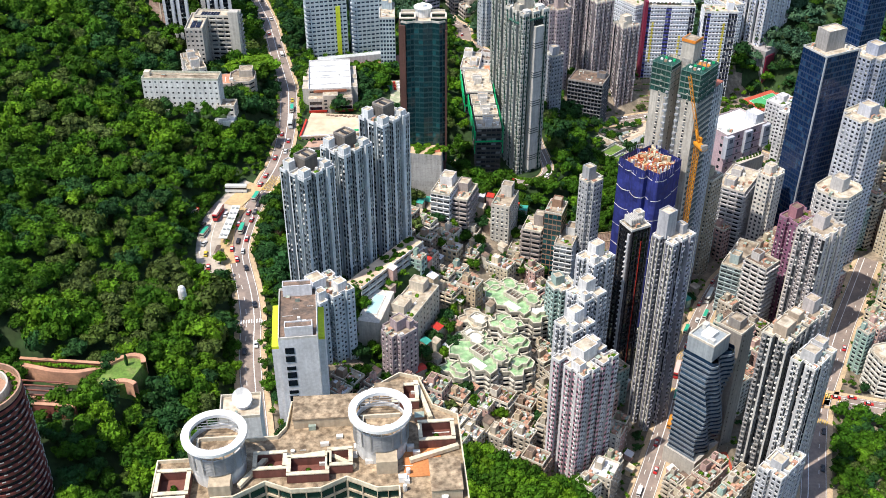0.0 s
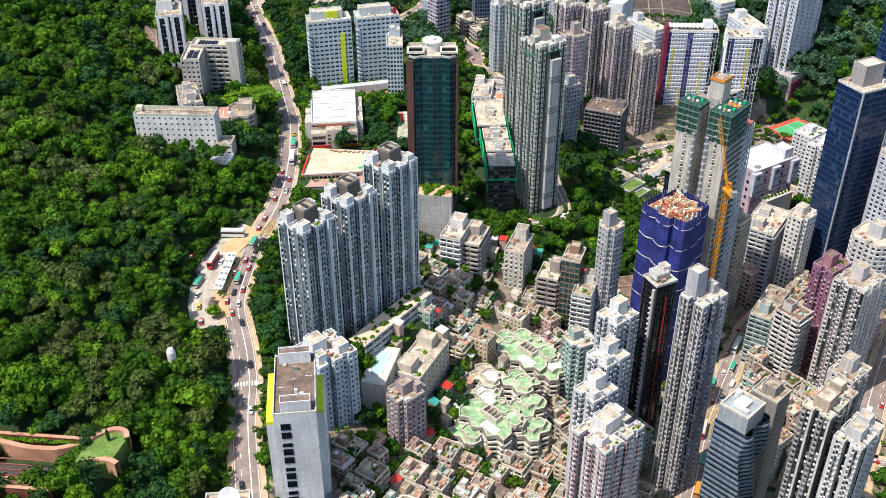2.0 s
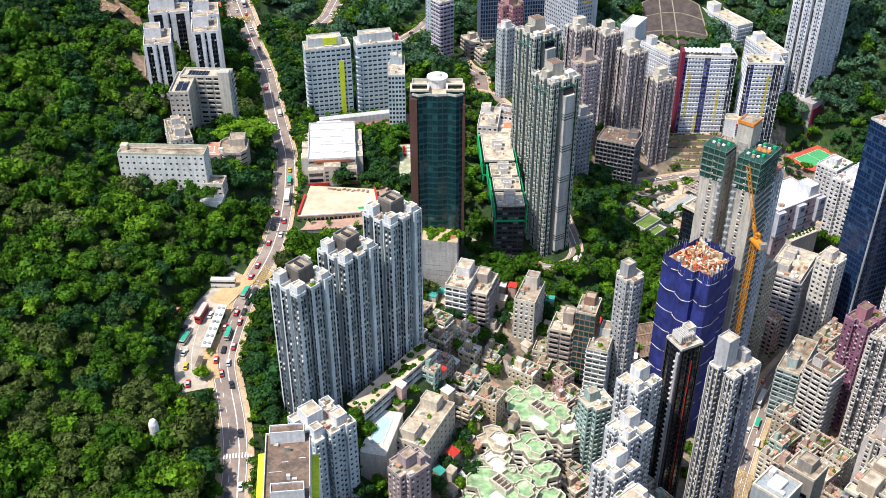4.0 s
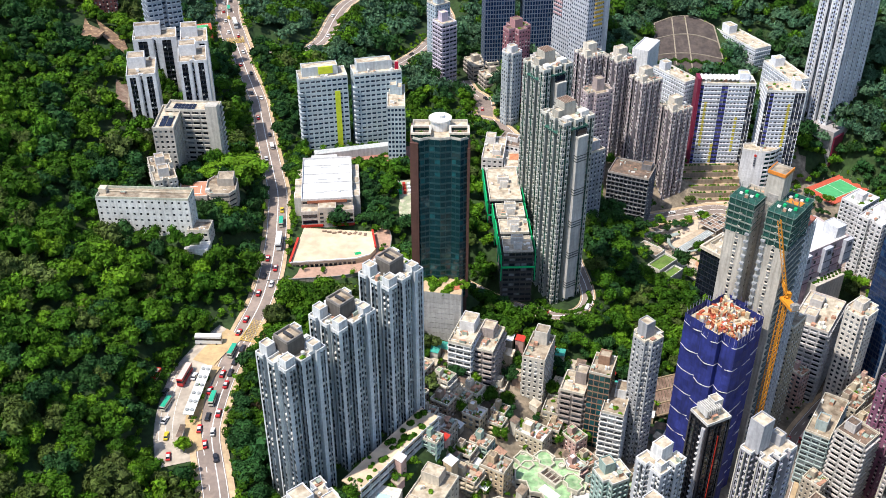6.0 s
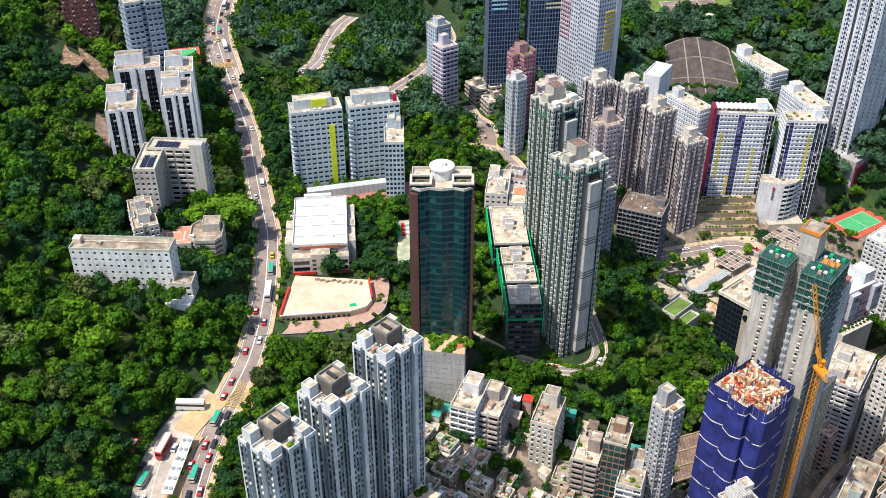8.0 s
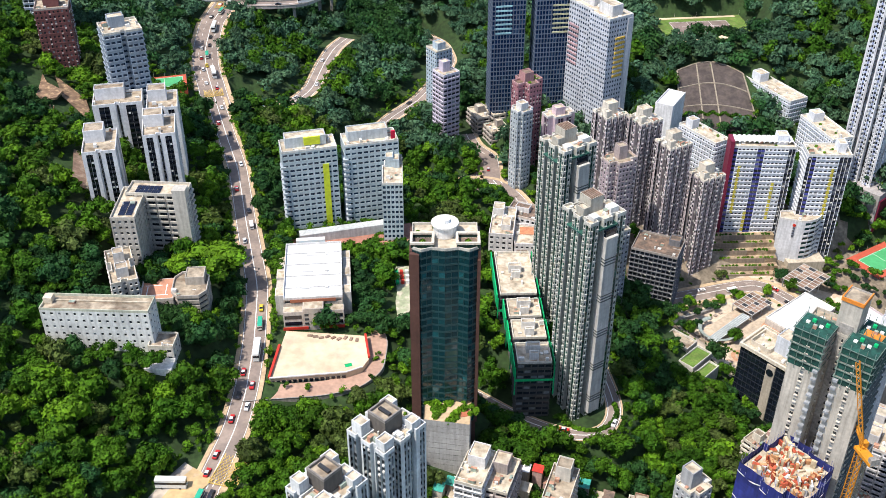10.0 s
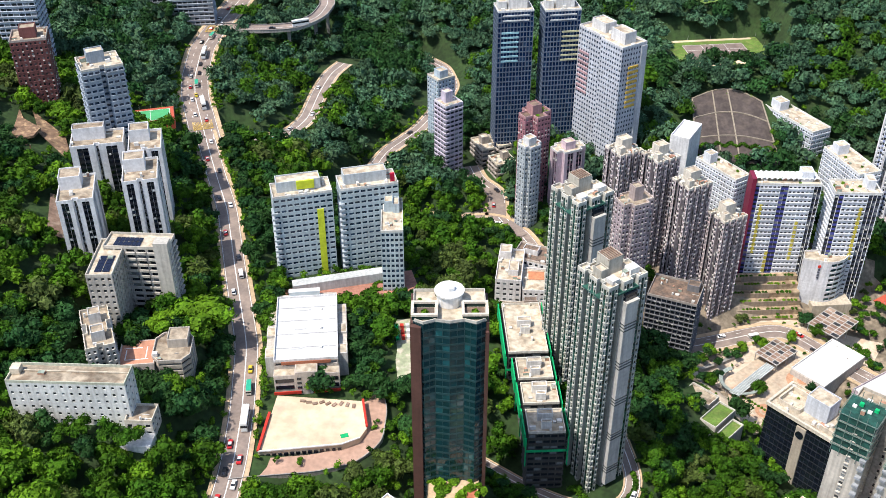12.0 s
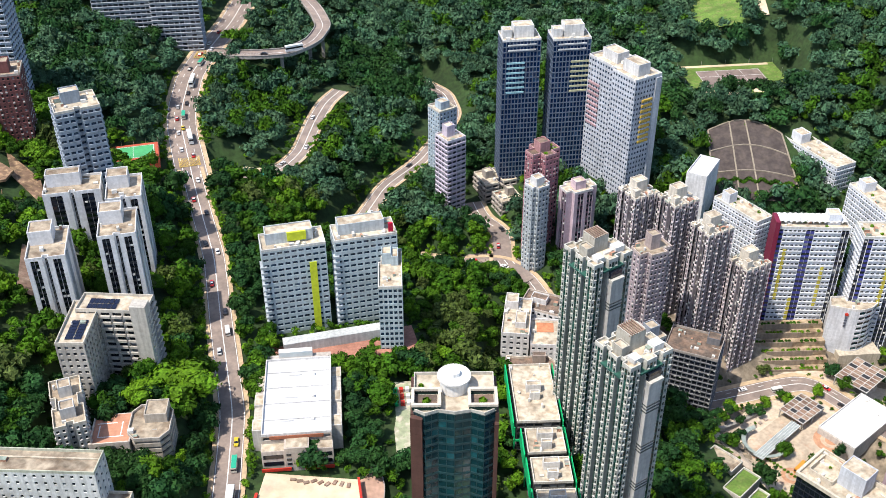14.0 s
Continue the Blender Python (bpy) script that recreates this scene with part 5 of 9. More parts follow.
# further towers on the right-hand side of the valley
building("apartment_tower", "weathered yellowish apartment tower with pipes", 105, 513, 52, rect(12, 11), 11, ST_SMALL, paint(0.5, 0.44, 0.32), roof=M_ROOF, room=((0, 1, 5, 5, 4),), junk=10)
building("apartment_block", "white balconied slab block with blue tents on roof", 130, 549, 62, rect(30, 18), -11, ST_BALC, paint(0.56, 0.55, 0.55), roof=M_ROOF_PALE, rim=paint(0.62, 0.56, 0.5), room=((-8, 2, 7, 6, 3), (6, 3, 6, 6, 2.5)), junk=22, warm=0.35, category="apartment block")
building("apartment_tower", "white tower with square black windows", 145, 536, 46, cross(15, 12, 0.2, 0.15), 2, Style(2.8, 2.9, 0.55, 0.55, 0.25, 0.35), paint(0.76, 0.72, 0.66), roof=M_ROOF_PALE, rim=paint(0.8, 0.76, 0.68), room=((0, 1, 6, 5, 3.5),), junk=8)
bt = building("curtain_wall_tower", "tall dark blue glass tower with metal crown", 168, 553, 32, rect(24, 18), 73, Style(2.0, 3.4, 0.88, 0.76, 0.12, 0.16), paint(0.03, 0.05, 0.1, 0.4, 0.1), glass=M_GLASS_NAVY, roof=M_ROOF_PALE, rim=paint(0.6, 0.6, 0.58), room=((0, 2, 13, 9, 10),), room_mat=paint(0.4, 0.38, 0.36), junk=8, category="office tower")
for k, xx in enumerate((-12.2, 12.2)):
    part("corner_fin", [box(xx, -9.2, 0, 0.8, 0.8, 73 - bt.matrix_world.translation.z)], paint(0.4, 0.42, 0.45), bt)
building("apartment_tower", "plum-purple tiled tower with planted roof", 149, 481, 42, slotted(17, 12, 1, 2, 3), 7, ST_SMALL, paint(0.3, 0.13, 0.22), roof=M_ROOF_BROWN, rim=paint(0.4, 0.22, 0.3), room=((-2, 1, 6, 5, 5),), room_mat=paint(0.42, 0.2, 0.24), junk=10, warm=0.5, green=0.3)
building("apartment_tower", "pale stone-coloured tower with ribbed bays", 154.3, 456, 46, bayed(20, 16, 5, 5, 1.4, 0, 0.6), 16, ST_STONE, paint(0.62, 0.57, 0.55), roof=M_ROOF, rim=paint(0.72, 0.68, 0.62), room=((0, 1, 6, 6, 6),), junk=6)
building("apartment_tower", "pale stone-coloured tower with ribbed bays", 146.7, 419, 46, bayed(16, 13, 5, 3, 1.2, 0, 0.6), -10, ST_STONE, paint(0.62, 0.57, 0.55), roof=M_ROOF, rim=paint(0.74, 0.7, 0.62), room=((0, 1, 6, 6, 6),), junk=6)
building("apartment_tower", "white rounded tower with ring-shaped roof tank", 168, 486, 46, octagon(22, 20, 0.2), 22, ST_FLAT, paint(0.64, 0.62, 0.6), roof=M_ROOF_PALE, room=((0, 0, 7, 7, 6),), junk=6)
building("apartment_tower", "white balconied tower beyond the blue glass tower", 192, 540, 40, cross(26, 20, 0.2, 0.2), 40, ST_FLAT, paint(0.6, 0.62, 0.68), roof=M_ROOF_PALE, room=((0, 0, 8, 8, 5),), junk=6)
building("apartment_tower", "grey-blue tower with stacked bay windows", 205, 590, 40, cross(24, 20, 0.2, 0.2), 56, ST_FLAT, paint(0.42, 0.46, 0.56), roof=M_ROOF_PALE, room=((0, 0, 8, 8, 5),), junk=6)
building("curtain_wall_tower", "deep blue glass tower among pale towers", 210, 640, 32, rect(17, 17), 108, Style(2.0, 3.4, 0.88, 0.76, 0.12, 0.16), paint(0.03, 0.06, 0.13, 0.4, 0.1), glass=M_GLASS_NAVY, roof=M_ROOF_PALE, junk=4, category="office tower")
building("apartment_block", "pale sea-green block with long brown rear wing", 124, 487, 62, rect(30, 11), -24, ST_BAND, paint(0.42, 0.52, 0.52), roof=M_ROOF, room=((-8, 0, 6, 5, 4),), junk=8, category="apartment block")
building("apartment_block", "white and orange-roofed block with balconies", 131, 467, 46, rect(12, 14), -14, ST_BALC, paint(0.62, 0.6, 0.58), roof=M_ROOF_BROWN, room=((0, 3, 5, 5, 3),), junk=10, warm=0.5, category="apartment block")

# wavy glass hotel and the slabs round it
wav = thing("glass_hotel", "grey glass hotel tower with wavy floor bands", "hotel tower", 86, 358, -60, 50)
mark(86, 358, 50, rect(18, 15))
WH = 74.0


def wavy(h):
    """Plan of one floor band, its front bowed in and out."""
    pts = []
    for k in range(25):
        u = k / 24
        pts.append((-9 + 18 * u, -7.5 + 1.5 * math.sin(u * 9.4 + h * 0.5)))
    return pts + [(9, 7.5), (-9, 7.5)]


bands, panes = [], []
for k in range(20):
    z_ = 12 + k * 2.95
    a_, b_ = wavy(k), wavy(k)
    ins = inset(a_, 0.35)
    n_ = len(a_)
    for i in range(n_):
        j = (i + 1) % n_
        bands.append([(*a_[i], z_), (*a_[j], z_), (*a_[j], z_ + 1.15), (*a_[i], z_ + 1.15)])
        bands.append([(*a_[i], z_ + 1.15), (*a_[j], z_ + 1.15), (*ins[j], z_ + 1.15), (*ins[i], z_ + 1.15)])
        bands.append([(*a_[j], z_), (*a_[i], z_), (*ins[i], z_), (*ins[j], z_)])
        panes.append([(*ins[i], z_ + 1.1), (*ins[j], z_ + 1.1), (*ins[j], z_ + 3.0), (*ins[i], z_ + 3.0)])
for k in range(20):
    n3 = 3 * len(wavy(0))
    part("floor_band", np.array(bands[k * n3:(k + 1) * n3], float), paint(0.19, 0.23, 0.27, 0.5), wav)
part("glazing", np.array(panes, float), M_GLASS_BLUE, wav, kind="stuff")
part("podium", [box(0, 0, -6, 20, 17, 18.0)], paint(0.5, 0.47, 0.42), wav)
part("crown", [box(-2, 0, 71, 13, 13, 8)], paint(0.36, 0.4, 0.42, 0.4), wav)
part("crown_rim", [box(-2, -6.2, 79, 13, 0.6, 1), box(-2, 6.2, 79, 13, 0.6, 1), box(-8.2, 0, 79, 0.6, 11.8, 1), box(4.2, 0, 79, 0.6, 11.8, 1)], paint(0.7, 0.62, 0.5), wav)
part("crown_plant", [box(-2, 0, 79, 6, 5, 1.8), box(1, 4, 79, 3, 2, 2.6), box(-5, -3, 79, 2, 3, 1.2)], M_EQUIP, wav)
part("terrace_roof", [box(7, 2, 71, 4, 9, 0.4)], M_ROOF_WHITE, wav)
building("apartment_tower", "blank brown-grey tower with a thin ledge", 100, 374, 50, rect(11, 12), 13, Style(5.5, 2.9, 0.2, 0.4, 0.3, 0.15, blank=2), paint(0.3, 0.275, 0.25), roof=M_ROOF, room=((0, 0, 6, 6, 3),), junk=6)
building("apartment_slab", "dark slab block crowded with air conditioners", 114.3, 348, 50, slotted(21, 12, 2, 2.2, 3), 33, Style(1.9, 2.8, 0.76, 0.6, 0.22, 0.4, ledge=0.6, rail=0.4, ac=0.6, pattern="wsr", narrow="s"), paint(0.3, 0.29, 0.28), rib=paint(0.62, 0.6, 0.56), roof=M_ROOF_PALE, rim=paint(0.72, 0.66, 0.54), room=((-4, 0, 8, 6, 4), (7, 1, 5, 5, 3)), room_mat=paint(0.5, 0.4, 0.3), junk=22, warm=0.4, green=0.15, category="apartment slab")
building("apartment_slab", "pale grey slab with blank blue-grey end walls", 122, 333, 50, slotted(18, 11, 2, 2.0, 4), 31, Style(1.9, 2.8, 0.7, 0.55, 0.25, 0.3, ledge=0.5, ac=0.5, pattern="bwsw", narrow="s"), paint(0.58, 0.57, 0.56), roof=M_ROOF_PALE, rim=paint(0.78, 0.76, 0.7), room=((-3, 0, 6, 6, 4), (6, 1, 5, 5, 3)), junk=20, warm=0.2, green=0.2, category="apartment slab")
building("apartment_block", "grey and white block with green roof awnings", 115.5, 318.7, 50, slotted(20, 11, 2, 1.6, 3), -16, ST_FLAT, paint(0.52, 0.53, 0.55), roof=M_ROOF_PALE, rim=paint(0.8, 0.8, 0.78), room=((-3, 0, 6, 5, 3),), junk=12, category="apartment block")
building("apartment_block", "white rounded old block with strip balconies", 195, 423, 20, octagon(22, 18, 0.18), -38, ST_BALC, paint(0.66, 0.64, 0.58), roof=M_ROOF_PALE, junk=16, warm=0.4, category="apartment block")

# ---- the dark teal tower on its podium, and the grey-green pair ----
DT = paint(0.1, 0.048, 0.038, 0.6, 0.1)
dt_plan = [(-11.9, -8), (-8.6, -10), (-4.8, -8.5), (0, -9.5), (4.8, -8.5), (8.6, -10), (11.9, -8), (11.9, 8), (-11.9, 8)]
dt = building("apartment_tower", "dark teal glass tower with brick-red side walls", -57, 517, 6, dt_plan, 97.5, Style(2.0, 3.1, 0.93, 0.72, 0.16, 0.12), paint(0.02, 0.06, 0.065, 0.4, 0.05), glass=M_GLASS_TEAL, roof=M_ROOF_PALE, rim=paint(0.6, 0.57, 0.5), junk=4, green=0.5, z0=13.5,
              styles={6: Style(8, 3.1, 0.16, 0.4, 0.3, 0.2), 8: Style(8, 3.1, 0.16, 0.4, 0.3, 0.2)})
part("tower_foot", [box(0, 0, -26, 24.5, 15.5, 26)], DT, dt)
for s_ in (-1, 1):
    part("brick_side", [box(s_ * 12.3, 0, 0, 1.0, 16.2, 82)], DT, dt, "brick-red tiled side wall")
    pav = part("roof_pavilion", [box(s_ * 8.2, -4.6, 83, 7.6, 7.2, 0.4)], paint(0.66, 0.6, 0.5), dt)
    part("pavilion_well", [box(s_ * 8.2, -4.6, 83.42, 6.4, 6.0, 0.05)], M_ROOF_BROWN, pav)
    for q in ((s_ * 8.2, -8.0, 8.6, 0.9), (s_ * 8.2, -1.2, 8.6, 0.9), (s_ * 8.2 - 3.9, -4.6, 0.9, 5.9), (s_ * 8.2 + 3.9, -4.6, 0.9, 5.9)):
        part("pavilion_rim", [box(q[0], q[1], 84.9, q[2], q[3], 0.8, bottom=True)], paint(0.74, 0.66, 0.54), pav)
        part("pavilion_glass", [box(q[0], q[1], 83.4, q[2] - 0.5, q[3] - 0.5, 1.5)], M_GLASS_GREEN, pav)
    part("pavilion_plant", [leaf_tuft(s_ * 8.2, -4.6, 83.5, 1.3, np.random.default_rng(8), 40)], M_LEAF_LIME, pav, kind="stuff")
for k in range(27):
    part("brick_pilaster", [box(-11.0, -9.15, 0.2 + 3.02 * k, 3.6, 1.6, 2.98, -0.25)], DT, dt, "brick-red corner pier")
    if k % 2:
        part("brick_pilaster", [box(12.2, -8.6, 0.2 + 3.02 * (k - 1), 1.2, 1.4, 6.0)], DT, dt)
part("roof_drum", [lathe(0, 2, [(4.2, 83), (4.2, 87.2), (5.0, 87.4), (5.0, 88.0), (0.01, 88.1)], 24)], paint(0.82, 0.8, 0.76), dt, "round white roof drum")
part("roof_cap", [lathe(0, 2, [(1.8, 88), (1.8, 89.4), (0.01, 89.5)], 16)], paint(0.82, 0.82, 0.8), dt)
pod = thing("podium", "pale tiled triangular podium with roof garden", "podium", -54, 507, -16, 30)
pp_ = [(-13, -4), (2, -14), (13, 6), (-4, 14)]
mark(-54, 507, 30, pp_, 0)
q_ = []
for (ax, ay), (bx, by) in zip(pp_, pp_[1:] + pp_[:1]):
    for k in range(14):
        q_.append([(ax, ay, k * 2.9), (bx, by, k * 2.9), (bx, by, k * 2.9 + 2.75), (ax, ay, k * 2.9 + 2.75)])
        s0, s1 = 0.995, 0.995
        q_.append([(ax * s0, ay * s0, k * 2.9 + 2.75), (bx * s0, by * s0, k * 2.9 + 2.75), (bx * s0, by * s0, k * 2.9 + 2.9), (ax * s0, ay * s0, k * 2.9 + 2.9)])
for k in range(14):
    part("podium_course", np.array([q for q in q_ if k * 2.9 - 0.01 <= q[0][2] < (k + 1) * 2.9 - 0.01], float), paint(0.46, 0.45, 0.43), pod)
flat_part("podium_roof", pp_, 39.8, M_PAVE, pod)
part("round_bed", [lathe(3, -6, [(0.01, 39.95), (2.8, 39.95), (2.8, 39.8)], 20)], material("terracotta_bed", (0.4, 0.13, 0.07), 0.85, 0.2, 0.8, 0.2), pod)
part("roof_garden", [leaf_tuft(rng.uniform(-8, 8), rng.uniform(-9, 9), 39.8, rng.uniform(1.0, 2.0), rng, 44) for _ in range(46)], M_LEAF_LIME, pod, kind="stuff")

GG = paint(0.52, 0.52, 0.47, 0.75, 0.2)
for x_, y_, z_ in ((-2, 551, 91), (-12, 603, 93)):
    tw = building("apartment_tower", "tall grey tower with green glass bays and fins", x_, y_, 39, bayed(18.0, 17.0, 5, 5, 1.6, 0, 0.6), z_, Style(1.5, 2.95, 0.6, 0.5, 0.25, 0.25, ledge=0.45, pattern="wgw", narrow="gs", cut=3.2), GG, accent=paint(0.03, 0.1, 0.08), glass=M_GLASS_GREEN, roof=M_ROOF_PALE, rim=paint(0.7, 0.68, 0.6), room=((0, 2, 6.5, 6.5, 5), (-5.8, 0, 3.4, 4.5, 2.4)), room_mat=paint(0.5, 0.47, 0.4), junk=16, warm=0.1, group="pair of grey-green towers")
    th = z_ - tw.matrix_world.translation.z
    part("blank_shaft", [box(1.0, -9.4, 6, 5.6, 2.4, th - 15)], paint(0.56, 0.55, 0.52), tw, "plain pale wall shaft")
    part("shaft_balcony", [box(1.0, -9.6, th - 9, 6.0, 2.8, 1.0)], paint(0.62, 0.6, 0.54), tw)
    part("shaft_loggia", [box(1.0, -9.0, th - 8, 5.4, 1.4, 3.0)], M_GLASS_BLACK, tw)
    for k in range(5):
        for j in range(3):
            part("shaft_band", [box(1.0, -9.5, th * (0.12 + 0.17 * k) + 1.4 * j, 5.9, 2.6, 0.45)], paint(0.1, 0.11, 0.105), tw)
    for k in range(6):
        part("roof_slat", [box(-2.6 + 1.04 * k, 2, th + 5.4, 0.5, 6.6, 0.3, bottom=True)], M_BROWN, tw)
    part("slat_beam", [box(0, -0.6, th + 5.0, 6.6, 0.4, 0.4), box(0, 4.6, th + 5.0, 6.6, 0.4, 0.4)], M_BROWN, tw)
    part("roof_tank", [box(5.2, -4.2, th - 1.0, 4.2, 3.4, 2.6), box(-4.6, -5.2, th - 1.0, 3.2, 3.4, 1.8)], paint(0.8, 0.79, 0.76), tw)
    part("green_top_band", [box(6.8, 0, th - 7, 5.2, 9.6, 0.7), box(-6.8, 0, th - 7, 5.2, 9.6, 0.7), box(0, 0, th - 4.6, 9.4, 18.0, 0.7)], paint(0.03, 0.12, 0.09), tw)
base = thing("tower_base_wall", "curved dark planted retaining wall at a tower foot", "retaining wall", 3, 546, -18, 0)
mark(3, 546, 0, rect(20, 20), 0)
part("curved_wall", [lathe(0, 0, [(14, 0), (14, 7), (13.6, 8.2), (12.6, 8.2)], 32, radians(200), radians(385)), lathe(0, 0, [(14.15, 4.0), (14.15, 4.5)], 32, radians(200), radians(385))], paint(0.2, 0.18, 0.16), base)
part("wall_planting", [leaf_tuft(13.0 * math.cos(a), 13.0 * math.sin(a), 8.0, 1.3, rng, 40) for a in np.linspace(radians(205), radians(380), 22)], M_LEAF, base, kind="stuff")

# pair of low white houses with green nets between the towers
for x_, y_, w_, d_ in ((-32, 604, 17, 34), (-27, 577, 14.5, 13), (-24.5, 562, 14.5, 12.5), (-22, 546, 14.5, 13)):
    lw = building("terraced_house", "flat-roofed white house edged with green netting", x_, y_, 8, rect(w_, d_), 21, ST_BAND, paint(0.075, 0.075, 0.07), roof=M_ROOF_PALE, rim=paint(0.75, 0.7, 0.6), room=((0, 2, 6, 3, 2.2), (0, -3, 4, 2, 2.0)), room_mat=paint(0.78, 0.76, 0.72), junk=6, warm=0.05, category="house", group="houses edged with green net")
    lh = 21 - lw.matrix_world.translation.z
    for q in ((-w_ / 2 - 1.4, 0, lh - 7.5, 0.5, d_ + 1, 7.0), (w_ / 2 + 1.2, 0, lh - 5.5, 0.3, d_ + 1, 5.0), (0, -d_ / 2 - 1.3, lh - 9.5, w_ + 2.6, 0.3, 1.0), (-w_ / 2 - 1.0, -d_ / 2 - 1.2, lh - 17, 0.5, 0.5, 15), (w_ / 2 + 1.0, -d_ / 2 - 1.2, lh - 17, 0.5, 0.5, 15)):
        part("green_net", [box(*q)], M_NETGREEN, lw, "bright green safety net")
INST = paint(0.82, 0.8, 0.78)
ia = building("institution_block", "white block with cream roof and railings", -40.5, 677, -2, rect(13, 28), 3, ST_GRID, INST, roof=M_ROOF_PALE, rim=INST, room=((-3, 9, 6, 7, 3), (2, -4, 5, 9, 1.6)), room_mat=INST, junk=10, warm=0.1, category="building")
building("institution_block", "brown sheet-roofed hall behind a white block", -26.5, 691, -18, rect(24, 15), 1, ST_GRID, INST, roof=M_ROOF_BROWN, rim=paint(0.6, 0.52, 0.44), room=((-4, 1, 8, 5, 1.4),), junk=9, warm=0.3, category="building")
cw = [(-7, -11), (4, -11)] + [(4 + 6.5 * math.cos(a), -2 + 11 * math.sin(a)) for a in np.linspace(-1.1, 1.2, 9)] + [(-7, 9)]
ic = building("institution_block", "white block with curved end wall and orange terrace", -27, 672, 2, cw, -1, Style(2.6, 3.2, 0.5, 0.42, 0.3, 0.25), INST, roof=M_ROOF_PALE, rim=INST, junk=4, warm=0.1, category="building")
part("orange_terrace", [box(0, 3, -1 - ic.matrix_world.translation.z - 1.05, 8, 7, 0.12)], material("orange_tiles", (0.5, 0.2, 0.1), 0.85, 0.2, 0.8, 0.2), ic)
idb = building("institution_block", "low brown-tiled wing with curved parapet", -31, 651, 4, [(-13, -10), (9, -10), (12, -3), (9, 6), (5, 10), (-6, 8), (-13, 9)], -7, ST_GRID, INST, roof=M_ROOF_BROWN, rim=paint(0.7, 0.62, 0.52), room=((2, 6.5, 6, 3, 2.6),), room_mat=paint(0.4, 0.33, 0.28), junk=5, warm=0.3, green=0.2, category="building")

# ---- school with its white hall roof and yard ----
sch = building("school", "white-roofed school with arcaded front and red balustrade", -123.5, 582.5, 11, rect(26, 43), 31.5, Style(4.5, 3.4, 0.8, 0.5, 0.3, 0.7), paint(0.52, 0.46, 0.4), roof=M_ROOF_WHITE, rim=paint(0.8, 0.79, 0.77), junk=0, category="school", z0=15)
shh = 31.5 - 15
for k in range(3):
    part("roof_ridge", [box(-4 + k * 1.5, -14 + 13 * k, shh - 1.05, 5, 0.5, 0.6)], M_ROOF_WHITE, sch)
    part("roof_vent", [box(6, -14 + 13 * k, shh - 1.05, 1.2, 1.2, 0.9)], M_EQUIP, sch)
part("entrance_bay", [box(0, -24, 0, 9, 6, shh - 2.5)], paint(0.56, 0.49, 0.42), sch)
part("bay_roof", [box(0, -24, shh - 2.5, 8, 5, 0.1)], M_ROOF_PALE, sch)
for s_ in (-1, 1):
    part("wing", [box(s_ * 9, -23.3, 0, 8.6, 4.4, shh - 5)], paint(0.58, 0.52, 0.46), sch)
    part("wing_roof", [box(s_ * 9, -23.3, shh - 5, 8, 3.8, 0.1)], M_ROOF_PALE, sch)
    for k in range(3):
        part("arch_opening", [box(s_ * 9, -25.5, 1.0 + k * 3.4, 7.4, 0.3, 1.8)], M_GLASS_BLACK, sch)
    part("side_gallery", [box(s_ * 15, 2, 0, 3.5, 34, shh - 4.2)], paint(0.6, 0.55, 0.48), sch)
part("red_balustrade", [box(-8, -27.6, 3.4, 11, 0.4, 1.4), box(8, -27.6, 3.4, 11, 0.4, 1.4)], M_RED, sch, "red-painted balustrade")
for k in range(10):
    part("bay_window", [box(-3 + (k % 2) * 6, -27.05, 1 + (k // 2) * 2.3, 1.8, 0.25, 1.2)], M_GLASS, sch)
for s_ in (-1, 1):
    for k in range(3):
        part("side_turret", [box(s_ * 14.6, -14 + 15 * k, 0, 4.4, 6, shh - 2.0 - k)], paint(0.66, 0.63, 0.58), sch)
        part("turret_roof", [box(s_ * 14.6, -14 + 15 * k, shh - 2.0 - k, 3.6, 5.2, 0.08)], M_ROOF_PALE, sch)
part("brick_panel", [box(0, -21.7, shh - 2.6, 20, 0.3, 1.5)], material("brick_panel", (0.36, 0.13, 0.07), 0.8, 0.2, 1.0, 0.2), sch)
for k in range(4):
    part("roof_joint", [box(0, -13 + 9 * k, shh - 1.06, 25, 0.35, 0.35)], paint(0.6, 0.6, 0.6), sch)
yard = thing("school_yard", "pale sunlit schoolyard with red fence", "schoolyard", -111, 537, 18.9, 0, kind="structure")
mark(-111, 537, 0, rect(42, 34), 1)
flat_part("yard_surface", [(-19, -17), (12, -10), (18, -6), (20, 0), (16, 15), (-19, 15)], 0.1, M_COURT_P, yard, thick=9)
part("red_fence", [beam((-19, -17, 1), (-19.5, 4, 1), 0.5), beam((20, 0, 1), (16, 15, 1), 0.45)], M_RED, yard, "red fence panels")
part("white_rail", [beam((-19, -17.2, 0.9), (12, -10.2, 0.9), 0.25), beam((12, -10.2, 0.9), (18.2, -6.2, 0.9), 0.25)], M_LINE, yard)
for k in range(14):
    part("wall_opening", [box(-17.6 + 2.2 * k, -16.95 + 0.497 * k, -2.6, 1.5, 0.2, 1.6, 0.222)], M_GLASS_BLACK, yard)
part("teal_mat", [box(12, -5, 0.1, 3, 2.0, 0.2, 0.4)], M_NETGREEN, yard)
part("site_timber", [box(-8 + 2.6 * k, 12.6 - 0.5 * (k % 3), 0.1, 2.2, 1.2, 0.5, 0.2 * k) for k in range(9)], M_BROWN, yard, kind="stuff")
rampline = smooth_line([(-139, 510, 17.4), (-128, 513, 16.8), (-108, 517.5, 16.4), (-95, 523, 16.2), (-88, 533, 16.2), (-88.5, 550, 16.4), (-93, 562, 16.6)], 2.0)
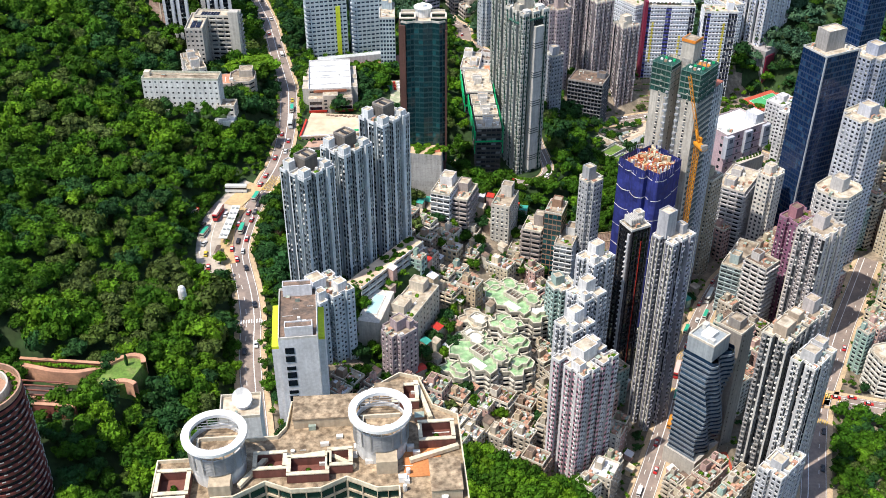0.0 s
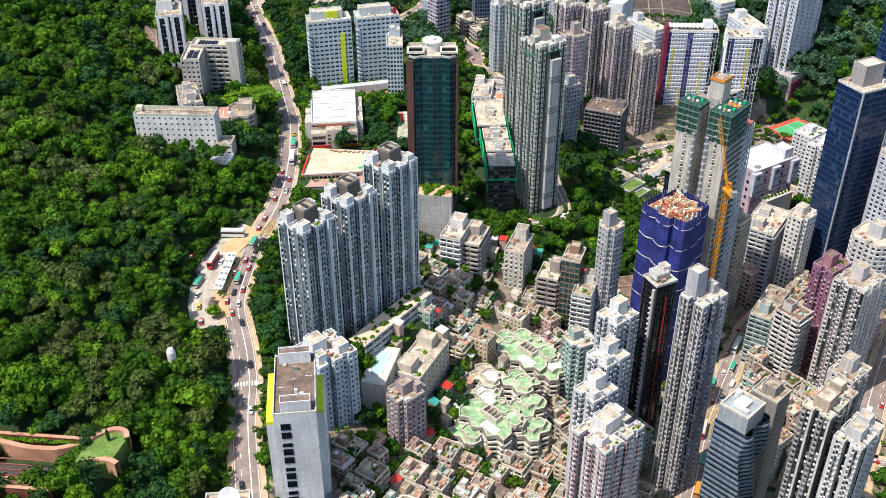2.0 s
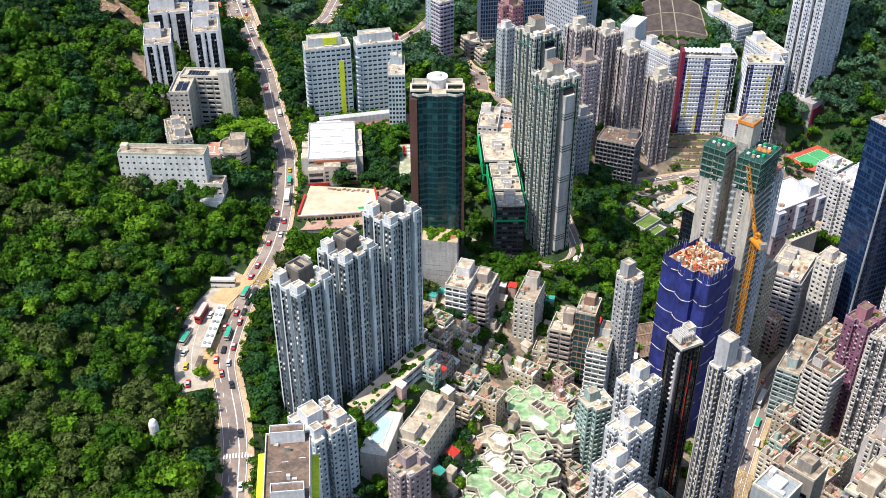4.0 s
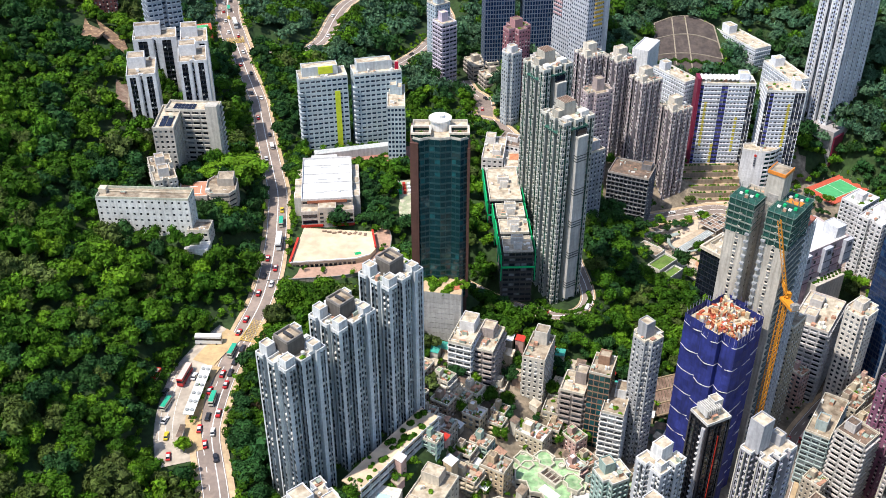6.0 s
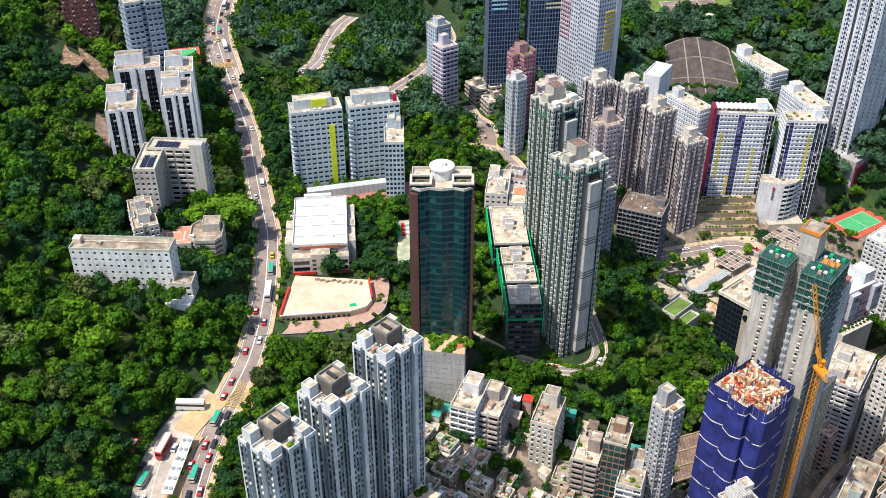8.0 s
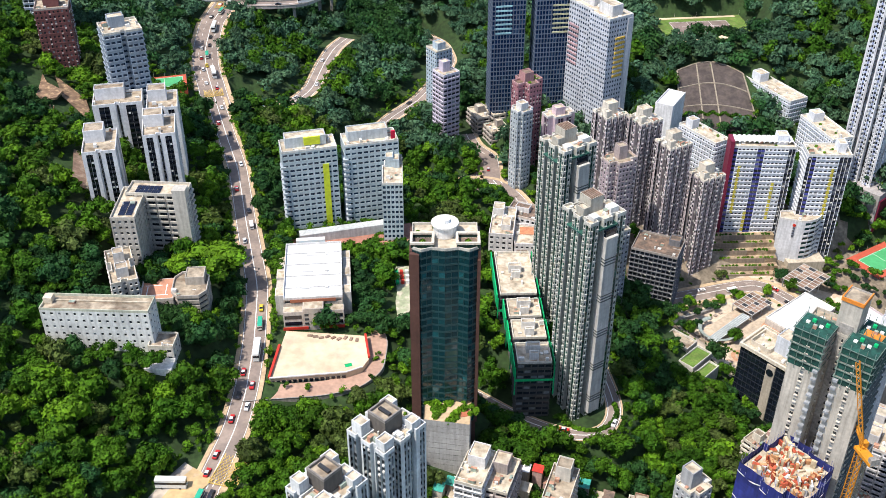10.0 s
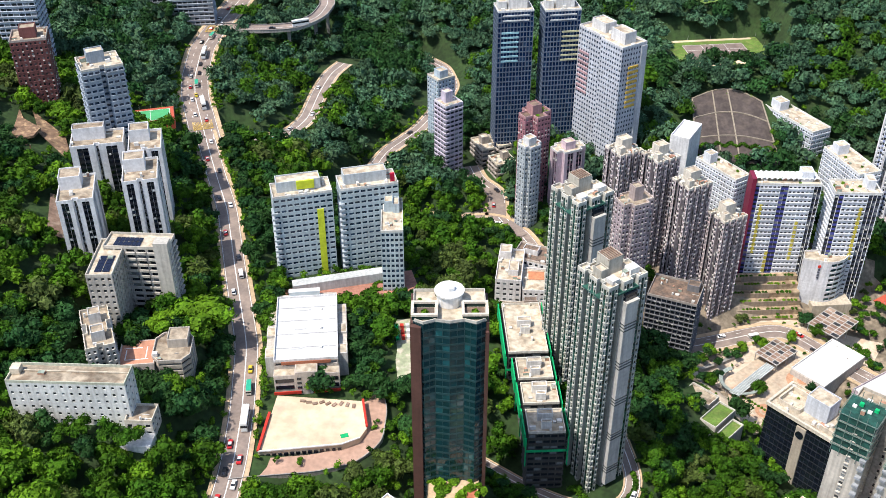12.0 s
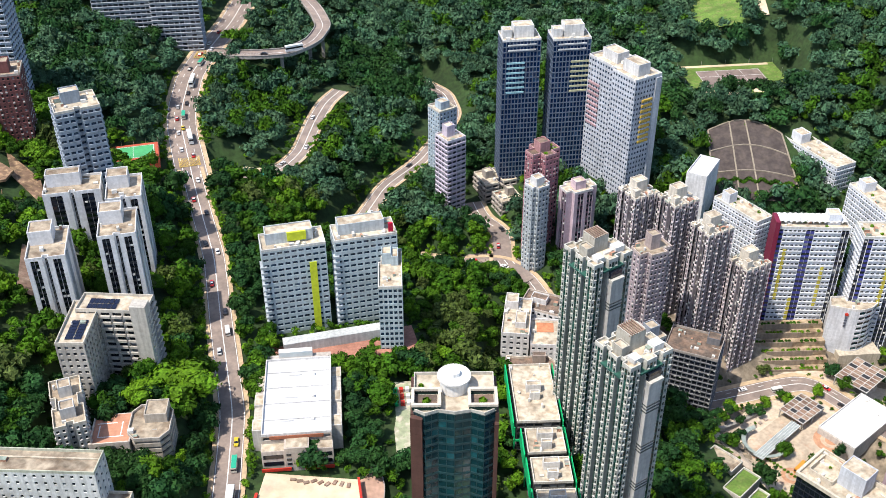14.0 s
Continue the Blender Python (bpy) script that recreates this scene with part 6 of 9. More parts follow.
ramp = part("access_ramp", [ribbon(rampline, 6.0, -3.6, 0.3)], material("pink_ramp", (0.42, 0.27, 0.2), 0.9, 0.15, 0.6, 0.15))
tagged(ramp, "pink-paved access ramp curling round the schoolyard", "ramp", kind="structure")
w0, w1 = ribbon(rampline, -3.6, -3.6, -5.0), ribbon(rampline, -3.6, -3.6, 1.1)
part("ramp_wall", [np.stack([w0[:, 0], w0[:, 1], w1[:, 1], w1[:, 0]], 1), ribbon(rampline, -3.4, -3.8, 1.1)], M_CONCRETE, ramp)
for px_, py_ in ((-128, 511), (-108, 514), (-92, 521), (-85, 533), (-86, 550)):
    mark(px_, py_, 0, rect(8, 8), 1)
pool3 = thing("swimming_pool", "long rooftop pool with blue water", "pool", -130, 611, 22, 12)
part("pool_deck", [box(0, 0, -9, 27, 12, 9.2)], paint(0.6, 0.55, 0.5), pool3)
part("pool_basin", [box(-1, 0.5, 0.2, 16, 3.6, 0.12)], M_WATER, pool3)
part("pool_canopy", [box(-1, 5, 0.2, 14, 2.6, 3.0)], M_ROOF_WHITE, pool3)
mark(-130, 611, 12, rect(27, 12), 0)

# ---- grey hotel pair and its slim neighbour ----
HT = paint(0.44, 0.53, 0.57, 0.6, 0.15)
for x_, y_, lab, mat_ in ((-137, 645, "grey-blue slab tower with a lime-yellow stripe", LIME), (-108, 655, "grey-blue slab tower with a crimson fin", material("crimson_fin", (0.5, 0.01, 0.045), 0.5, 0.1, 0.8, 0.2))):
    hb = building("slab_tower", lab, x_, y_, 20, rect(27, 13), 62, Style(3.0, 2.9, 0.72, 0.42, 0.3, 0.25), HT, glass=M_GLASS_BLUE, roof=M_ROOF_PALE, rim=paint(0.76, 0.75, 0.7), room=((-1, 2, 20, 7, 3.6),), room_mat=paint(0.55, 0.6, 0.62), junk=8, warm=0.05, group="grey-blue slab towers")
    bh = 62 - hb.matrix_world.translation.z
    lime = mat_ is LIME
    part("colour_stripe", [box(7.5 if lime else 10.8, -6.7, 4, 3.0 if lime else 0.6, 0.5, bh * 0.75 if lime else 5)], mat_, hb)
    part("colour_panel", [box(2 if lime else 11, -2 if lime else -5, bh, 8 if lime else 2, 1.0, 4.2)], mat_, hb)
    for k in range(int((bh - 8) / 2.9)):
        part("balcony", [box(-13.2, -4.5, 3 + 2.9 * k, 2.6, 5.5, 1.0)], paint(0.46, 0.52, 0.56), hb)
building("apartment_tower", "slim pale blue stepped tower with roof terraces", -95, 643, 8, [(-5, -14), (5, -14), (5, 14), (-4, 14), (-4, 4), (-5, 4)], 51, Style(2.2, 2.9, 0.66, 0.55, 0.25, 0.2), paint(0.47, 0.56, 0.6), glass=M_GLASS_BLUE, roof=M_ROOF_PALE, rim=paint(0.74, 0.72, 0.66), room=((-1.5, 8, 4, 9, 4), (2, 6, 3, 7, 3)), junk=6, warm=0.1)
fore = thing("forecourt", "red-paved hotel forecourt with round planting bed", "forecourt", -114, 630, 17.5, 20, kind="structure")
part("forecourt_paving", [box(0, -2, -6, 62, 16, 6.2)], material("red_paving", (0.36, 0.17, 0.12), 0.9, 0.2, 0.8, 0.2), fore)
part("planting_bed", [leaf_tuft(14 + 3 * math.cos(a), -3 + 3 * math.sin(a), 0.3, 1.1, rng, 30) for a in np.linspace(0, 6, 12)], M_LEAF_LIME, fore, kind="stuff")
part("entrance_canopy", [box(0, 3, 0, 52, 5, 5.0)], paint(0.55, 0.58, 0.58), fore)
mark(-112, 632, 20, rect(62, 18), 0)

# ---- old hospital wing and the buildings beyond it on the hillside ----
hos = building("hospital_wing", "long white hospital wing with rows of small windows", -193.5, 514.5, 3, rect(43, 10), 58.5, Style(3.0, 3.2, 0.36, 0.36, 0.36, 0.25), paint(0.76, 0.77, 0.74, 0.8, 0.22), roof=M_ROOF, rim=paint(0.56, 0.58, 0.46), junk=1, category="hospital", skirt=6)
part("roof_ridge", [box(0, 1.5, 58.5 - hos.matrix_world.translation.z - 1.0, 42, 0.5, 0.5), box(-19.5, 1.0, 58.5 - hos.matrix_world.translation.z - 1.0, 3.4, 3.4, 2.6)], M_ROOF_PALE, hos)
an = building("annex", "small tile-roofed annex with white terrace", -168.7, 512.5, 3, rect(10, 9), 43.5, ST_GRID, paint(0.7, 0.66, 0.6), roof=M_ROOF, junk=4, category="building", skirt=6)
part("terrace", [box(0, -8, -2, 11, 7, 43.5 - an.matrix_world.translation.z - 4)], paint(0.74, 0.72, 0.68), an)
C2 = paint(0.5, 0.47, 0.42)
SOLAR = material("solar_cells", (0.01, 0.014, 0.035), 0.25, 0.1, 2.0, 0.5)
for x_, y_, w_, yaw_, z_, st_, lab in ((-202.3, 577.5, 26, 97, 65.5, Style(2.6, 3.0, 0.5, 0.45, 0.3, 0.5), "grey concrete block with solar panels on roof"), (-192.6, 589, 27, 2, 66.5, ST_BALC, "grey concrete block with balcony rows and solar panels")):
    b2 = building("institution_block", lab, x_, y_, yaw_, rect(w_, 10.5), z_, st_, C2, roof=M_ROOF_PALE, rim=paint(0.6, 0.56, 0.48), junk=3, category="building")
    b2h = z_ - b2.matrix_world.translation.z
    for k in range(12):
        part("solar_panel", [box(-9 + (k % 6) * 1.9, -2 + (k // 6) * 3.2, b2h - 0.9, 1.7, 2.8, 0.12)], SOLAR, b2)
part("stair_shaft", [box(11, -4, 0, 6, 5, b2h + 2.5)], paint(0.56, 0.53, 0.47), b2)
building("institution_block", "white stepped block with brown-tiled roof boxes", -198, 549, 117, bayed(26, 11, 3, 3, 1.6, 0, 0.6), 52, ST_SMALL, paint(0.66, 0.64, 0.6), roof=M_ROOF, room=((-6, 0, 5, 5, 3), (6, 0, 5, 4.5, 3)), junk=2, category="building")
hexb = building("chapel_block", "octagonal concrete block with sunken roof court", -170, 552, 10, octagon(15, 18, 0.2), 42, Style(30, 3.0, 0.97, 0.4, 0.4, 0.6), paint(0.52, 0.47, 0.4), roof=M_ROOF, rim=paint(0.62, 0.57, 0.5), room=((2, 4, 8, 8, 2.4),), junk=3, category="building")
hc = thing("roof_court", "red-tiled roof terrace with white line maze", "terrace", -183, 548, 40.5, 12)
part("court_body", [box(0, 0, -24, 14, 16, 24)], paint(0.62, 0.56, 0.5), hc)
part("court_tiles", [box(0, 0, 0, 13, 15, 0.08)], material("salmon_tiles", (0.5, 0.24, 0.15), 0.85, 0.15, 0.8, 0.2), hc)
part("court_lines", [box(-2, 3, 0.08, 7, 0.4, 0.05), box(3.4, 0, 0.08, 0.4, 7, 0.05), box(0, -4, 0.08, 9, 0.4, 0.05), box(-4.5, -1, 0.08, 0.4, 6, 0.05)], M_LINE, hc)
part("court_rim", [box(0, -7.8, 0, 14, 0.4, 0.9), box(-6.8, 0, 0, 0.4, 15, 0.9)], paint(0.7, 0.62, 0.54), hc)
mark(-183, 548, 12, rect(14, 16), 0)

BW = paint(0.78, 0.78, 0.79, 0.7, 0.1)
ST_BW = Style(2.5, 2.85, 0.6, 0.6, 0.2, 0.3, pattern="bssb", ac=0.12)
for x_, y_, w_, d_, z_ in ((-227, 612.6, 15, 22, 76), (-236, 659.5, 24, 15, 75), (-203, 626, 15, 20, 78.5), (-213, 659.5, 15, 20, 75)):
    tb = building("apartment_tower", "white slab tower with tall black window strips", x_, y_, 18, slotted(w_, d_, 1, 2.0, 1.5, False), z_, ST_BW, BW, glass=M_GLASS_BLACK, roof=M_ROOF, rim=paint(0.8, 0.8, 0.8), room=((-w_ * 0.15, d_ * 0.2, w_ * 0.6, d_ * 0.4, 4.5),), room_mat=BW, junk=3, warm=0.1, group="white towers with black strips")
building("apartment_tower", "blue-grey tower with stacked bay windows and roof terrace", -236, 677, 32, slotted(19, 17, 1, 2.5, 2.0), 106, Style(2.4, 2.95, 0.7, 0.5, 0.25, 0.25, ledge=0.5, rail=0.7), paint(0.34, 0.40, 0.47), glass=M_GLASS_BLUE, roof=M_ROOF_PALE, rim=paint(0.7, 0.66, 0.58), room=((-1, 3, 8, 6, 4),), junk=6, warm=0.3)

# ---- the far cluster ----
building("apartment_tower", "pale blue slim tower with white fins", -90, 822, 40, rect(12, 12), 39.5, ST_SMALL, paint(0.46, 0.56, 0.64), roof=M_ROOF_PALE, room=((0, 0, 6, 6, 3),), junk=4)
building("apartment_tower", "lilac-white tower with horizontal balcony bands", -82.2, 788, 40, rect(12, 12), 39, ST_BAND, paint(0.62, 0.56, 0.66), roof=M_ROOF_PALE, rim=paint(0.76, 0.72, 0.76), room=((0, 2, 5, 5, 5),), junk=5)
building("apartment_block", "grey-brown low block with flat stepped roofs", -58, 812, 28, slotted(20, 17, 1, 3, 5, False), 1, ST_BALC, paint(0.4, 0.36, 0.32), roof=M_ROOF_PALE, room=((-4, 2, 5, 5, 3),), junk=6, category="apartment block", skirt=10)
building("apartment_block", "grey-brown low block with flat stepped roofs", -50, 794, 28, rect(13, 13), -1, ST_BALC, paint(0.4, 0.36, 0.32), roof=M_ROOF_PALE, room=((2, 2, 4, 4, 3),), junk=6, category="apartment block", skirt=10)
building("apartment_tower", "dusty pink tower with planted roof corners", -32, 756, 36, cross(17, 15, 0.3, 0.28), 50, ST_SMALL, paint(0.42, 0.19, 0.22), roof=M_ROOF_BROWN, rim=paint(0.5, 0.3, 0.3), room=((0, 1, 6, 6, 4),), room_mat=paint(0.48, 0.26, 0.26), junk=6, green=0.4, skirt=12)
building("apartment_tower", "slim pale grey tower with white roof drum", -34, 739, 40, cross(11, 11, 0.2, 0.2), 40, ST_SMALL, paint(0.45, 0.5, 0.53), roof=M_ROOF_PALE, rim=paint(0.8, 0.8, 0.8), room=((0, 0, 5, 5, 3),), room_mat=paint(0.82, 0.82, 0.82), junk=3, skirt=12)
building("apartment_tower", "pinkish-white and plum tower with dark window bays", -13, 748, 30, cross(18, 12, 0.2, 0.2), 34, Style(1.8, 2.8, 0.6, 0.5, 0.28, 0.2, ac=0.2, pattern="bss", narrow="b"), paint(0.66, 0.52, 0.58), accent=paint(0.16, 0.08, 0.13), roof=M_ROOF_PALE, rim=paint(0.76, 0.74, 0.72), room=((0, 0, 6, 5, 3),), junk=5, skirt=12)
CT = paint(0.6, 0.52, 0.53)
ST_CT = Style(1.5, 2.8, 0.74, 0.6, 0.22, 0.35, ledge=0.3, ac=0.35, skip=1.5, pattern="rwsw", narrow="sw", cut=4.0)
for x_, y_, z_, w_ in ((14.7, 722, 48.5, 14.5), (32.9, 717, 48.5, 14.5), (48.4, 705, 41, 15), (68, 703, 24, 15)):
    building("apartment_tower", "brownish-grey high-rise with cream ribs and roof", x_, y_, 34, bayed(w_, 13.5, 7, 5, 1.0, 3.6, 0.6), z_, ST_CT, CT, roof=M_ROOF_PALE, rim=paint(0.78, 0.72, 0.62), room=((0, 1, 6.5, 5.5, 5), (-4.8, -3.4, 3.2, 3.2, 2.5), (4.8, 3.6, 3.2, 3.2, 2.5)), room_mat=paint(0.74, 0.68, 0.58), junk=18, warm=0.2, group="brownish-grey high-rises", skirt=14, rib=paint(0.86, 0.8, 0.74))
building("apartment_tower", "mauve-grey older tower with a red-tiled roof house", 18.5, 683, 30, cross(17, 13, 0.25, 0.2), 42, ST_SMALL, paint(0.47, 0.39, 0.41), roof=M_ROOF, rim=paint(0.6, 0.5, 0.45), room=((1, 1, 5, 5, 6),), room_mat=paint(0.44, 0.36, 0.34), junk=5, warm=0.5, skirt=14)
building("apartment_block", "dark grey weathered block with brown roof", 43.5, 676, -18, rect(25, 19), -6, Style(2.4, 2.9, 0.86, 0.66, 0.2, 0.3, ledge=0.4, ac=0.2), paint(0.2, 0.2, 0.21), glass=M_GLASS_BLACK, roof=M_ROOF_BROWN, rim=paint(0.4, 0.36, 0.32), room=((8, 5, 6, 6, 2),), junk=9, category="apartment block", skirt=14)
building("apartment_block", "slim grey-blue block beside a grey tower", 16.5, 639, 35, rect(9.5, 10), 27, ST_SMALL, paint(0.36, 0.38, 0.42), roof=M_ROOF, room=((0, 0, 5, 5, 4),), junk=3, category="apartment block", skirt=14)

# white, blue and yellow public housing slab, with its wings
YB = paint(0.8, 0.83, 0.88, 0.7, 0.1)
BLUEP, YELP = paint(0.07, 0.08, 0.36), paint(0.62, 0.53, 0.07)
ST_YB = Style(2.1, 2.8, 0.6, 0.4, 0.34, 0.3, ledge=0.5, rail=0.5, ac=0.25)


def housing(x, y, yaw, w, d, z, front, cols, label):
    """A slab whose front follows a pattern of columns, with yellow bars of part height on it."""
    st = Style(2.1, 2.8, 0.66, 0.4, 0.34, 0.3, ledge=0.5, rail=0.5, ac=0.25, pattern=front)
    hb = building("housing_block", label, x, y, yaw, rect(w, d), z, ST_YB, YB, roof=M_ROOF_PALE, rim=paint(0.8, 0.79, 0.74), room=((w * 0.3, 1, w * 0.18, d * 0.5, 4),), room_mat=YB, junk=10, warm=0.15, green=0.2, category="housing block", skirt=14, styles={0: st}, tint=BLUEP, accent=paint(0.06, 0.07, 0.12))
    h = z - hb.matrix_world.translation.z
    for u, w_, a, b, m_ in cols:
        n = int(h * (b - a) / 2.8)
        for k in range(n):
            part("colour_panel", [box(u * w, -d / 2 - 0.05, h * a + 2.8 * k, w_, 0.8, 2.74)], m_, hb)
    return hb


yb1 = housing(101.5, 732, 3, 34, 13, 29.5, "ywwwwwyywwwwwwss", ((-0.37, 1.5, 0.45, 0.85, YELP), (-0.14, 1.5, 0.12, 0.5, YELP), (0.23, 1.5, 0.4, 0.74, YELP)), "white housing slab with blue and yellow strips")
yh = 29.5 - yb1.matrix_world.translation.z
part("maroon_fin", [box(-18.4, -3, 0, 2.2, 9, yh + 3)], M_MAROON, yb1, "maroon end wall")
for k in range(12):
    part("arched_canopy", [lathe(0, 0, [(1.38, 0), (1.38, 8)], 8, 0, math.pi)], M_ROOF_WHITE, yb1).matrix_local = pose(-15.2 + k * 2.75, 5, yh - 0.2, 90, 0, 0)
housing(137, 731, 3, 24, 14, 27, "sywwwwwsss", ((0.12, 1.6, 0.5, 0.92, YELP),), "white housing slab with dark side galleries")
housing(72, 752, 128, 30, 11, 24, "wwwyww", (), "blue and white angled housing wing with roof garden")
housing(125, 825, 122, 44, 14, 21, "wwwyw", ((0.25, 1.6, 0.4, 0.85, YELP), (-0.1, 1.6, 0.2, 0.7, YELP)), "white housing slab with a yellow stripe")
housing(148, 778, 112, 34, 14, 18, "wwyw", ((0.2, 1.6, 0.4, 0.85, YELP),), "white housing wing with cream roof")
building("white_hall", "plain white block with sloping white roof", 54.5, 782, 65, rect(22, 11), 30, ST_PLAIN, paint(0.82, 0.82, 0.82), roof=M_ROOF_WHITE, rim=paint(0.84, 0.84, 0.84), junk=0, category="building", skirt=10)
rt = building("apartment_tower", "very tall white tower with a maroon flank", 181, 786, 48, bayed(36, 22, 9, 5, 1.6, 5, 0.6), 112, Style(1.7, 2.95, 0.7, 0.5, 0.28, 0.25, ledge=0.4, ac=0.2, pattern="rwyw", narrow="sw"), paint(0.8, 0.82, 0.86), tint=paint(0.36, 0.42, 0.62), rib=paint(0.8, 0.8, 0.82), roof=M_ROOF_PALE, room=((0, 0, 12, 8, 5),), junk=4, z0=-36)
part("maroon_flank", [box(18.4, 0, 8, 0.8, 22.4, 134)], M_MAROON, rt)
part("tower_podium", [box(0, -4, -14, 46, 34, 34)], paint(0.42, 0.39, 0.38), rt)
part("maroon_podium", [box(-16, -21.3, -6, 12, 1, 22)], M_MAROON, rt)

# glass pair and the grey hotel on the hill
for x_, y_, bars in ((-47.3, 818, paint(0.35, 0.62, 0.72)), (-20.3, 822, paint(0.55, 0.55, 0.36))):
    gb = building("office_tower", "dark blue glass slab tower with pale bar lights", x_, y_, 14, rect(21, 14), 85.8, Style(1.9, 3.1, 0.74, 0.82, 0.1, 0.35), paint(0.13, 0.17, 0.24, 0.5, 0.08), glass=M_GLASS_NAVY, roof=M_ROOF_PALE, rim=paint(0.76, 0.76, 0.76), room=((2, 2, 11, 8, 5), (-7, 1, 5, 6, 3)), room_mat=paint(0.74, 0.74, 0.73), junk=4, warm=0.0, category="office tower", group="dark glass slab towers", skirt=14)
    gh = 85.8 - gb.matrix_world.translation.z
    for k in range(7):
        part("pale_bar", [box(-3.2 if x_ < -30 else 4.8, -7.2, gh - 14 - k * 2.9, 10, 0.5, 1.0)], bars, gb)
    part("top_frame", [box(0, -7.2, gh - 6.5, 15.5, 0.5, 0.7), box(0, -7.2, gh - 3.5, 15.5, 0.5, 0.7)], paint(0.6, 0.62, 0.64), gb)
    part("lobby", [box(0, -2, -2, 27, 19, 7.5)], paint(0.2, 0.22, 0.25, 0.4), gb)
gh3 = building("hotel_tower", "grey folded hotel slab with golden window bays", 10.4, 806, -52, [(-20, -9), (2, -9), (2, -11), (20, -11), (20, 7), (-2, 7), (-2, 9), (-20, 9)], 77, Style(2.1, 3.0, 0.55, 0.5, 0.28, 0.3), paint(0.56, 0.59, 0.65), glass=M_GLASS_BLUE, roof=M_ROOF_PALE, rim=paint(0.76, 0.76, 0.76), room=((10, -2, 12, 8, 5), (-9, 0, 12, 8, 4)), room_mat=paint(0.7, 0.7, 0.7), junk=6, warm=0.0, category="hotel", skirt=14)
gh_ = 77 - gh3.matrix_world.translation.z
for k in range(9):
    part("golden_bay", [box(20.2, -2, gh_ - 14 - k * 3.0, 1.0, 7, 1.3)], material("golden_panel", (0.55, 0.36, 0.06), 0.5, 0.1, 0.8, 0.2) if k == 0 else bpy.data.materials["golden_panel"], gh3)
    part("rose_bay", [box(-14, -9.2, gh_ - 16 - k * 3.0, 9, 0.9, 1.2)], paint(0.5, 0.34, 0.36), gh3)
part("blank_shaft", [box(20.1, 5, 0, 0.8, 4, gh_ - 2)], paint(0.66, 0.67, 0.7), gh3)

# red-brown, blue-grey and white blocks at the far left, and the slatted garage building
building("apartment_tower", "red-brown brick tower with small windows", -294, 726, 20, rect(18, 16), 97, ST_SMALL, paint(0.2, 0.075, 0.07), roof=M_ROOF, rim=paint(0.45, 0.38, 0.34), room=((0, 0, 8, 7, 4),), junk=6, warm=0.4)
building("apartment_tower", "white and blue-grey hillside tower", -318, 768, 10, rect(22, 18), 125, ST_BAND, paint(0.55, 0.6, 0.68), roof=M_ROOF_PALE, junk=4)
building("apartment_block", "long pale terraced slab with open lower decks", -268, 900, 12, rect(30, 16), 84, ST_BAND, paint(0.5, 0.53, 0.58), roof=M_ROOF_PALE, junk=6, category="apartment block", skirt=8)
building("apartment_block", "long pale terraced slab with open lower decks", -302, 898, 14, rect(36, 16), 92, ST_BAND, paint(0.5, 0.53, 0.58), roof=M_ROOF_PALE, junk=6, category="apartment block", skirt=8)
cyl = thing("round_tower", "round dark glass tower with brick-red top rings", "tower", -178, 243, 0, 0)
mark(-178, 243, 0, rect(28, 28))
part("glass_drum", [lathe(0, 0, [(13, -10), (13, 66)], 40)], M_GLASS_BLACK, cyl)
for k in range(23):
    part("floor_ring", [lathe(0, 0, [(13.1, 2.9 * k), (13.6, 2.9 * k + 0.1), (13.6, 2.9 * k + 1.15), (13.1, 2.9 * k + 1.25)], 40)], paint(0.24, 0.06, 0.045), cyl, "brick-red floor ring")
part("drum_roof", [lathe(0, 0, [(13.4, 66), (13.4, 68), (12.8, 68), (12.8, 65.4), (0.01, 65.4)], 40)], paint(0.5, 0.3, 0.2), cyl)
part("terrace_wall", [lathe(0, 0, [(9.4, 65.4), (9.4, 68.6), (8.8, 68.6), (8.8, 65.6)], 40, radians(-120), radians(120))], paint(0.62, 0.58, 0.5), cyl)
part("terrace_planting", [leaf_tuft(11 * math.cos(a), 11 * math.sin(a), 65.6, 1.0, rng, 26) for a in np.linspace(-1.2, 1.6, 12)], M_LEAF_LIME, cyl, kind="stuff")
part("roof_room", [lathe(-2, -1, [(5.5, 65.4), (5.5, 70.0), (0.01, 70.2)], 24)], paint(0.34, 0.12, 0.08), cyl)
SILL = paint(0.62, 0.6, 0.56)
part("window_sill", [box(13.75 * math.cos(a + 0.1 * (k % 2)), 13.75 * math.sin(a + 0.1 * (k % 2)), 2.9 * k + 1.3, 0.25, 1.3, 0.3, a + 0.1 * (k % 2)) for k in range(22) for a in np.linspace(0, 6.2, 26)], SILL, cyl, kind="stuff")

# ---- mall, hospital forecourt and green-roofed pavilions on the valley floor ----
ML = paint(0.5, 0.44, 0.35)
ml = building("mall_block", "cream-trimmed dark glass block with roof plant", 95.9, 594.5, -43.6, rect(33, 20), -9, Style(2.2, 3.4, 0.93, 0.86, 0.07, 0.1), paint(0.03, 0.035, 0.045, 0.4), glass=M_GLASS_BLACK, roof=M_ROOF_PALE, rim=paint(0.74, 0.67, 0.54), room=((2, 2, 11, 9, 8),), room_mat=paint(0.62, 0.66, 0.72), junk=26, warm=0.05, green=0.1, category="office block", skirt=8)
mh = -9 - ml.matrix_world.translation.z
part("stone_front", [box(1, -10.2, 0, 4.5, 0.8, mh - 3)], ML, ml, "cream stone entrance panel")
part("stone_base", [box(0, -10.4, 0, 33.6, 1.2, 9)], ML, ml)
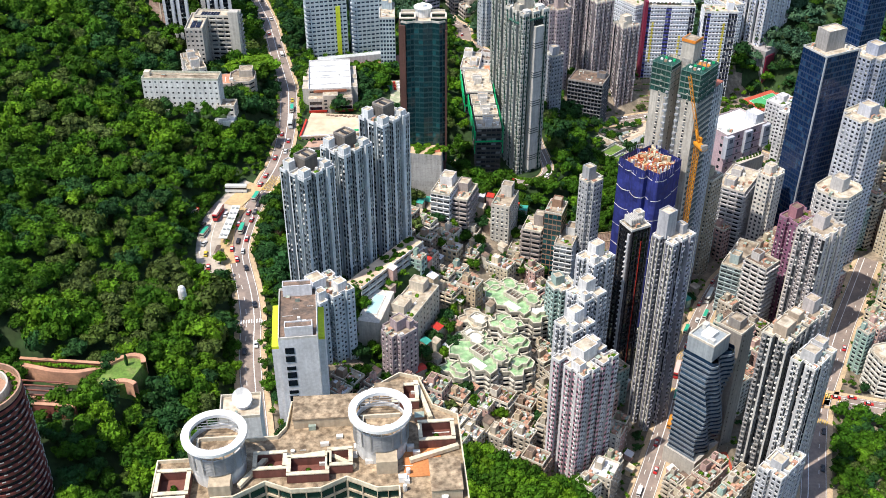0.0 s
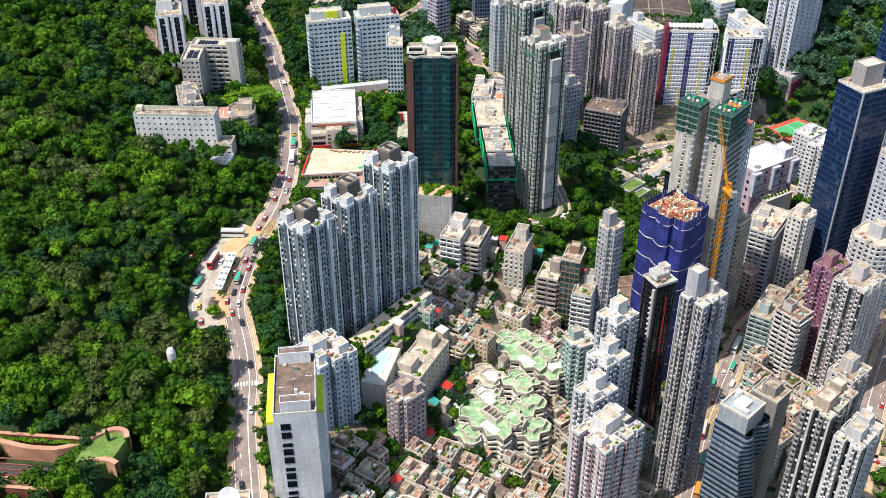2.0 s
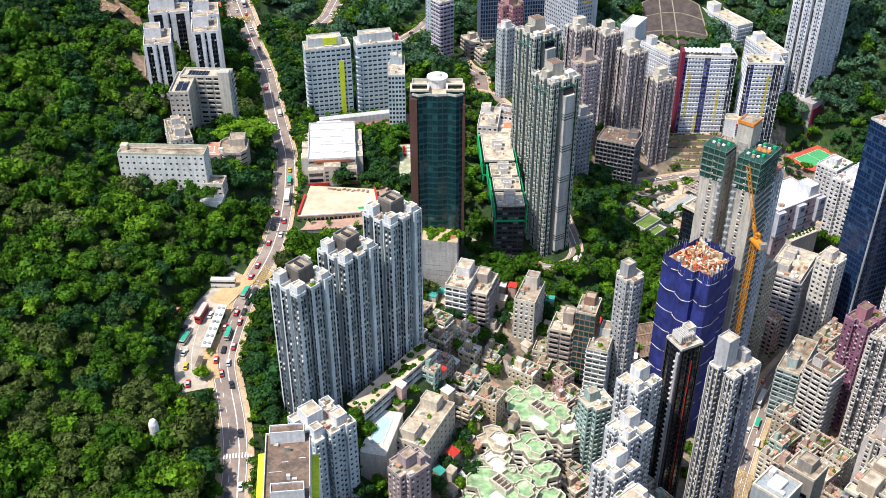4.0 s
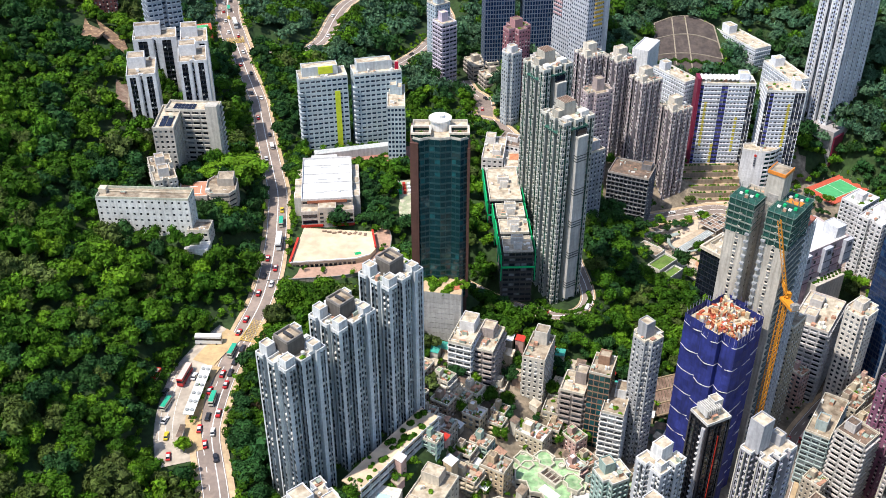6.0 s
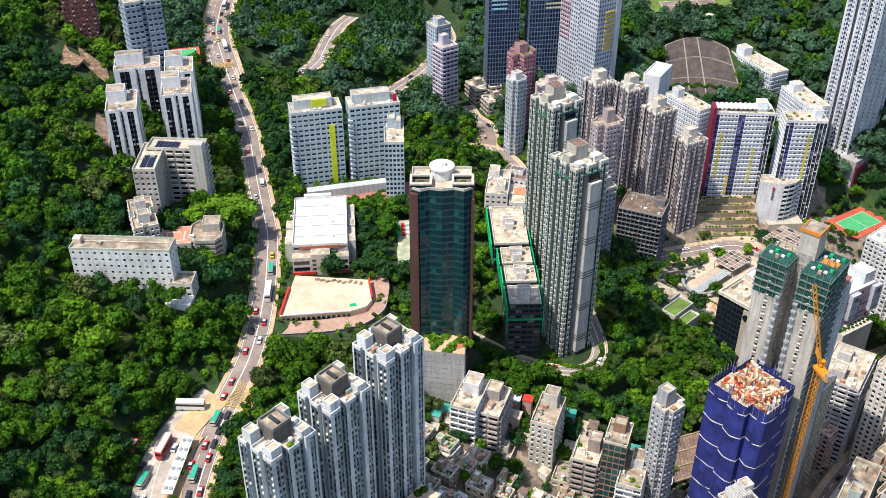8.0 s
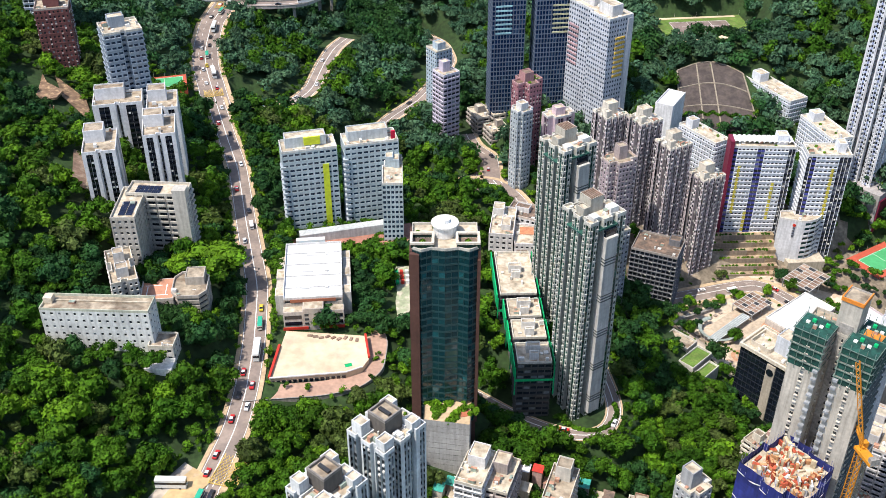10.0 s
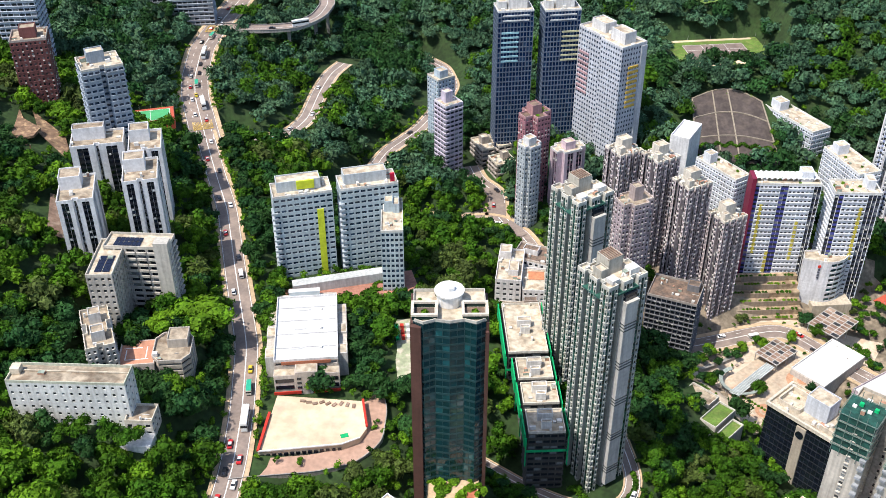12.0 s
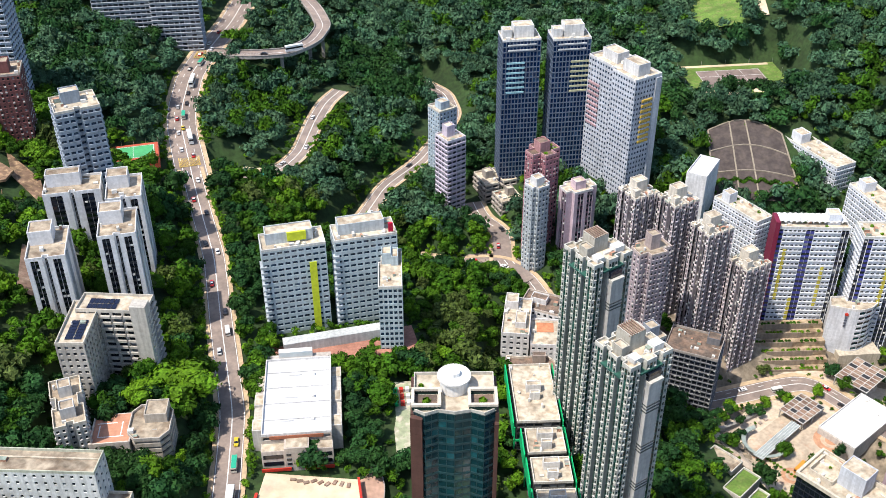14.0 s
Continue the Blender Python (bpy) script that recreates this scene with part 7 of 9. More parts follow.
part("top_trim", [box(0, -10.2, mh - 1.5, 34.4, 1.0, 1.8), box(-16.8, 0, mh - 1.5, 1.0, 19.2, 1.8)], paint(0.74, 0.67, 0.54), ml)
part("round_window", [lathe(0, 0, [(1.9, 0), (1.9, 0.3), (0.01, 0.3)], 24)], M_GLASS_BLACK, ml).matrix_local = pose(1, -10.7, mh - 7, 90, 0, 0)
for q in ((-9, 6, 10, 0.5), (-9, -6, 10, 0.5), (-14.2, 0, 0.5, 11.4), (-3.8, 0, 0.5, 11.4), (11, 7.5, 8, 0.5), (11, -7, 8, 0.5)):
    part("roof_court_wall", [box(q[0], q[1], mh - 1, q[2], q[3], 2.4)], paint(0.7, 0.62, 0.5), ml)
pm = building("mall_block", "pink tiled block with broad white flat roof", 132.5, 600.5, 37.5, rect(35, 24), 1, Style(7, 5.0, 0.25, 0.45, 0.3, 0.2), paint(0.56, 0.42, 0.46), roof=M_ROOF_WHITE, rim=paint(0.5, 0.42, 0.42), room=((13, -5, 7, 9, 5),), room_mat=paint(0.66, 0.68, 0.72), junk=6, category="mall")
pmh = 1 - pm.matrix_world.translation.z
for k in range(3):
    bay = part("corner_bay", [box(-16 + 16 * k, -12.4, pmh - 16, 6, 3.6, 15)], paint(0.52, 0.54, 0.6), pm, "blue-grey square corner bay")
    part("bay_line", [box(-16 + 16 * k, -14.3, pmh - 9, 6.1, 0.2, 0.5), box(-16 + 16 * k, -14.3, pmh - 14, 6.1, 0.2, 0.5), box(-16 + 16 * k, -14.3, pmh - 5, 2.6, 0.2, 2.6)], paint(0.1, 0.12, 0.16), bay)
for k in range(4):
    part("dark_course", [box(0, -12.15, pmh - 6 - 5 * k, 35.2, 0.3, 0.45)], paint(0.2, 0.12, 0.15), pm)
part("planted_terrace", [box(2, -15, 0, 22, 6, pmh - 20)], paint(0.66, 0.6, 0.52), pm)
part("terrace_planting", [leaf_tuft(-8 + 1.4 * k, -15 + math.sin(3 * k), pmh - 20, 0.9, rng, 26) for k in range(16)], M_LEAF, pm, kind="stuff")
building("mall_block", "low block with a broad white sheet roof", 122, 663, 45, rect(36, 19), -37, ST_PLAIN, paint(0.62, 0.58, 0.54), roof=M_ROOF_WHITE, rim=paint(0.8, 0.79, 0.76), junk=5, category="mall")
building("apartment_block", "white apartment block with long roof terraces", 186, 645, 45, slotted(34, 15, 2, 2, 3), -8, ST_FLAT, paint(0.72, 0.72, 0.74), roof=M_ROOF_WHITE, rim=paint(0.8, 0.8, 0.8), room=((0, 0, 8, 6, 4),), junk=14, green=0.2, category="apartment block")
building("apartment_block", "white apartment block with long roof terraces", 178, 668, 45, rect(18, 14), -14, ST_FLAT, paint(0.7, 0.7, 0.72), roof=M_ROOF_WHITE, rim=paint(0.8, 0.8, 0.8), room=((0, 0, 6, 5, 3),), junk=10, green=0.2, category="apartment block")
for x_, y_, w_, d_, lawn in ((59.2, 609.4, 16.5, 8.5, True), (63.4, 599.8, 14, 5.6, True), (53.2, 624, 9, 14.5, False), (46, 606, 6, 7, False), (50, 596, 7, 6, False)):
    gv = building("pavilion", "low grey pavilion with a lawn on its roof" if lawn else "low grey pavilion with bare roof slabs", x_, y_, 50, rect(w_, d_), -28 if lawn else -29, ST_PLAIN, paint(0.56, 0.53, 0.48), roof=M_GRASS if lawn else M_ROOF, rim=paint(0.7, 0.67, 0.6), junk=0, category="pavilion", group="pavilions with roof lawns")
def pergola(label, x, y, z, yaw, w, d, nx, ny, h):
    """A flat roof of brown panels between pale bars, on slim posts."""
    p = thing("pergola", label, "pergola", x, y, z, yaw)
    for i in range(nx):
        for j in range(ny):
            part("roof_panel", [box(-w / 2 + w / nx * (i + 0.5), -d / 2 + d / ny * (j + 0.5), h, w / nx - 0.35, d / ny - 0.35, 0.15, bottom=True)], M_BROWN if (i * 3 + j) % 5 else M_SPANDREL, p)
    for i in range(nx + 1):
        part("roof_bar", [box(-w / 2 + w / nx * i, 0, h - 0.1, 0.3, d + 0.6, 0.45, bottom=True)], paint(0.6, 0.58, 0.54), p)
    for j in range(ny + 1):
        part("roof_bar", [box(0, -d / 2 + d / ny * j, h - 0.1, w + 0.6, 0.3, 0.4, bottom=True)], paint(0.6, 0.58, 0.54), p)
    for sx in (-1, 0, 1):
        for sy in (-1, 1):
            part("post", [box(sx * (w / 2 - 0.3), sy * (d / 2 - 0.3), 0, 0.4, 0.4, h)], M_STEEL, p)
    return p


pergola("brown panelled pergola on slim steel posts", 97, 668, -41.5, 45, 17.5, 13, 6, 4, 4.8)
pergola("brown panelled market roof beside the road", 131, 695, -41.5, 47, 21, 17, 7, 4, 5.2)
mark(131, 695, 47, rect(21, 17), 0)
oval = thing("oval_canopy", "curved glazed walkway roof round a sunken court", "canopy", 76, 645, -41.5, 48)
part("oval_rim", [lathe(0, 0, [(8.5, 3.6), (10.5, 4.0), (10.5, 4.3), (8.5, 3.9)], 32, radians(60), radians(300))], paint(0.36, 0.42, 0.38, 0.4), oval)
part("glass_bridge", [box(5, -3.5, 3.8, 32, 5, 0.3, bottom=True)], paint(0.42, 0.47, 0.46, 0.3), oval, "pale glazed walkway roof")
for k in range(5):
    part("bridge_bar", [box(5, -5.8 + 1.15 * k, 4.1, 32.4, 0.22, 0.25)], paint(0.74, 0.74, 0.72), oval)
part("oval_posts", [beam((9.5 * math.cos(a), 9.5 * math.sin(a), 0), (9.5 * math.cos(a), 9.5 * math.sin(a), 3.8), 0.12) for a in np.linspace(radians(60), radians(300), 12)], M_STEEL, oval, kind="stuff")
M_FORECOURT = material("forecourt_slabs", (0.6, 0.5, 0.38), 0.9, 0.18, 0.7, 0.12, second=(0.52, 0.36, 0.25), share=0.62)
walkway = thing("forecourt", "pale paved forecourt with brick-coloured patches", "pavement", 0, 0, 0, 0, kind="structure")
part("paving", draped_quad((50, 641), (78, 610), (140, 668), (82, 682), 0.2), M_FORECOURT, walkway)
part("paving", draped_quad((72, 686), (140, 664), (162, 700), (104, 706), 0.2), M_FORECOURT, walkway)
mark(92, 652, 48, rect(58, 34), 0)
part("boundary_wall", [beam((49.5 + 30.3 * k / 8, 642 + 28 * k / 8, land(49.5 + 30.3 * k / 8, 642 + 28 * k / 8) + 1.0), (49.5 + 30.3 * (k + 1) / 8, 642 + 28 * (k + 1) / 8, land(49.5 + 30.3 * (k + 1) / 8, 642 + 28 * (k + 1) / 8) + 1.0), 0.9) for k in range(8)], M_CONCRETE, walkway)
for k in range(9):
    part("planter", [box(56 + 3.0 * k, 642 + 2.7 * k, land(56 + 3.0 * k, 642 + 2.7 * k), 1.6, 1.6, 1.0, 0.7)], paint(0.4, 0.33, 0.28), walkway)
brick = material("brick_paving", (0.5, 0.27, 0.16), 0.9, 0.2, 0.8, 0.15)
for x_, y_, r_ in ((108, 652, 8.0), (70, 632, 6.5), (86, 628, 5.0)):
    part("brick_ring", [lathe(x_, y_, [(0.6 * r_, -41.25), (r_, -41.25)], 24), lathe(x_, y_, [(0.01, -41.24), (0.35 * r_, -41.24)], 16)], brick, walkway)
part("low_hedge", [leaf_tuft(74 + 1.3 * k, 640 - 1.25 * k, -41.2, 0.8, rng, 24) for k in range(12)], M_LEAF_LIME, walkway, kind="stuff")
plaza = thing("plaza", "pale sunlit paved forecourt with brick patterns", "plaza", 88, 646, -41.4, 48, kind="structure")
flat_part("plaza_paving", [(-30, -16), (30, -14), (32, 14), (-24, 16)], 0.0, material("pale_plaza", (0.48, 0.39, 0.29), 0.9, 0.2, 0.6, 0.12, second=(0.5, 0.3, 0.2), share=0.66), plaza, thick=6)
mark(88, 646, 48, rect(60, 30), 0)
pv = building("clinic_tower", "slim white clinic tower with a curved glass side", 127, 723, 10, [(-12, -3), (-1, -7.5), (1.5, -8), (5, -7.6), (9, -6), (12.5, -3), (14.5, 1), (14, 4), (-9, 4.5)], -11.5, ST_PLAIN, paint(0.8, 0.81, 0.83), glass=M_GLASS_TEAL, roof=M_ROOF_PALE, rim=paint(0.82, 0.8, 0.76), junk=3, category="clinic",
              styles={k: Style(40.0, 3.2, 0.97, 0.6, 0.25, 0.4) for k in (2, 3, 4, 5, 6)}, skirt=8)
ph_ = -11.5 - pv.matrix_world.translation.z
for k in range(4):
    part("sign_bar", [box(-4.2, -6.5, ph_ - 6.2 - 1.7 * k, 1.1, 0.4, 1.1, radians(-22))], paint(0.12, 0.13, 0.16), pv)
part("round_emblem", [lathe(0, 0, [(0.9, 0), (0.9, 0.3), (0.01, 0.3)], 20)], M_RED, pv).matrix_local = pose(-4.2, -6.4, ph_ - 3.6, 90, 0, -22)
part("podium_step", [box(6, -4, 0, 22, 14, 13)], paint(0.6, 0.52, 0.4), pv)


# ---- courts, pitches, slopes and the bus terminus ----
def court(name, label, x, y, z, yaw, w, d, outer, innerm, iw, idp):
    c = thing(name, label, "sports court", x, y, z, yaw, kind="structure")
    mark(x, y, yaw, rect(w, d), 0.5)
    part("court_margin", [box(0, 0, -6, w, d, 6.1)], outer, c)
    part("court_surface", [box(0, 0, 0.1, iw, idp, 0.05)], innerm, c)
    q = [box(0, s * (idp / 2 - 0.4), 0.15, iw - 0.6, 0.18, 0.03) for s in (-1, 1)] + [box(s * (iw / 2 - 0.4), 0, 0.15, 0.18, idp - 0.98, 0.03) for s in (-1, 1)] + [box(0, 0, 0.15, 0.18, idp - 1.0, 0.03)]
    part("court_lines", q, M_LINE, c)
    for k in range(14):
        a = k / 14 * 2 * (w + d)
        px_, py_ = (a - w / 2, -d / 2) if a < w else (w / 2, a - w - d / 2) if a < w + d else (w / 2 - (a - w - d), d / 2) if a < 2 * w + d else (-w / 2, d / 2 - (a - 2 * w - d))
        part("fence_post", [beam((px_, py_, 0), (px_, py_, 3.2), 0.06)], M_STEEL, c)
    return c


court("football_court", "green five-a-side court with a red margin", -247, 750, 40.3, 20, 26, 18, M_COURT_R, M_COURT_G, 22, 13.5)
mark(-246, 743, 20, rect(30, 12), 2)
court("ball_court", "green and red ball court behind a fence", 184, 732, -45.8, 38, 36, 24, M_COURT_R, M_COURT_G, 26, 15)
court("tennis_court", "small green tennis court in a red surround", 101, 352, -55.8, 8, 9, 19, M_COURT_R, material("olive_court", (0.24, 0.3, 0.09), 0.85, 0.15, 0.6, 0.1), 6, 14)
lawn = court("playing_field", "worn grey ball court ringed by bright lawn", 88, 906, 25.2, 12, 68, 44, M_GRASS, material("worn_court", (0.22, 0.17, 0.15), 0.9, 0.2, 0.3, 0.1), 42, 26)
part("court_lines", [box(-8, 0, 0.16, 0.2, 25, 0.03), box(8, 0, 0.16, 0.2, 25, 0.03), box(0, 4, 0.16, 41, 0.2, 0.03)], M_LINE, lawn)
part("bare_margin", [box(-14, -19, 0.1, 22, 7, 0.05), box(18, -17, 0.1, 24, 8, 0.05), box(0, 20, 0.1, 60, 3, 0.05)], M_COURT_P, lawn)
part("white_hut", [box(2, -14, 0.1, 3, 2, 2.2)], M_ROOF_WHITE, lawn)
mark(88, 906, 12, rect(68, 44), 1)
strip = thing("meadow", "bright grass clearing beside a pale path", "meadow", 0, 0, 0, 0, kind="structure")


def draped(x0, x1, y0, y1, lift, n=10):
    """A sheet laid over the ground."""
    gx_, gy_ = np.linspace(x0, x1, n + 1), np.linspace(y0, y1, n + 1)
    p = lambda i, j: (gx_[i], gy_[j], land(gx_[i], gy_[j]) + lift)
    return np.array([[p(i, j), p(i + 1, j), p(i + 1, j + 1), p(i, j + 1)] for i in range(n) for j in range(n)], float)


part("grass_sheet", draped(66, 98, 944, 992, 1.4), M_GRASS, strip)
part("path", draped(106, 113, 950, 1000, 1.5), M_COURT_P, strip)
mark(82, 968, 0, rect(32, 48), 0)
mark(109.5, 975, 0, rect(7, 50), 0)

# dark concreted hillside behind the housing slabs
slope = thing("concreted_slope", "dark shotcrete hillside ribbed with drains", "slope", 0, 0, 0, 0, kind="structure")
mark(87, 818, 0, rect(48, 46), 0)


def on_slope(u, v):
    """A point of the fan-shaped face: u across, v from its crest down."""
    a, b = Vector((64 + 42 * u, 836 + 9 * math.sin(3.1 * u))), Vector((64 + 50 * u, 790 + 5 * u))
    p = a.lerp(b, v)
    return (p.x, p.y, land(p.x, p.y) + 2.6 - 1.2 * v)


q_ = [[on_slope(i / 14, (j + 1) / 12), on_slope((i + 1) / 14, (j + 1) / 12), on_slope((i + 1) / 14, j / 12), on_slope(i / 14, j / 12)] for i in range(14) for j in range(12)]
part("slope_face", np.array(q_, float), M_SHOT, slope)
for u in (0.0, 0.3, 0.52, 1.0):
    part("drain_channel", [beam(on_slope(u, j / 12), on_slope(u, (j + 1) / 12), 0.4) for j in range(12)], paint(0.34, 0.29, 0.22), slope)
for v in (0.0, 0.34, 0.66):
    part("berm_kerb", [beam(on_slope(i / 14, v), on_slope((i + 1) / 14, v), 0.4) for i in range(14)], paint(0.34, 0.29, 0.22), slope)
part("slope_shrubs", [leaf_tuft(*on_slope(k / 40, 0.78 + 0.02 * math.sin(k)), 1.3, rng, 24) for k in range(40)], M_LEAF, slope, kind="stuff")
cut = thing("concreted_slope", "brown shotcrete cutting behind white towers", "slope", 0, 0, 0, 0, kind="structure")
mark(-247, 625, 20, rect(16, 34), -1)
q_ = []
for i in range(8):
    for j in range(4):
        def on_cut(u, v):
            x_, y_ = -256 + 14 * u + 12 * v, 642 - 32 * v
            return (x_, y_, land(x_, y_) + 2.4)
        q_.append([on_cut(j / 4, (i + 1) / 8), on_cut((j + 1) / 4, (i + 1) / 8), on_cut((j + 1) / 4, i / 8), on_cut(j / 4, i / 8)])
part("slope_face", np.array(q_, float), M_BROWN, cut)
part("drain_channel", [beam(on_cut(0.5, j / 8), on_cut(0.5, (j + 1) / 8), 0.4) for j in range(8)], paint(0.34, 0.29, 0.22), cut)
# temporary platform of a building site on the far hillside
site = thing("trestle_platform", "pale earth site platform on a rusty steel trestle", "platform", -291, 692, 63, -35, kind="structure")
mark(-291, 692, -35, rect(46, 16), 1)
mark(-290, 681, -35, rect(40, 10), 0)
mark(-271, 687, -42, rect(34, 14), 0)
flat_part("platform_deck", [(-22, -2), (-10, -7), (14, -9), (17, -3), (12, 4), (-4, 4), (-14, 8), (-22, 8)], 0.0, material("pale_site_earth", (0.44, 0.3, 0.17), 0.95, 0.35, 0.35, 0.2, bump=0.6, second=(0.22, 0.14, 0.09), share=0.4), site, thick=1.2)
part("earth_slope", draped_quad((-292, 708), (-270, 694), (-257, 672), (-280, 688), 1.6, 14), bpy.data.materials["pale_site_earth"], site).matrix_local = site.matrix_world.inverted()
for k in range(7):
    part("trestle_leg", [beam((-6 + 3.8 * k, -7.5, -16), (-6 + 3.8 * k, -7.5, -1), 0.3)], M_EQUIP_WARM, site)
    part("trestle_brace", [beam((-6 + 3.8 * k, -7.5, -14), (-2.2 + 3.8 * k, -7.5, -2), 0.16)], M_EQUIP_WARM, site)
for k in range(2):
    part("trestle_girder", [box(5, -7.5, -1.6 - 6 * k, 24, 0.5, 0.6)], M_EQUIP_WARM, site)
hoard = thing("site_hoarding", "teal and white hoardings round a cleared plot", "hoarding", -194, 781, land(-194, 781), -8)
part("hoarding_panel", [box(0, -4, -1, 34, 0.3, 3.4), box(-17, 0, -1, 0.3, 8, 3.4)], material("teal_hoarding", (0.05, 0.36, 0.34), 0.7, 0.15, 0.8, 0.2), hoard)
part("site_floor", [box(0, 0, -1, 33, 7, 1.6)], M_COURT_P, hoard)
mark(-194, 781, -8, rect(36, 10), 1)
play = thing("playground", "narrow green play yard beside the school", "playground", -83, 590, 14.5, 12, kind="structure")
mark(-83, 590, 12, rect(11, 46), 0)
part("play_surface", [box(0, 0, -6, 9, 44, 6.4)], material("play_yard", (0.34, 0.38, 0.24), 0.9, 0.2, 0.5, 0.15, second=(0.6, 0.52, 0.42), share=0.55), play)
for k in range(9):
    part("play_hut", [box(-2.5 + (k % 3) * 2.5, 8 + (k // 3) * 4, 0.4, 1.6, 1.8, 1.7)], (M_NETGREEN, M_RED, M_ROOF_WHITE)[k % 3], play)
tarp = thing("tarpaulin_shed", "low shed under a bright red tarpaulin", "shed", -44.5, 371, -25, 40)
part("shed_body", [box(0, 0, -6, 6, 4.5, 8.4)], M_CONCRETE, tarp)
part("red_tarpaulin", [np.array([[(-3.2, -2.5, 2.6), (3.2, -2.5, 2.6), (3.2, 0, 3.4), (-3.2, 0, 3.4)], [(-3.2, 0, 3.4), (3.2, 0, 3.4), (3.2, 2.5, 2.6), (-3.2, 2.5, 2.6)]], float)], M_RED, tarp)
mark(-44.5, 371, 40, rect(6, 5), 0)
terr = thing("terraced_bank", "tan terraced bank with green hedges and stone walls", "slope", 96, 711, -42, 8, kind="structure")
mark(96, 711, 8, rect(40, 18), 0)
M_BANK = material("tan_bank", (0.4, 0.31, 0.2), 0.95, 0.35, 0.5, 0.14, second=(0.27, 0.19, 0.12), share=0.52)
for k in range(6):
    part("terrace", [box(0, -8 + 3.6 * k, -8, 42, 3.6, 9 + 3.0 * k)], M_BANK, terr)
    part("terrace_wall", [box(-8 + 5 * (k % 3), -9.9 + 3.6 * k, -2 + 3.0 * k, 24, 0.4, 3.3)], paint(0.34, 0.27, 0.2), terr)
    part("hedge", [leaf_tuft(-20 + 1.9 * i + rng.uniform(-0.6, 0.6), -9.0 + 3.6 * k, 1 + 3.0 * k, 0.95, rng, 26) for i in range(21) if (i + 2 * k) % 7 < 5], M_LEAF if k % 2 else M_LEAF_LIME, terr, kind="stuff")
for k in range(5):
    part("drain", [box(-14 + 8 * k, -6 + 0.4, 1.0, 0.5, 0.5, 3.0)], M_CONCRETE, terr)
bank = thing("timber_bank", "brown boarded cutting beside a slim tower", "slope", 0, 0, 0, 0, kind="structure")


def on_bank(u, v):
    x_, y_ = 44 + 20 * u + 3 * v, 512 + 14 * u - 22 * v
    return (x_, y_, land(x_, y_) + 2.2)


for i in range(12):
    part("board_strip", np.array([[on_bank(i / 12, (j + 1) / 12), on_bank((i + 0.9) / 12, (j + 1) / 12), on_bank((i + 0.9) / 12, j / 12), on_bank(i / 12, j / 12)] for j in range(12)], float), M_BROWN, bank)
for v in (0.02, 0.35, 0.68, 0.98):
    part("waling", [beam(on_bank(i / 12, v), on_bank((i + 1) / 12, v), 0.35) for i in range(12)], paint(0.42, 0.32, 0.2), bank)
mark(55, 509, 35, rect(24, 22), -1)

term = thing("bus_terminus", "pale concrete bus terminus beside the hill road", "terminus", 0, 0, 13.0, 0, kind="structure")
mark(-155, 428, 84, rect(60, 13), -1)
APRON = material("pale_apron", (0.46, 0.40, 0.33), 0.92, 0.2, 0.4, 0.1)
lane = LINES["terminus_lane"][1]


def lane_z(y):
    return float(np.interp(y, lane[:, 1], lane[:, 2]))


part("apron", [ribbon(lane, 7.2, -6.6, -12.95)], APRON, term)
part("kerb_island", [ribbon(lane[(lane[:, 1] > 399) & (lane[:, 1] < 452)], -4.6, -11.0, -12.7)], material("ochre_island", (0.5, 0.36, 0.19), 0.9, 0.15, 0.6, 0.2), term)
part("ochre_bank", [ribbon(lane[lane[:, 1] > 448], 3.0, -7.5, -12.8)], bpy.data.materials["ochre_island"], term)
part("apron_kerb", [ribbon(lane, 7.5, 7.1, -12.7)], M_CONCRETE, term)
for k in range(3):
    part("bay_line", [ribbon(lane[(lane[:, 1] > 404) & (lane[:, 1] < 446)], 5.6 - 2.6 * k, 5.4 - 2.6 * k, -12.9)], M_LINE, term)
shel = thing("bus_shelter", "long white bus shelter with round roof vents", "shelter", -148.4, 431, 13.3, 90)
shel.matrix_world = pose(-148.4, 431, 13.4, 0, -4.4, 90)
part("canopy", [box(0, 0, 3.0, 28, 4.4, 0.35, bottom=True)], paint(0.72, 0.74, 0.68), shel)
for k in range(6):
    for s_ in (-1, 1):
        part("roof_vent", [lathe(-11.5 + 4.6 * k, 1.0 * s_, [(0.75, 3.35), (0.75, 3.8), (0.01, 3.9)], 12)], paint(0.36, 0.38, 0.38), shel)
    part("post", [beam((-11.5 + 4.6 * k, 0, 0), (-11.5 + 4.6 * k, 0, 3.0), 0.12)], M_STEEL, shel)
shel2 = thing("bus_shelter", "short brown bus shelter on the island", "shelter", -149, 409, lane_z(409) + 0.3, 92)
part("canopy", [box(0, 0, 2.6, 7, 2.2, 0.3, bottom=True)], M_ROOF_BROWN, shel2)
part("post", [beam((-2.6, 0, 0), (-2.6, 0, 2.6), 0.1)], M_STEEL, shel2)
part("post", [beam((2.6, 0, 0), (2.6, 0, 2.6), 0.1)], M_STEEL, shel2)
kiosk = thing("kiosk", "small flat kiosk with a red fascia", "kiosk", -172.5, 439, 13.6, -8)
part("kiosk_body", [box(0, 0, -2, 9, 6, 5.4)], paint(0.55, 0.5, 0.46), kiosk)
part("kiosk_roof", [box(0, 0, 3.4, 8.6, 5.6, 0.1)], M_ROOF_PALE, kiosk)
for q in ((0, -3.1, 9.4, 0.3), (0, 3.1, 9.4, 0.3), (4.6, 0, 0.3, 6.0)):
    part("red_fascia", [box(q[0], q[1], 2.7, q[2], q[3], 1.0)], M_RED, kiosk)
mark(-171.5, 439, -8, rect(9, 6), -1)

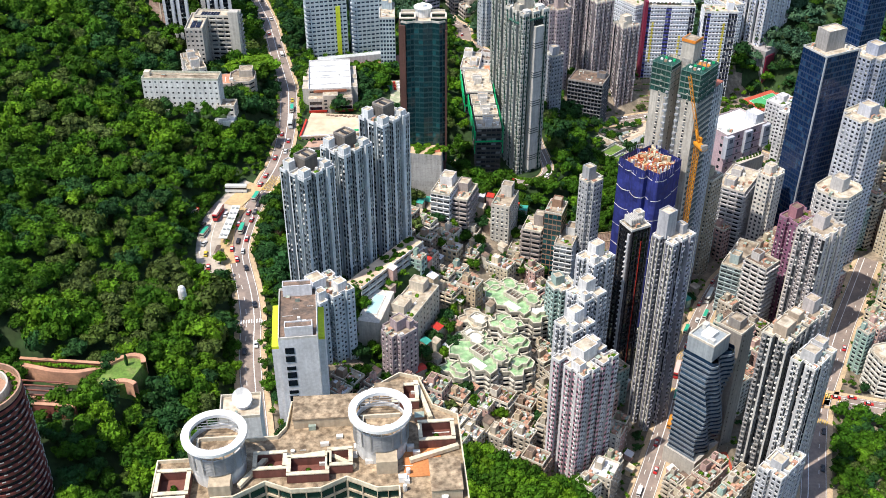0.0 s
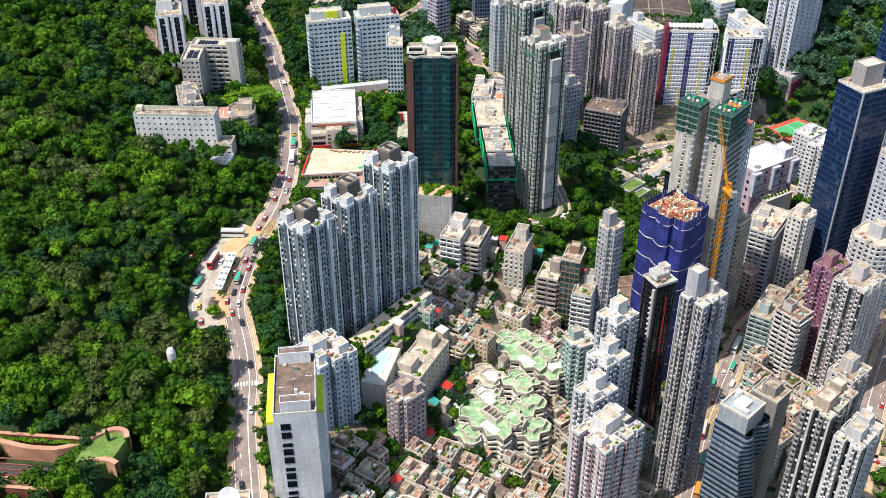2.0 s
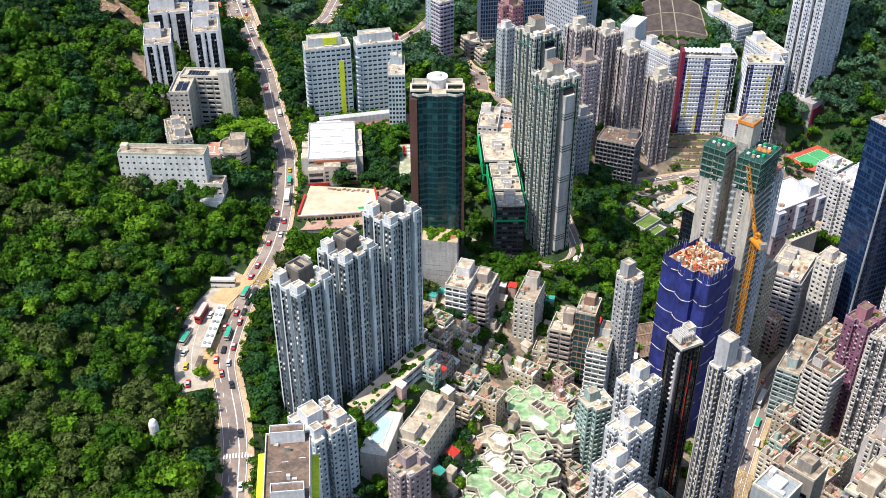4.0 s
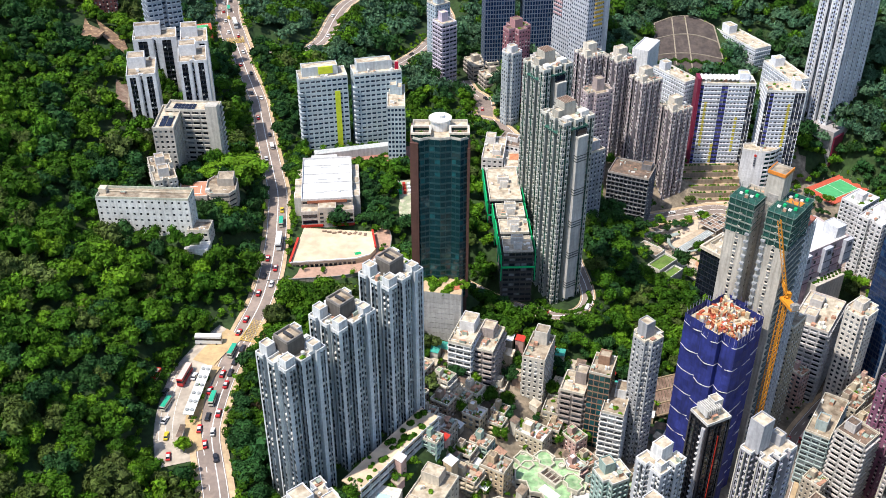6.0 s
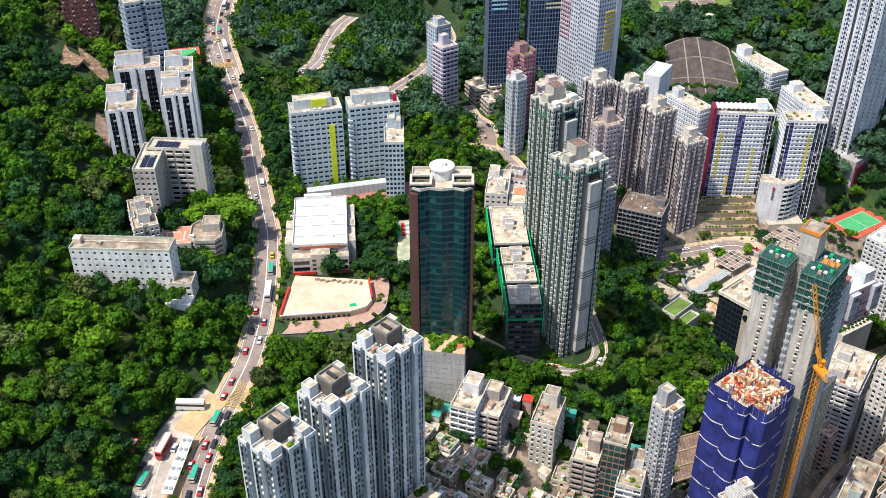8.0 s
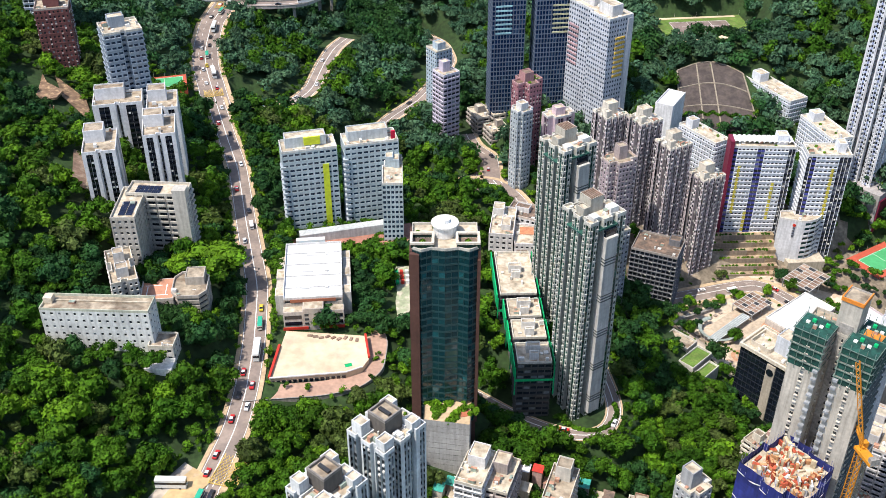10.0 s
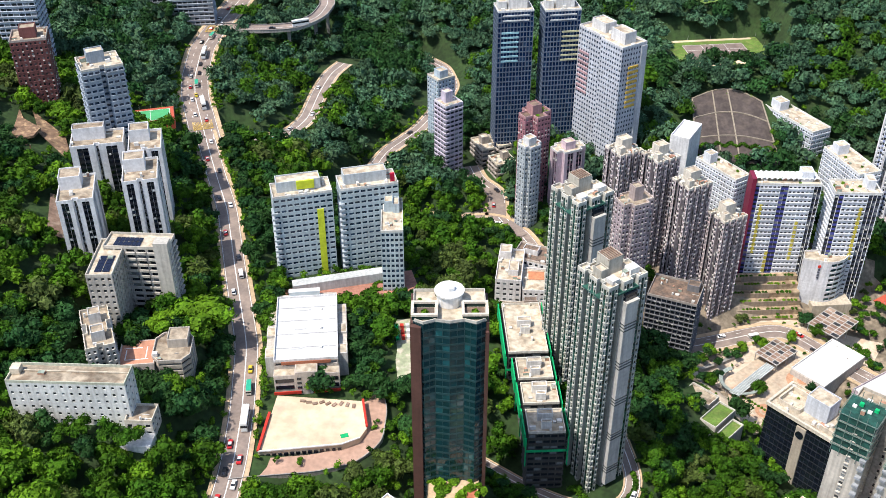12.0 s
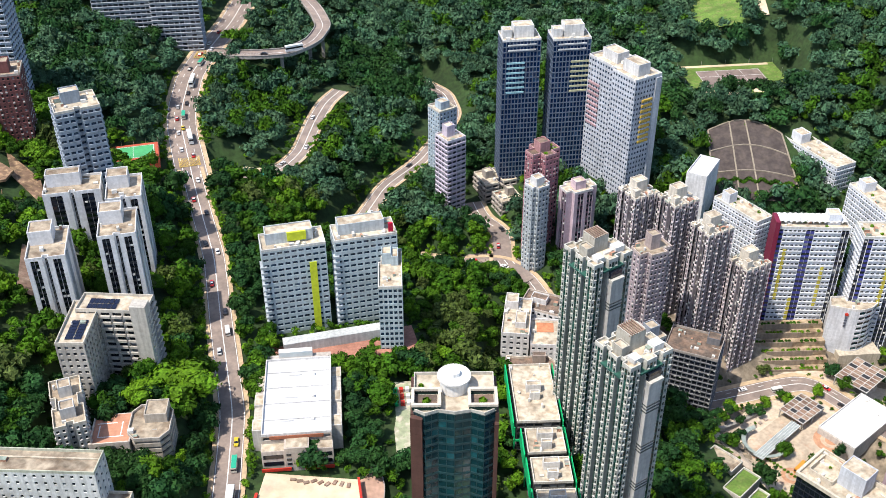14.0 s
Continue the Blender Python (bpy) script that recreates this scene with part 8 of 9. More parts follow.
# curved garden path in the lower left
gar = thing("hillside_garden", "lawn inside a curving pink garden path", "garden", 0, 0, 0, 0, kind="structure")
mark(-157, 298, 60, rect(18, 9), -1)
mark(-183, 290, 0, rect(26, 16), -1)
PINK = material("pink_terrace_paving", (0.5, 0.27, 0.17), 0.85, 0.2, 0.8, 0.15)
flat_part("lawn", [(-166, 292), (-157, 288), (-150, 292), (-148, 305), (-153, 310), (-160, 305)], 29.6, M_GRASS, gar, thick=10)
for key_, pts_ in (("garden_path", [(-200, 298, 30.2), (-193, 297, 30.2), (-183, 295, 30.2), (-172, 295, 30.2), (-163, 299, 30.2), (-160, 304, 30.2), (-154, 308, 30.2), (-149, 307, 30.2), (-148, 303, 30.2)]), ("garden_path", [(-160, 289, 30.0), (-155, 292, 30.0), (-150, 292.5, 30.0), (-147, 290.5, 30.0)]), ("terrace_wall", [(-200, 285, 25.5), (-191, 284, 25.5), (-177, 283, 25.5), (-161, 283, 25.5), (-158, 286, 25.5)])):
    ln = smooth_line(pts_, 1.5)
    a0, a1 = ribbon(ln, -1.0, -1.0, -6.0), ribbon(ln, -1.0, -1.0, 0.6)
    b0, b1 = ribbon(ln, 1.0, 1.0, -6.0), ribbon(ln, 1.0, 1.0, 0.6)
    part(key_, [ribbon(ln, 1.0, -1.0, 0.6), np.stack([a0[:, 0], a0[:, 1], a1[:, 1], a1[:, 0]], 1), np.stack([b0[:, 0], b0[:, 1], b1[:, 1], b1[:, 0]], 1)], PINK, gar)
part("court_floor", [box(-185, 286.5, 19, 22, 11, 5.7)], M_SHOT, gar)
for k in range(4):
    part("court_beam", [box(-185, 282.5 + 2.6 * k, 28.6, 22, 0.4, 0.5, bottom=True)], paint(0.3, 0.12, 0.09), gar)
for px_, py_, w_ in ((-181, 300.5, 34), (-180, 275.2, 30)):
    part("terrace_wall", [box(px_, py_, 20, w_, 1.0, 11.2)], paint(0.3, 0.1, 0.07), gar, "dark red garden wall")
    part("wall_coping", [box(px_, py_, 31.2, w_ + 0.3, 1.4, 0.3)], PINK, gar)
part("garden_hedge", [leaf_tuft(-197 + 1.3 * k, 298.6 + 0.3 * math.sin(k), 30.4, 0.9, rng, 26) for k in range(26)], M_LEAF_LIME, gar, kind="stuff")
part("cypress", [lathe(-154.5, 302, [(0.5, 29.6), (0.75, 31.5), (0.6, 34), (0.05, 36)], 9)], M_LEAF_DARK, gar, "small dark columnar shrub")
hut = thing("hut", "small white tarpaulin hut among trees", "hut", -148.5, 355, land(-148.5, 355) + 8, 60)
part("tarpaulin", [lathe(0, 0, [(0.1, 5.2), (1.2, 4.6), (1.8, 3.0), (2.0, -3.0)], 14)], paint(0.8, 0.8, 0.8), hut)

# elevated slip road that loops off the hill road
fw = 5.2
fl = smooth_line([(-249, 892, 36.2), (-234, 890, 37), (-220, 889, 37), (-196, 895, 37), (-184, 915, 37), (-182, 941, 37), (-193, 967, 38), (-206, 989, 39), (-226, 1018, 40)])
fly = part("flyover", [ribbon(fl, fw, -fw, 0.05)], M_ASPHALT)
tagged(fly, "elevated loop road on slender piers", "flyover", kind="structure")
for s_ in (-1, 1):
    out_, top_, in_ = ribbon(fl, s_ * fw, s_ * fw, 0), None, None
    w0, w1 = ribbon(fl, s_ * fw, s_ * fw, -1.3), ribbon(fl, s_ * fw, s_ * fw, 1.0)
    part("parapet_wall", [np.stack([w0[:, 0], w0[:, 1], w1[:, 1], w1[:, 0]], 1), ribbon(fl, s_ * fw + 0.25, s_ * fw - 0.25, 1.0)], M_CONCRETE, fly)
part("deck_soffit", [ribbon(fl, fw, -fw, -1.3)], M_CONCRETE, fly)
part("centre_line", [ribbon(fl, 0.15, -0.15, 0.09)], M_LINE, fly)
for k in range(6, len(fl) - 1, 6):
    gz_ = land(fl[k, 0], fl[k, 1])
    part("pier", [box(fl[k, 0], fl[k, 1], gz_ - 2, 2.0, 1.6, fl[k, 2] - 1.3 - gz_ + 2)], M_CONCRETE, fly)

# yellow box markings and crossings
def hatch(name, x, y, z, yaw, w, d, n=7):
    h = thing(name, "yellow box junction hatching on asphalt", "road marking", x, y, z, yaw, kind="structure")
    q = [beam((-w / 2, y0, 0), (w / 2, y0, 0), 0.12) for y0 in (-d / 2, d / 2)] + [beam((x0, -d / 2, 0), (x0, d / 2, 0), 0.12) for x0 in (-w / 2, w / 2)]
    for k in range(1, 2 * n):
        u = k / n
        a, b = ((min(u, 1), max(u - 1, 0)), (max(u - 1, 0), min(u, 1)))
        q.append(beam(((a[0] - 0.5) * w, (a[1] - 0.5) * d, 0), ((b[0] - 0.5) * w, (b[1] - 0.5) * d, 0), 0.09))
        q.append(beam(((0.5 - a[0]) * w, (a[1] - 0.5) * d, 0), ((0.5 - b[0]) * w, (b[1] - 0.5) * d, 0), 0.09))
    part("hatching", q, M_YELLOW, h)


hatch("box_junction", -133, 472, 16.3, 80, 17, 11)
hatch("box_junction", 92, 428, -56.93, 65, 20, 11)
hatch("box_junction", -223, 765, 28.5, 112, 13, 11)
hatch("box_junction", -250, 890, 36.1, 92, 14, 11)
zeb = thing("zebra_crossing", "worn white crossing bars across the hill road", "crossing", -121, 363, 7.06, 12, kind="structure")
part("bars", [box(-6 + 1.2 * k, 0, 0, 0.6, 3.6, 0.02) for k in range(11)], M_LINE, zeb)
zeb2 = thing("yellow_crossing", "yellow crossing bars on a sunlit street", "crossing", 157, 400, -58.93, 66, kind="structure")
part("bars", [box(-9, -7 + 1.1 * k, 0, 3.6, 0.6, 0.02) for k in range(14)] + [box(12, -7 + 1.1 * k, 0, 3.6, 0.6, 0.02) for k in range(14)], M_YELLOW, zeb2)
zeb3 = thing("yellow_crossing", "yellow crossing bars on a sunlit street", "crossing", 84, 405, -56.93, 68, kind="structure")
part("bars", [box(0, -6 + 1.1 * k, 0, 3.4, 0.6, 0.02) for k in range(12)], M_YELLOW, zeb3)

# ---- low old blocks that fill the lower quarter ----
FILL_WALL = [paint(0.66, 0.57, 0.42), paint(0.52, 0.46, 0.37), paint(0.36, 0.26, 0.19), paint(0.72, 0.67, 0.57), paint(0.6, 0.4, 0.35), paint(0.36, 0.5, 0.44), paint(0.62, 0.49, 0.33)]
FILL_ROOF = [M_ROOF, M_ROOF_PALE, M_ROOF, M_ROOF_GREEN, M_ROOF_BROWN, M_ROOF_PALE, M_ROOF_BROWN, M_ROOF_WHITE]
FOOTPRINTS.append([(-22, 294), (34, 294), (30, 320), (-16, 330)])
rng = np.random.default_rng(21)
corner = np.array([(-1, -1), (1, -1), (1, 1), (-1, 1), (0, 0), (0, -1), (1, 0), (0, 1), (-1, 0)], float)


MID = {}


def free_plot(x, y, yaw, w, d):
    """Whether a plot lies clear of roads and of all plans marked so far."""
    c, s = math.cos(radians(yaw)), math.sin(radians(yaw))
    for i in range(len(MID), len(FOOTPRINTS)):
        q = np.array(FOOTPRINTS[i])
        MID[i] = (q.mean(0), np.linalg.norm(q - q.mean(0), axis=1).max())
    reach = math.hypot(w, d) / 2
    p = corner * (w / 2 - 0.8, d / 2 - 0.8)
    X, Y = x + p[:, 0] * c - p[:, 1] * s, y + p[:, 0] * s + p[:, 1] * c
    for i, poly in enumerate(FOOTPRINTS):
        m, r = MID[i]
        if math.hypot(m[0] - x, m[1] - y) > r + reach:
            continue
        if inside(X, Y, poly).any():
            return False
        cx_, cy_ = np.array([q[0] for q in poly]), np.array([q[1] for q in poly])
        u, v = (cx_ - x) * c + (cy_ - y) * s, -(cx_ - x) * s + (cy_ - y) * c
        if ((np.abs(u) < w / 2) & (np.abs(v) < d / 2)).any():
            return False
    return not (near_lines(X, Y, TOWN_LINES)[0] < 2.4).any()


TOWN_LINES = [LINES[k] for k in ("main_street", "tram_street", "cross_street", "driveway", "hospital_road")]
FILL = [((-48, 60, 330, 372), 66, -34, 5, 9), ((10, 56, 350, 470), 44, -36, 7, 12), ((76, 120, 300, 345), 48, -40, 8, 14), ((92, 165, 400, 470), 46, -40, 8, 14), ((104, 160, 470, 545), 46, -34, 8, 16),
        ((-55, -20, 425, 470), 66, -16, 3, 6), ((-10, 40, 440, 468), 60, -34, 4, 9), ((176, 240, 420, 520), 40, -34, 8, 20), ((195, 260, 540, 640), 40, -10, 10, 30), ((30, 60, 300, 345), 46, -38, 6, 10), ((84, 110, 520, 560), 46, -30, 6, 12), ((-62, -28, 446, 478), 62, -14, 3, 6), ((-75, -40, 300, 350), 60, -22, 4, 8), ((-40, 16, 300, 335), 50, -34, 5, 9), ((24, 62, 424, 462), 46, -38, 5, 10), ((-30, 44, 452, 476), -14, -26, 3, 6)]
made = 0
for (x0, x1, y0, y1), yaw_, top_, lo_, hi_ in FILL:
    for yy in np.arange(y0, y1, 6.5):
        for xx in np.arange(x0, x1, 6.0):
            x_, y_ = xx + rng.uniform(-1.5, 1.5), yy + rng.uniform(-1.5, 1.5)
            for w_, d_ in ((rng.uniform(8, 12), rng.uniform(9, 14)), (7.5, 9.0), (6.0, 7.0)):
                if free_plot(x_, y_, yaw_, w_, d_):
                    gz_ = land(x_, y_)
                    h_ = min(rng.uniform(lo_, hi_) * 1.6 + 6, top_ - gz_ + rng.uniform(-4, 4))
                    if h_ < 6:
                        h_ = rng.uniform(6, 10)
                    k_ = int(rng.integers(len(FILL_WALL)))
                    building("walk_up_block", ("cream", "grey", "brown", "white", "pink", "sea-green", "buff")[k_] + " old walk-up block with cluttered roof", x_, y_, yaw_ + rng.uniform(-3, 3), rect(w_, d_), gz_ + h_, (ST_FLAT, ST_BALC, ST_SMALL)[made % 3], FILL_WALL[k_],
                             roof=FILL_ROOF[int(rng.integers(len(FILL_ROOF)))], room=((rng.uniform(-1.5, 1.5), d_ * 0.2, w_ * 0.4, d_ * 0.3, 2.4),), junk=14, warm=0.5, green=0.16, category="walk-up block", group="old walk-up blocks", grow=0.3)
                    made += 1
                    break


# small sheds, awnings and yards in the gaps between the old blocks
AWNING = [M_ROOF_PALE, M_ROOF_BROWN, M_ROOF_WHITE, M_EQUIP_WARM, M_ROOF, material("teal_awning", (0.04, 0.3, 0.24), 0.7, 0.2, 0.8, 0.2), M_RED, M_ROOF_PALE, M_ROOF_BROWN]
SHED = ["pale felt", "brown tile", "white sheet", "rusty sheet", "grey felt", "teal awning", "red awning", "pale felt", "brown tile"]
sheds = 0
for (x0, x1, y0, y1), yaw_ in (((-56, 52, 478, 504), -14), ((-62, 62, 340, 480), 62), ((88, 172, 395, 545), 46), ((-78, 64, 300, 340), 54), ((76, 130, 300, 345), 48), ((-66, -40, 360, 372), 60)):
    for yy in np.arange(y1, y0, -4.8):
        for xx in np.arange(x0, x1, 4.8):
            x_, y_ = xx + rng.uniform(-1, 1), yy + rng.uniform(-1, 1)
            if rng.random() < 0.68 and sheds < 295 and free_plot(x_, y_, yaw_, 4.4, 4.0):
                k_ = int(rng.integers(len(AWNING)))
                gz_, h_ = land(x_, y_), rng.uniform(3.0, 8.5)
                w_, d_ = rng.uniform(3.4, 4.6), rng.uniform(3.0, 4.4)
                sh = thing("shed", "small lean-to shed with " + SHED[k_] + " roof", "shed", x_, y_, gz_ - 2, yaw_ + rng.uniform(-4, 4), group="sheds between old blocks")
                mark(x_, y_, yaw_, rect(w_, d_), -0.4)
                part("shed_wall", [box(0, 0, 0, w_, d_, h_ + 1.6)], FILL_WALL[int(rng.integers(len(FILL_WALL)))], sh)
                part("shed_roof", [np.array([[(-w_ / 2 - 0.3, -d_ / 2 - 0.3, h_ + 1.7), (w_ / 2 + 0.3, -d_ / 2 - 0.3, h_ + 1.7), (w_ / 2 + 0.3, d_ / 2 + 0.3, h_ + 2.5), (-w_ / 2 - 0.3, d_ / 2 + 0.3, h_ + 2.5)]], float)], AWNING[k_], sh)
                sheds += 1


# ---- vehicles ----
def car_thing(name, label, paint_mat, L=4.5, W=1.75, H=1.45, roof=None, box_body=False, category="car"):
    c = thing(name, label, category)
    if box_body:
        part("body", [box(0, 0, 0.4, L, W, H - 0.4)], paint_mat, c)
        part("roof_panel", [box(0, 0, H, L - 0.2, W - 0.15, 0.12)], roof or paint_mat, c)
        part("window_band", [box(0, 0, H * 0.52, L + 0.04, W + 0.04, H * 0.26)], M_GLASS_BLACK, c)
    else:
        part("body", [box(0, 0, 0.35, L, W, 0.5), box(-L * 0.02, 0, 0.85, L * 0.97, W * 0.96, 0.08)], paint_mat, c)
        hw, r0, r1 = W * 0.44, (-L * 0.36, L * 0.24), (-L * 0.24, L * 0.1)
        z0_, z1_ = 0.93, H
        b_ = [(r0[0], -hw, z0_), (r0[1], -hw, z0_), (r0[1], hw, z0_), (r0[0], hw, z0_)]
        t_ = [(r1[0], -hw * 0.86, z1_), (r1[1], -hw * 0.86, z1_), (r1[1], hw * 0.86, z1_), (r1[0], hw * 0.86, z1_)]
        part("window_band", np.array([[b_[i], b_[(i + 1) % 4], t_[(i + 1) % 4], t_[i]] for i in range(4)], float), M_GLASS_BLACK, c)
        part("roof", [box((r1[0] + r1[1]) / 2, 0, z1_, r1[1] - r1[0], hw * 1.72, 0.05)], roof or paint_mat, c)
    for sx in (-0.3, 0.3):
        for sy in (-1, 1):
            w = part("wheel", [lathe(0, 0, [(0.01, 0), (0.33, 0), (0.33, 0.22), (0.01, 0.22)], 10)], M_TYRE, c)
            w.matrix_local = pose(sx * L, sy * (W / 2) + (0.02 if sy < 0 else 0.02), 0.33, 90, 0, 0)
    return c


def gloss(r, g, b):
    return material("car_paint", (r, g, b), 0.3, 0.05, 1.0, 0.3, spec=0.6)


SILVER = gloss(0.55, 0.55, 0.54)
FLEET = {
    "taxi": car_thing("taxi", "red taxi with a silver roof", gloss(0.5, 0.02, 0.02), roof=SILVER),
    "dark": car_thing("car", "dark grey saloon car on the road", gloss(0.03, 0.03, 0.035)),
    "white": car_thing("car", "white saloon car on the road", gloss(0.75, 0.75, 0.75)),
    "silver": car_thing("car", "silver saloon car on the road", SILVER),
    "yellow": car_thing("car", "yellow saloon car on the road", gloss(0.6, 0.45, 0.03)),
    "minibus": car_thing("minibus", "cream minibus with a green roof", gloss(0.6, 0.58, 0.5), 7.0, 2.1, 2.7, gloss(0.03, 0.36, 0.22), True, "minibus"),
    "van": car_thing("van", "white delivery van on the street", gloss(0.75, 0.75, 0.74), 5.4, 1.95, 2.2, None, True, "van"),
    "truck": car_thing("truck", "box truck with an orange body", gloss(0.6, 0.25, 0.03), 7.5, 2.3, 3.0, None, True, "truck"),
    "bus": car_thing("bus", "white double-decker bus with a teal band", gloss(0.68, 0.7, 0.69), 11.5, 2.5, 4.3, gloss(0.66, 0.7, 0.68), True, "bus"),
    "redbus": car_thing("bus", "red double-decker bus in traffic", gloss(0.5, 0.03, 0.03), 11.0, 2.5, 4.2, gloss(0.62, 0.5, 0.45), True, "bus"),
}


def on_road(key, s, off, kind, back=False):
    """A vehicle s metres along a road, off metres to the left of its middle line."""
    w, line = LINES[key]
    d = np.r_[0, np.cumsum(np.linalg.norm(np.diff(line[:, :2], axis=0), axis=1))]
    p = [np.interp(s, d, line[:, i]) for i in range(3)]
    q = [np.interp(s + 2, d, line[:, i]) for i in range(3)]
    t = Vector((q[0] - p[0], q[1] - p[1])).normalized()
    x_, y_ = p[0] - t.y * off, p[1] + t.x * off
    copy_thing(FLEET[kind], pose(x_, y_, p[2] + 0.03, 0, 0, math.degrees(math.atan2(t.y, t.x)) + (180 if back else 0)))


TRAFFIC = {
    "hill_road_lower": ((58, 2.2, "dark", 0), (92, 2.4, "dark", 0), (96, -2.8, "white", 1), (122, -2.4, "dark", 1), (150, -2.1, "dark", 1), (158, 1.3, "taxi", 0), (164, -1.9, "silver", 0), (166, 3.5, "taxi", 0), (172, 1.1, "dark", 0), (174, -2.9, "taxi", 1), (181, 1.0, "minibus", 0), (186, 3.7, "taxi", 0), (190, -2.1, "taxi", 0), (196, 1.0, "taxi", 0), (197, -2.1, "dark", 1), (204, -1.9, "dark", 0), (209, 1.1, "minibus", 0), (212, -2.4, "dark", 0)),
    "hill_road": ((7, 2.3, "taxi", 0), (16, 2.3, "taxi", 0), (35, 2.3, "taxi", 0), (42, -2.3, "white", 1), (48, 2.3, "dark", 0), (54, -2.3, "taxi", 1), (62, 2.3, "taxi", 0), (74, -2.3, "bus", 1), (92, -2.3, "minibus", 1), (104, -2.3, "yellow", 1), (158, 2.3, "silver", 0), (170, -2.3, "van", 1), (184, -2.3, "dark", 1), (206, 2.3, "taxi", 0), (230, -2.3, "white", 1), (238, 2.3, "dark", 0), (264, -2.3, "dark", 1), (278, 2.3, "taxi", 0), (296, -2.3, "white", 1)),
    "hill_road_upper": ((4, 2.6, "silver", 0), (22, -3.0, "taxi", 1), (30, 2.6, "white", 0), (40, -3.4, "bus", 1), (49, 2.2, "white", 0), (54, -0.6, "yellow", 1), (66, 2.6, "taxi", 0), (68, -1.2, "minibus", 1), (80, 2.4, "silver", 0), (84, -2.4, "dark", 1), (96, -1.8, "dark", 1), (108, -3, "bus", 1), (126, 2.5, "dark", 0), (134, -2, "minibus", 1), (146, 2.2, "taxi", 0), (154, -2.4, "silver", 1), (162, 2.2, "white", 0), (174, -2.6, "dark", 1), (180, 2.4, "taxi", 0)),
    "main_street": ((96, 2.0, "van", 0), (112, -2, "taxi", 1), (130, 1.8, "taxi", 0), (146, -1.8, "truck", 1), (160, -4.6, "van", 1), (166, -1.2, "minibus", 1), (176, 4.4, "dark", 0), (186, 1.5, "redbus", 0), (203, 5, "dark", 0), (210, 1.5, "taxi", 0), (214, -2, "white", 1), (222, 4.6, "minibus", 0), (226, -4.6, "van", 1), (234, 1.4, "silver", 0), (240, -1.6, "minibus", 1), (250, 4.4, "taxi", 0), (258, 1.0, "bus", 0), (262, -4, "van", 1), (274, 4.2, "taxi", 0), (280, -2, "redbus", 1), (296, 2, "dark", 0), (306, -2, "truck", 1), (318, 2.4, "van", 0)),
    "tram_street": ((112, -4.2, "dark", 1), (138, -4.2, "dark", 1), (160, -1.6, "truck", 1), (168, 4, "taxi", 0), (186, 4.2, "van", 0), (196, 1.2, "bus", 0), (210, -4, "taxi", 1)),
    "cross_street": ((6, 2, "taxi", 0), (14, 4.0, "taxi", 0), (22, 1.2, "taxi", 0)),
    "hospital_road": ((36, 2.6, "white", 0), (52, -2.4, "van", 1), (78, 2.4, "taxi", 0), (90, -2.4, "dark", 1), (110, 2.4, "taxi", 0)),
    "lower_road": ((44, 2.2, "silver", 0), (66, -2.2, "white", 1), (104, 2.2, "white", 0)),
    "valley_road": ((88, 2, "dark", 0), (30, -2, "silver", 1)),
    "junction_road": ((30, 2, "taxi", 0), (48, -2, "white", 1)),
    "branch_road": ((14, 2, "taxi", 0), (30, -2, "dark", 1)),
    "driveway": ((44, 1.4, "taxi", 0), (68, -1.4, "white", 1)),
}
for key, cars in TRAFFIC.items():
    for s_, off_, kind_, back_ in cars:
        on_road(key, s_, off_, kind_, bool(back_))
copy_thing(FLEET["bus"], pose(-193, 897, 37.1, 0, 0, 30))
copy_thing(FLEET["dark"], pose(-211, 890, 37.1, 0, 0, 10))
# the first of each kind stands at the kerb or in a yard
for (key, ob), (x_, y_, z_, a) in zip(FLEET.items(), ((-151, 398, 13.35, 105), (-163, 431, 13.35, 80), (-153.4, 441, 13.35, 88), (-158, 416, 13.35, 80), (-155, 408, 13.35, 100), (-160, 424, 13.35, 82), (100, 641, -41.3, 40), (90, 632, -41.3, 50), (-153, 462, 13.35, 4), (-157, 440, 13.35, 86))):
    ob.matrix_world = pose(x_, y_, lane_z(y_) + 0.1 if x_ < -100 else z_, 0, 0, a)


# ---- trees ----
def crown_cards(rng, r, h, lobes, per, size, core=(5, 2)):
    """A crown of several uneven leafy lobes, each a lumpy body covered with small leaf sprays, resting at z = 0."""
    out = []
    for k in range(lobes):
        a, q = rng.uniform(0, 2 * math.pi), rng.uniform(0.35, 0.8) * r
        if k == 0:
            q = 0
        lr = rng.uniform(0.34, 0.56) * r
        c = np.array([q * math.cos(a), q * math.sin(a), h * rng.uniform(0.4, 0.66) + (0.2 * h if k == 0 else 0)])
        nu, nv = core
        th, ph = np.linspace(0, 2 * math.pi, nu + 1)[:-1], np.linspace(-0.5, math.pi / 2, nv + 1)
        rad = lr * rng.uniform(0.72, 0.9, (nu, nv + 1))
        rad[:, -1] = lr * 0.8
        pts = np.stack([np.cos(th)[:, None] * np.cos(ph) * rad, np.sin(th)[:, None] * np.cos(ph) * rad, np.sin(ph) * rad * 0.85], -1) + c
        nxt = np.roll(pts, -1, 0)
        quads = np.stack([pts[:, :-1], nxt[:, :-1], nxt[:, 1:], pts[:, 1:]], 2).reshape(-1, 4, 3)
        out += [quads[:, [0, 1, 2]], quads[:, [0, 2, 3]]]
        n = rng.normal(size=(per, 3))
        n[:, 2] = np.abs(n[:, 2]) * 1.1 - 0.3
        n /= np.linalg.norm(n, axis=1)[:, None]
        ctr = c + n * lr * np.array([1, 1, 0.85]) * rng.uniform(0.8, 1.12, (per, 1))
        out.append(leaf_tris(ctr, n, size * r, rng))
    return np.concatenate(out)


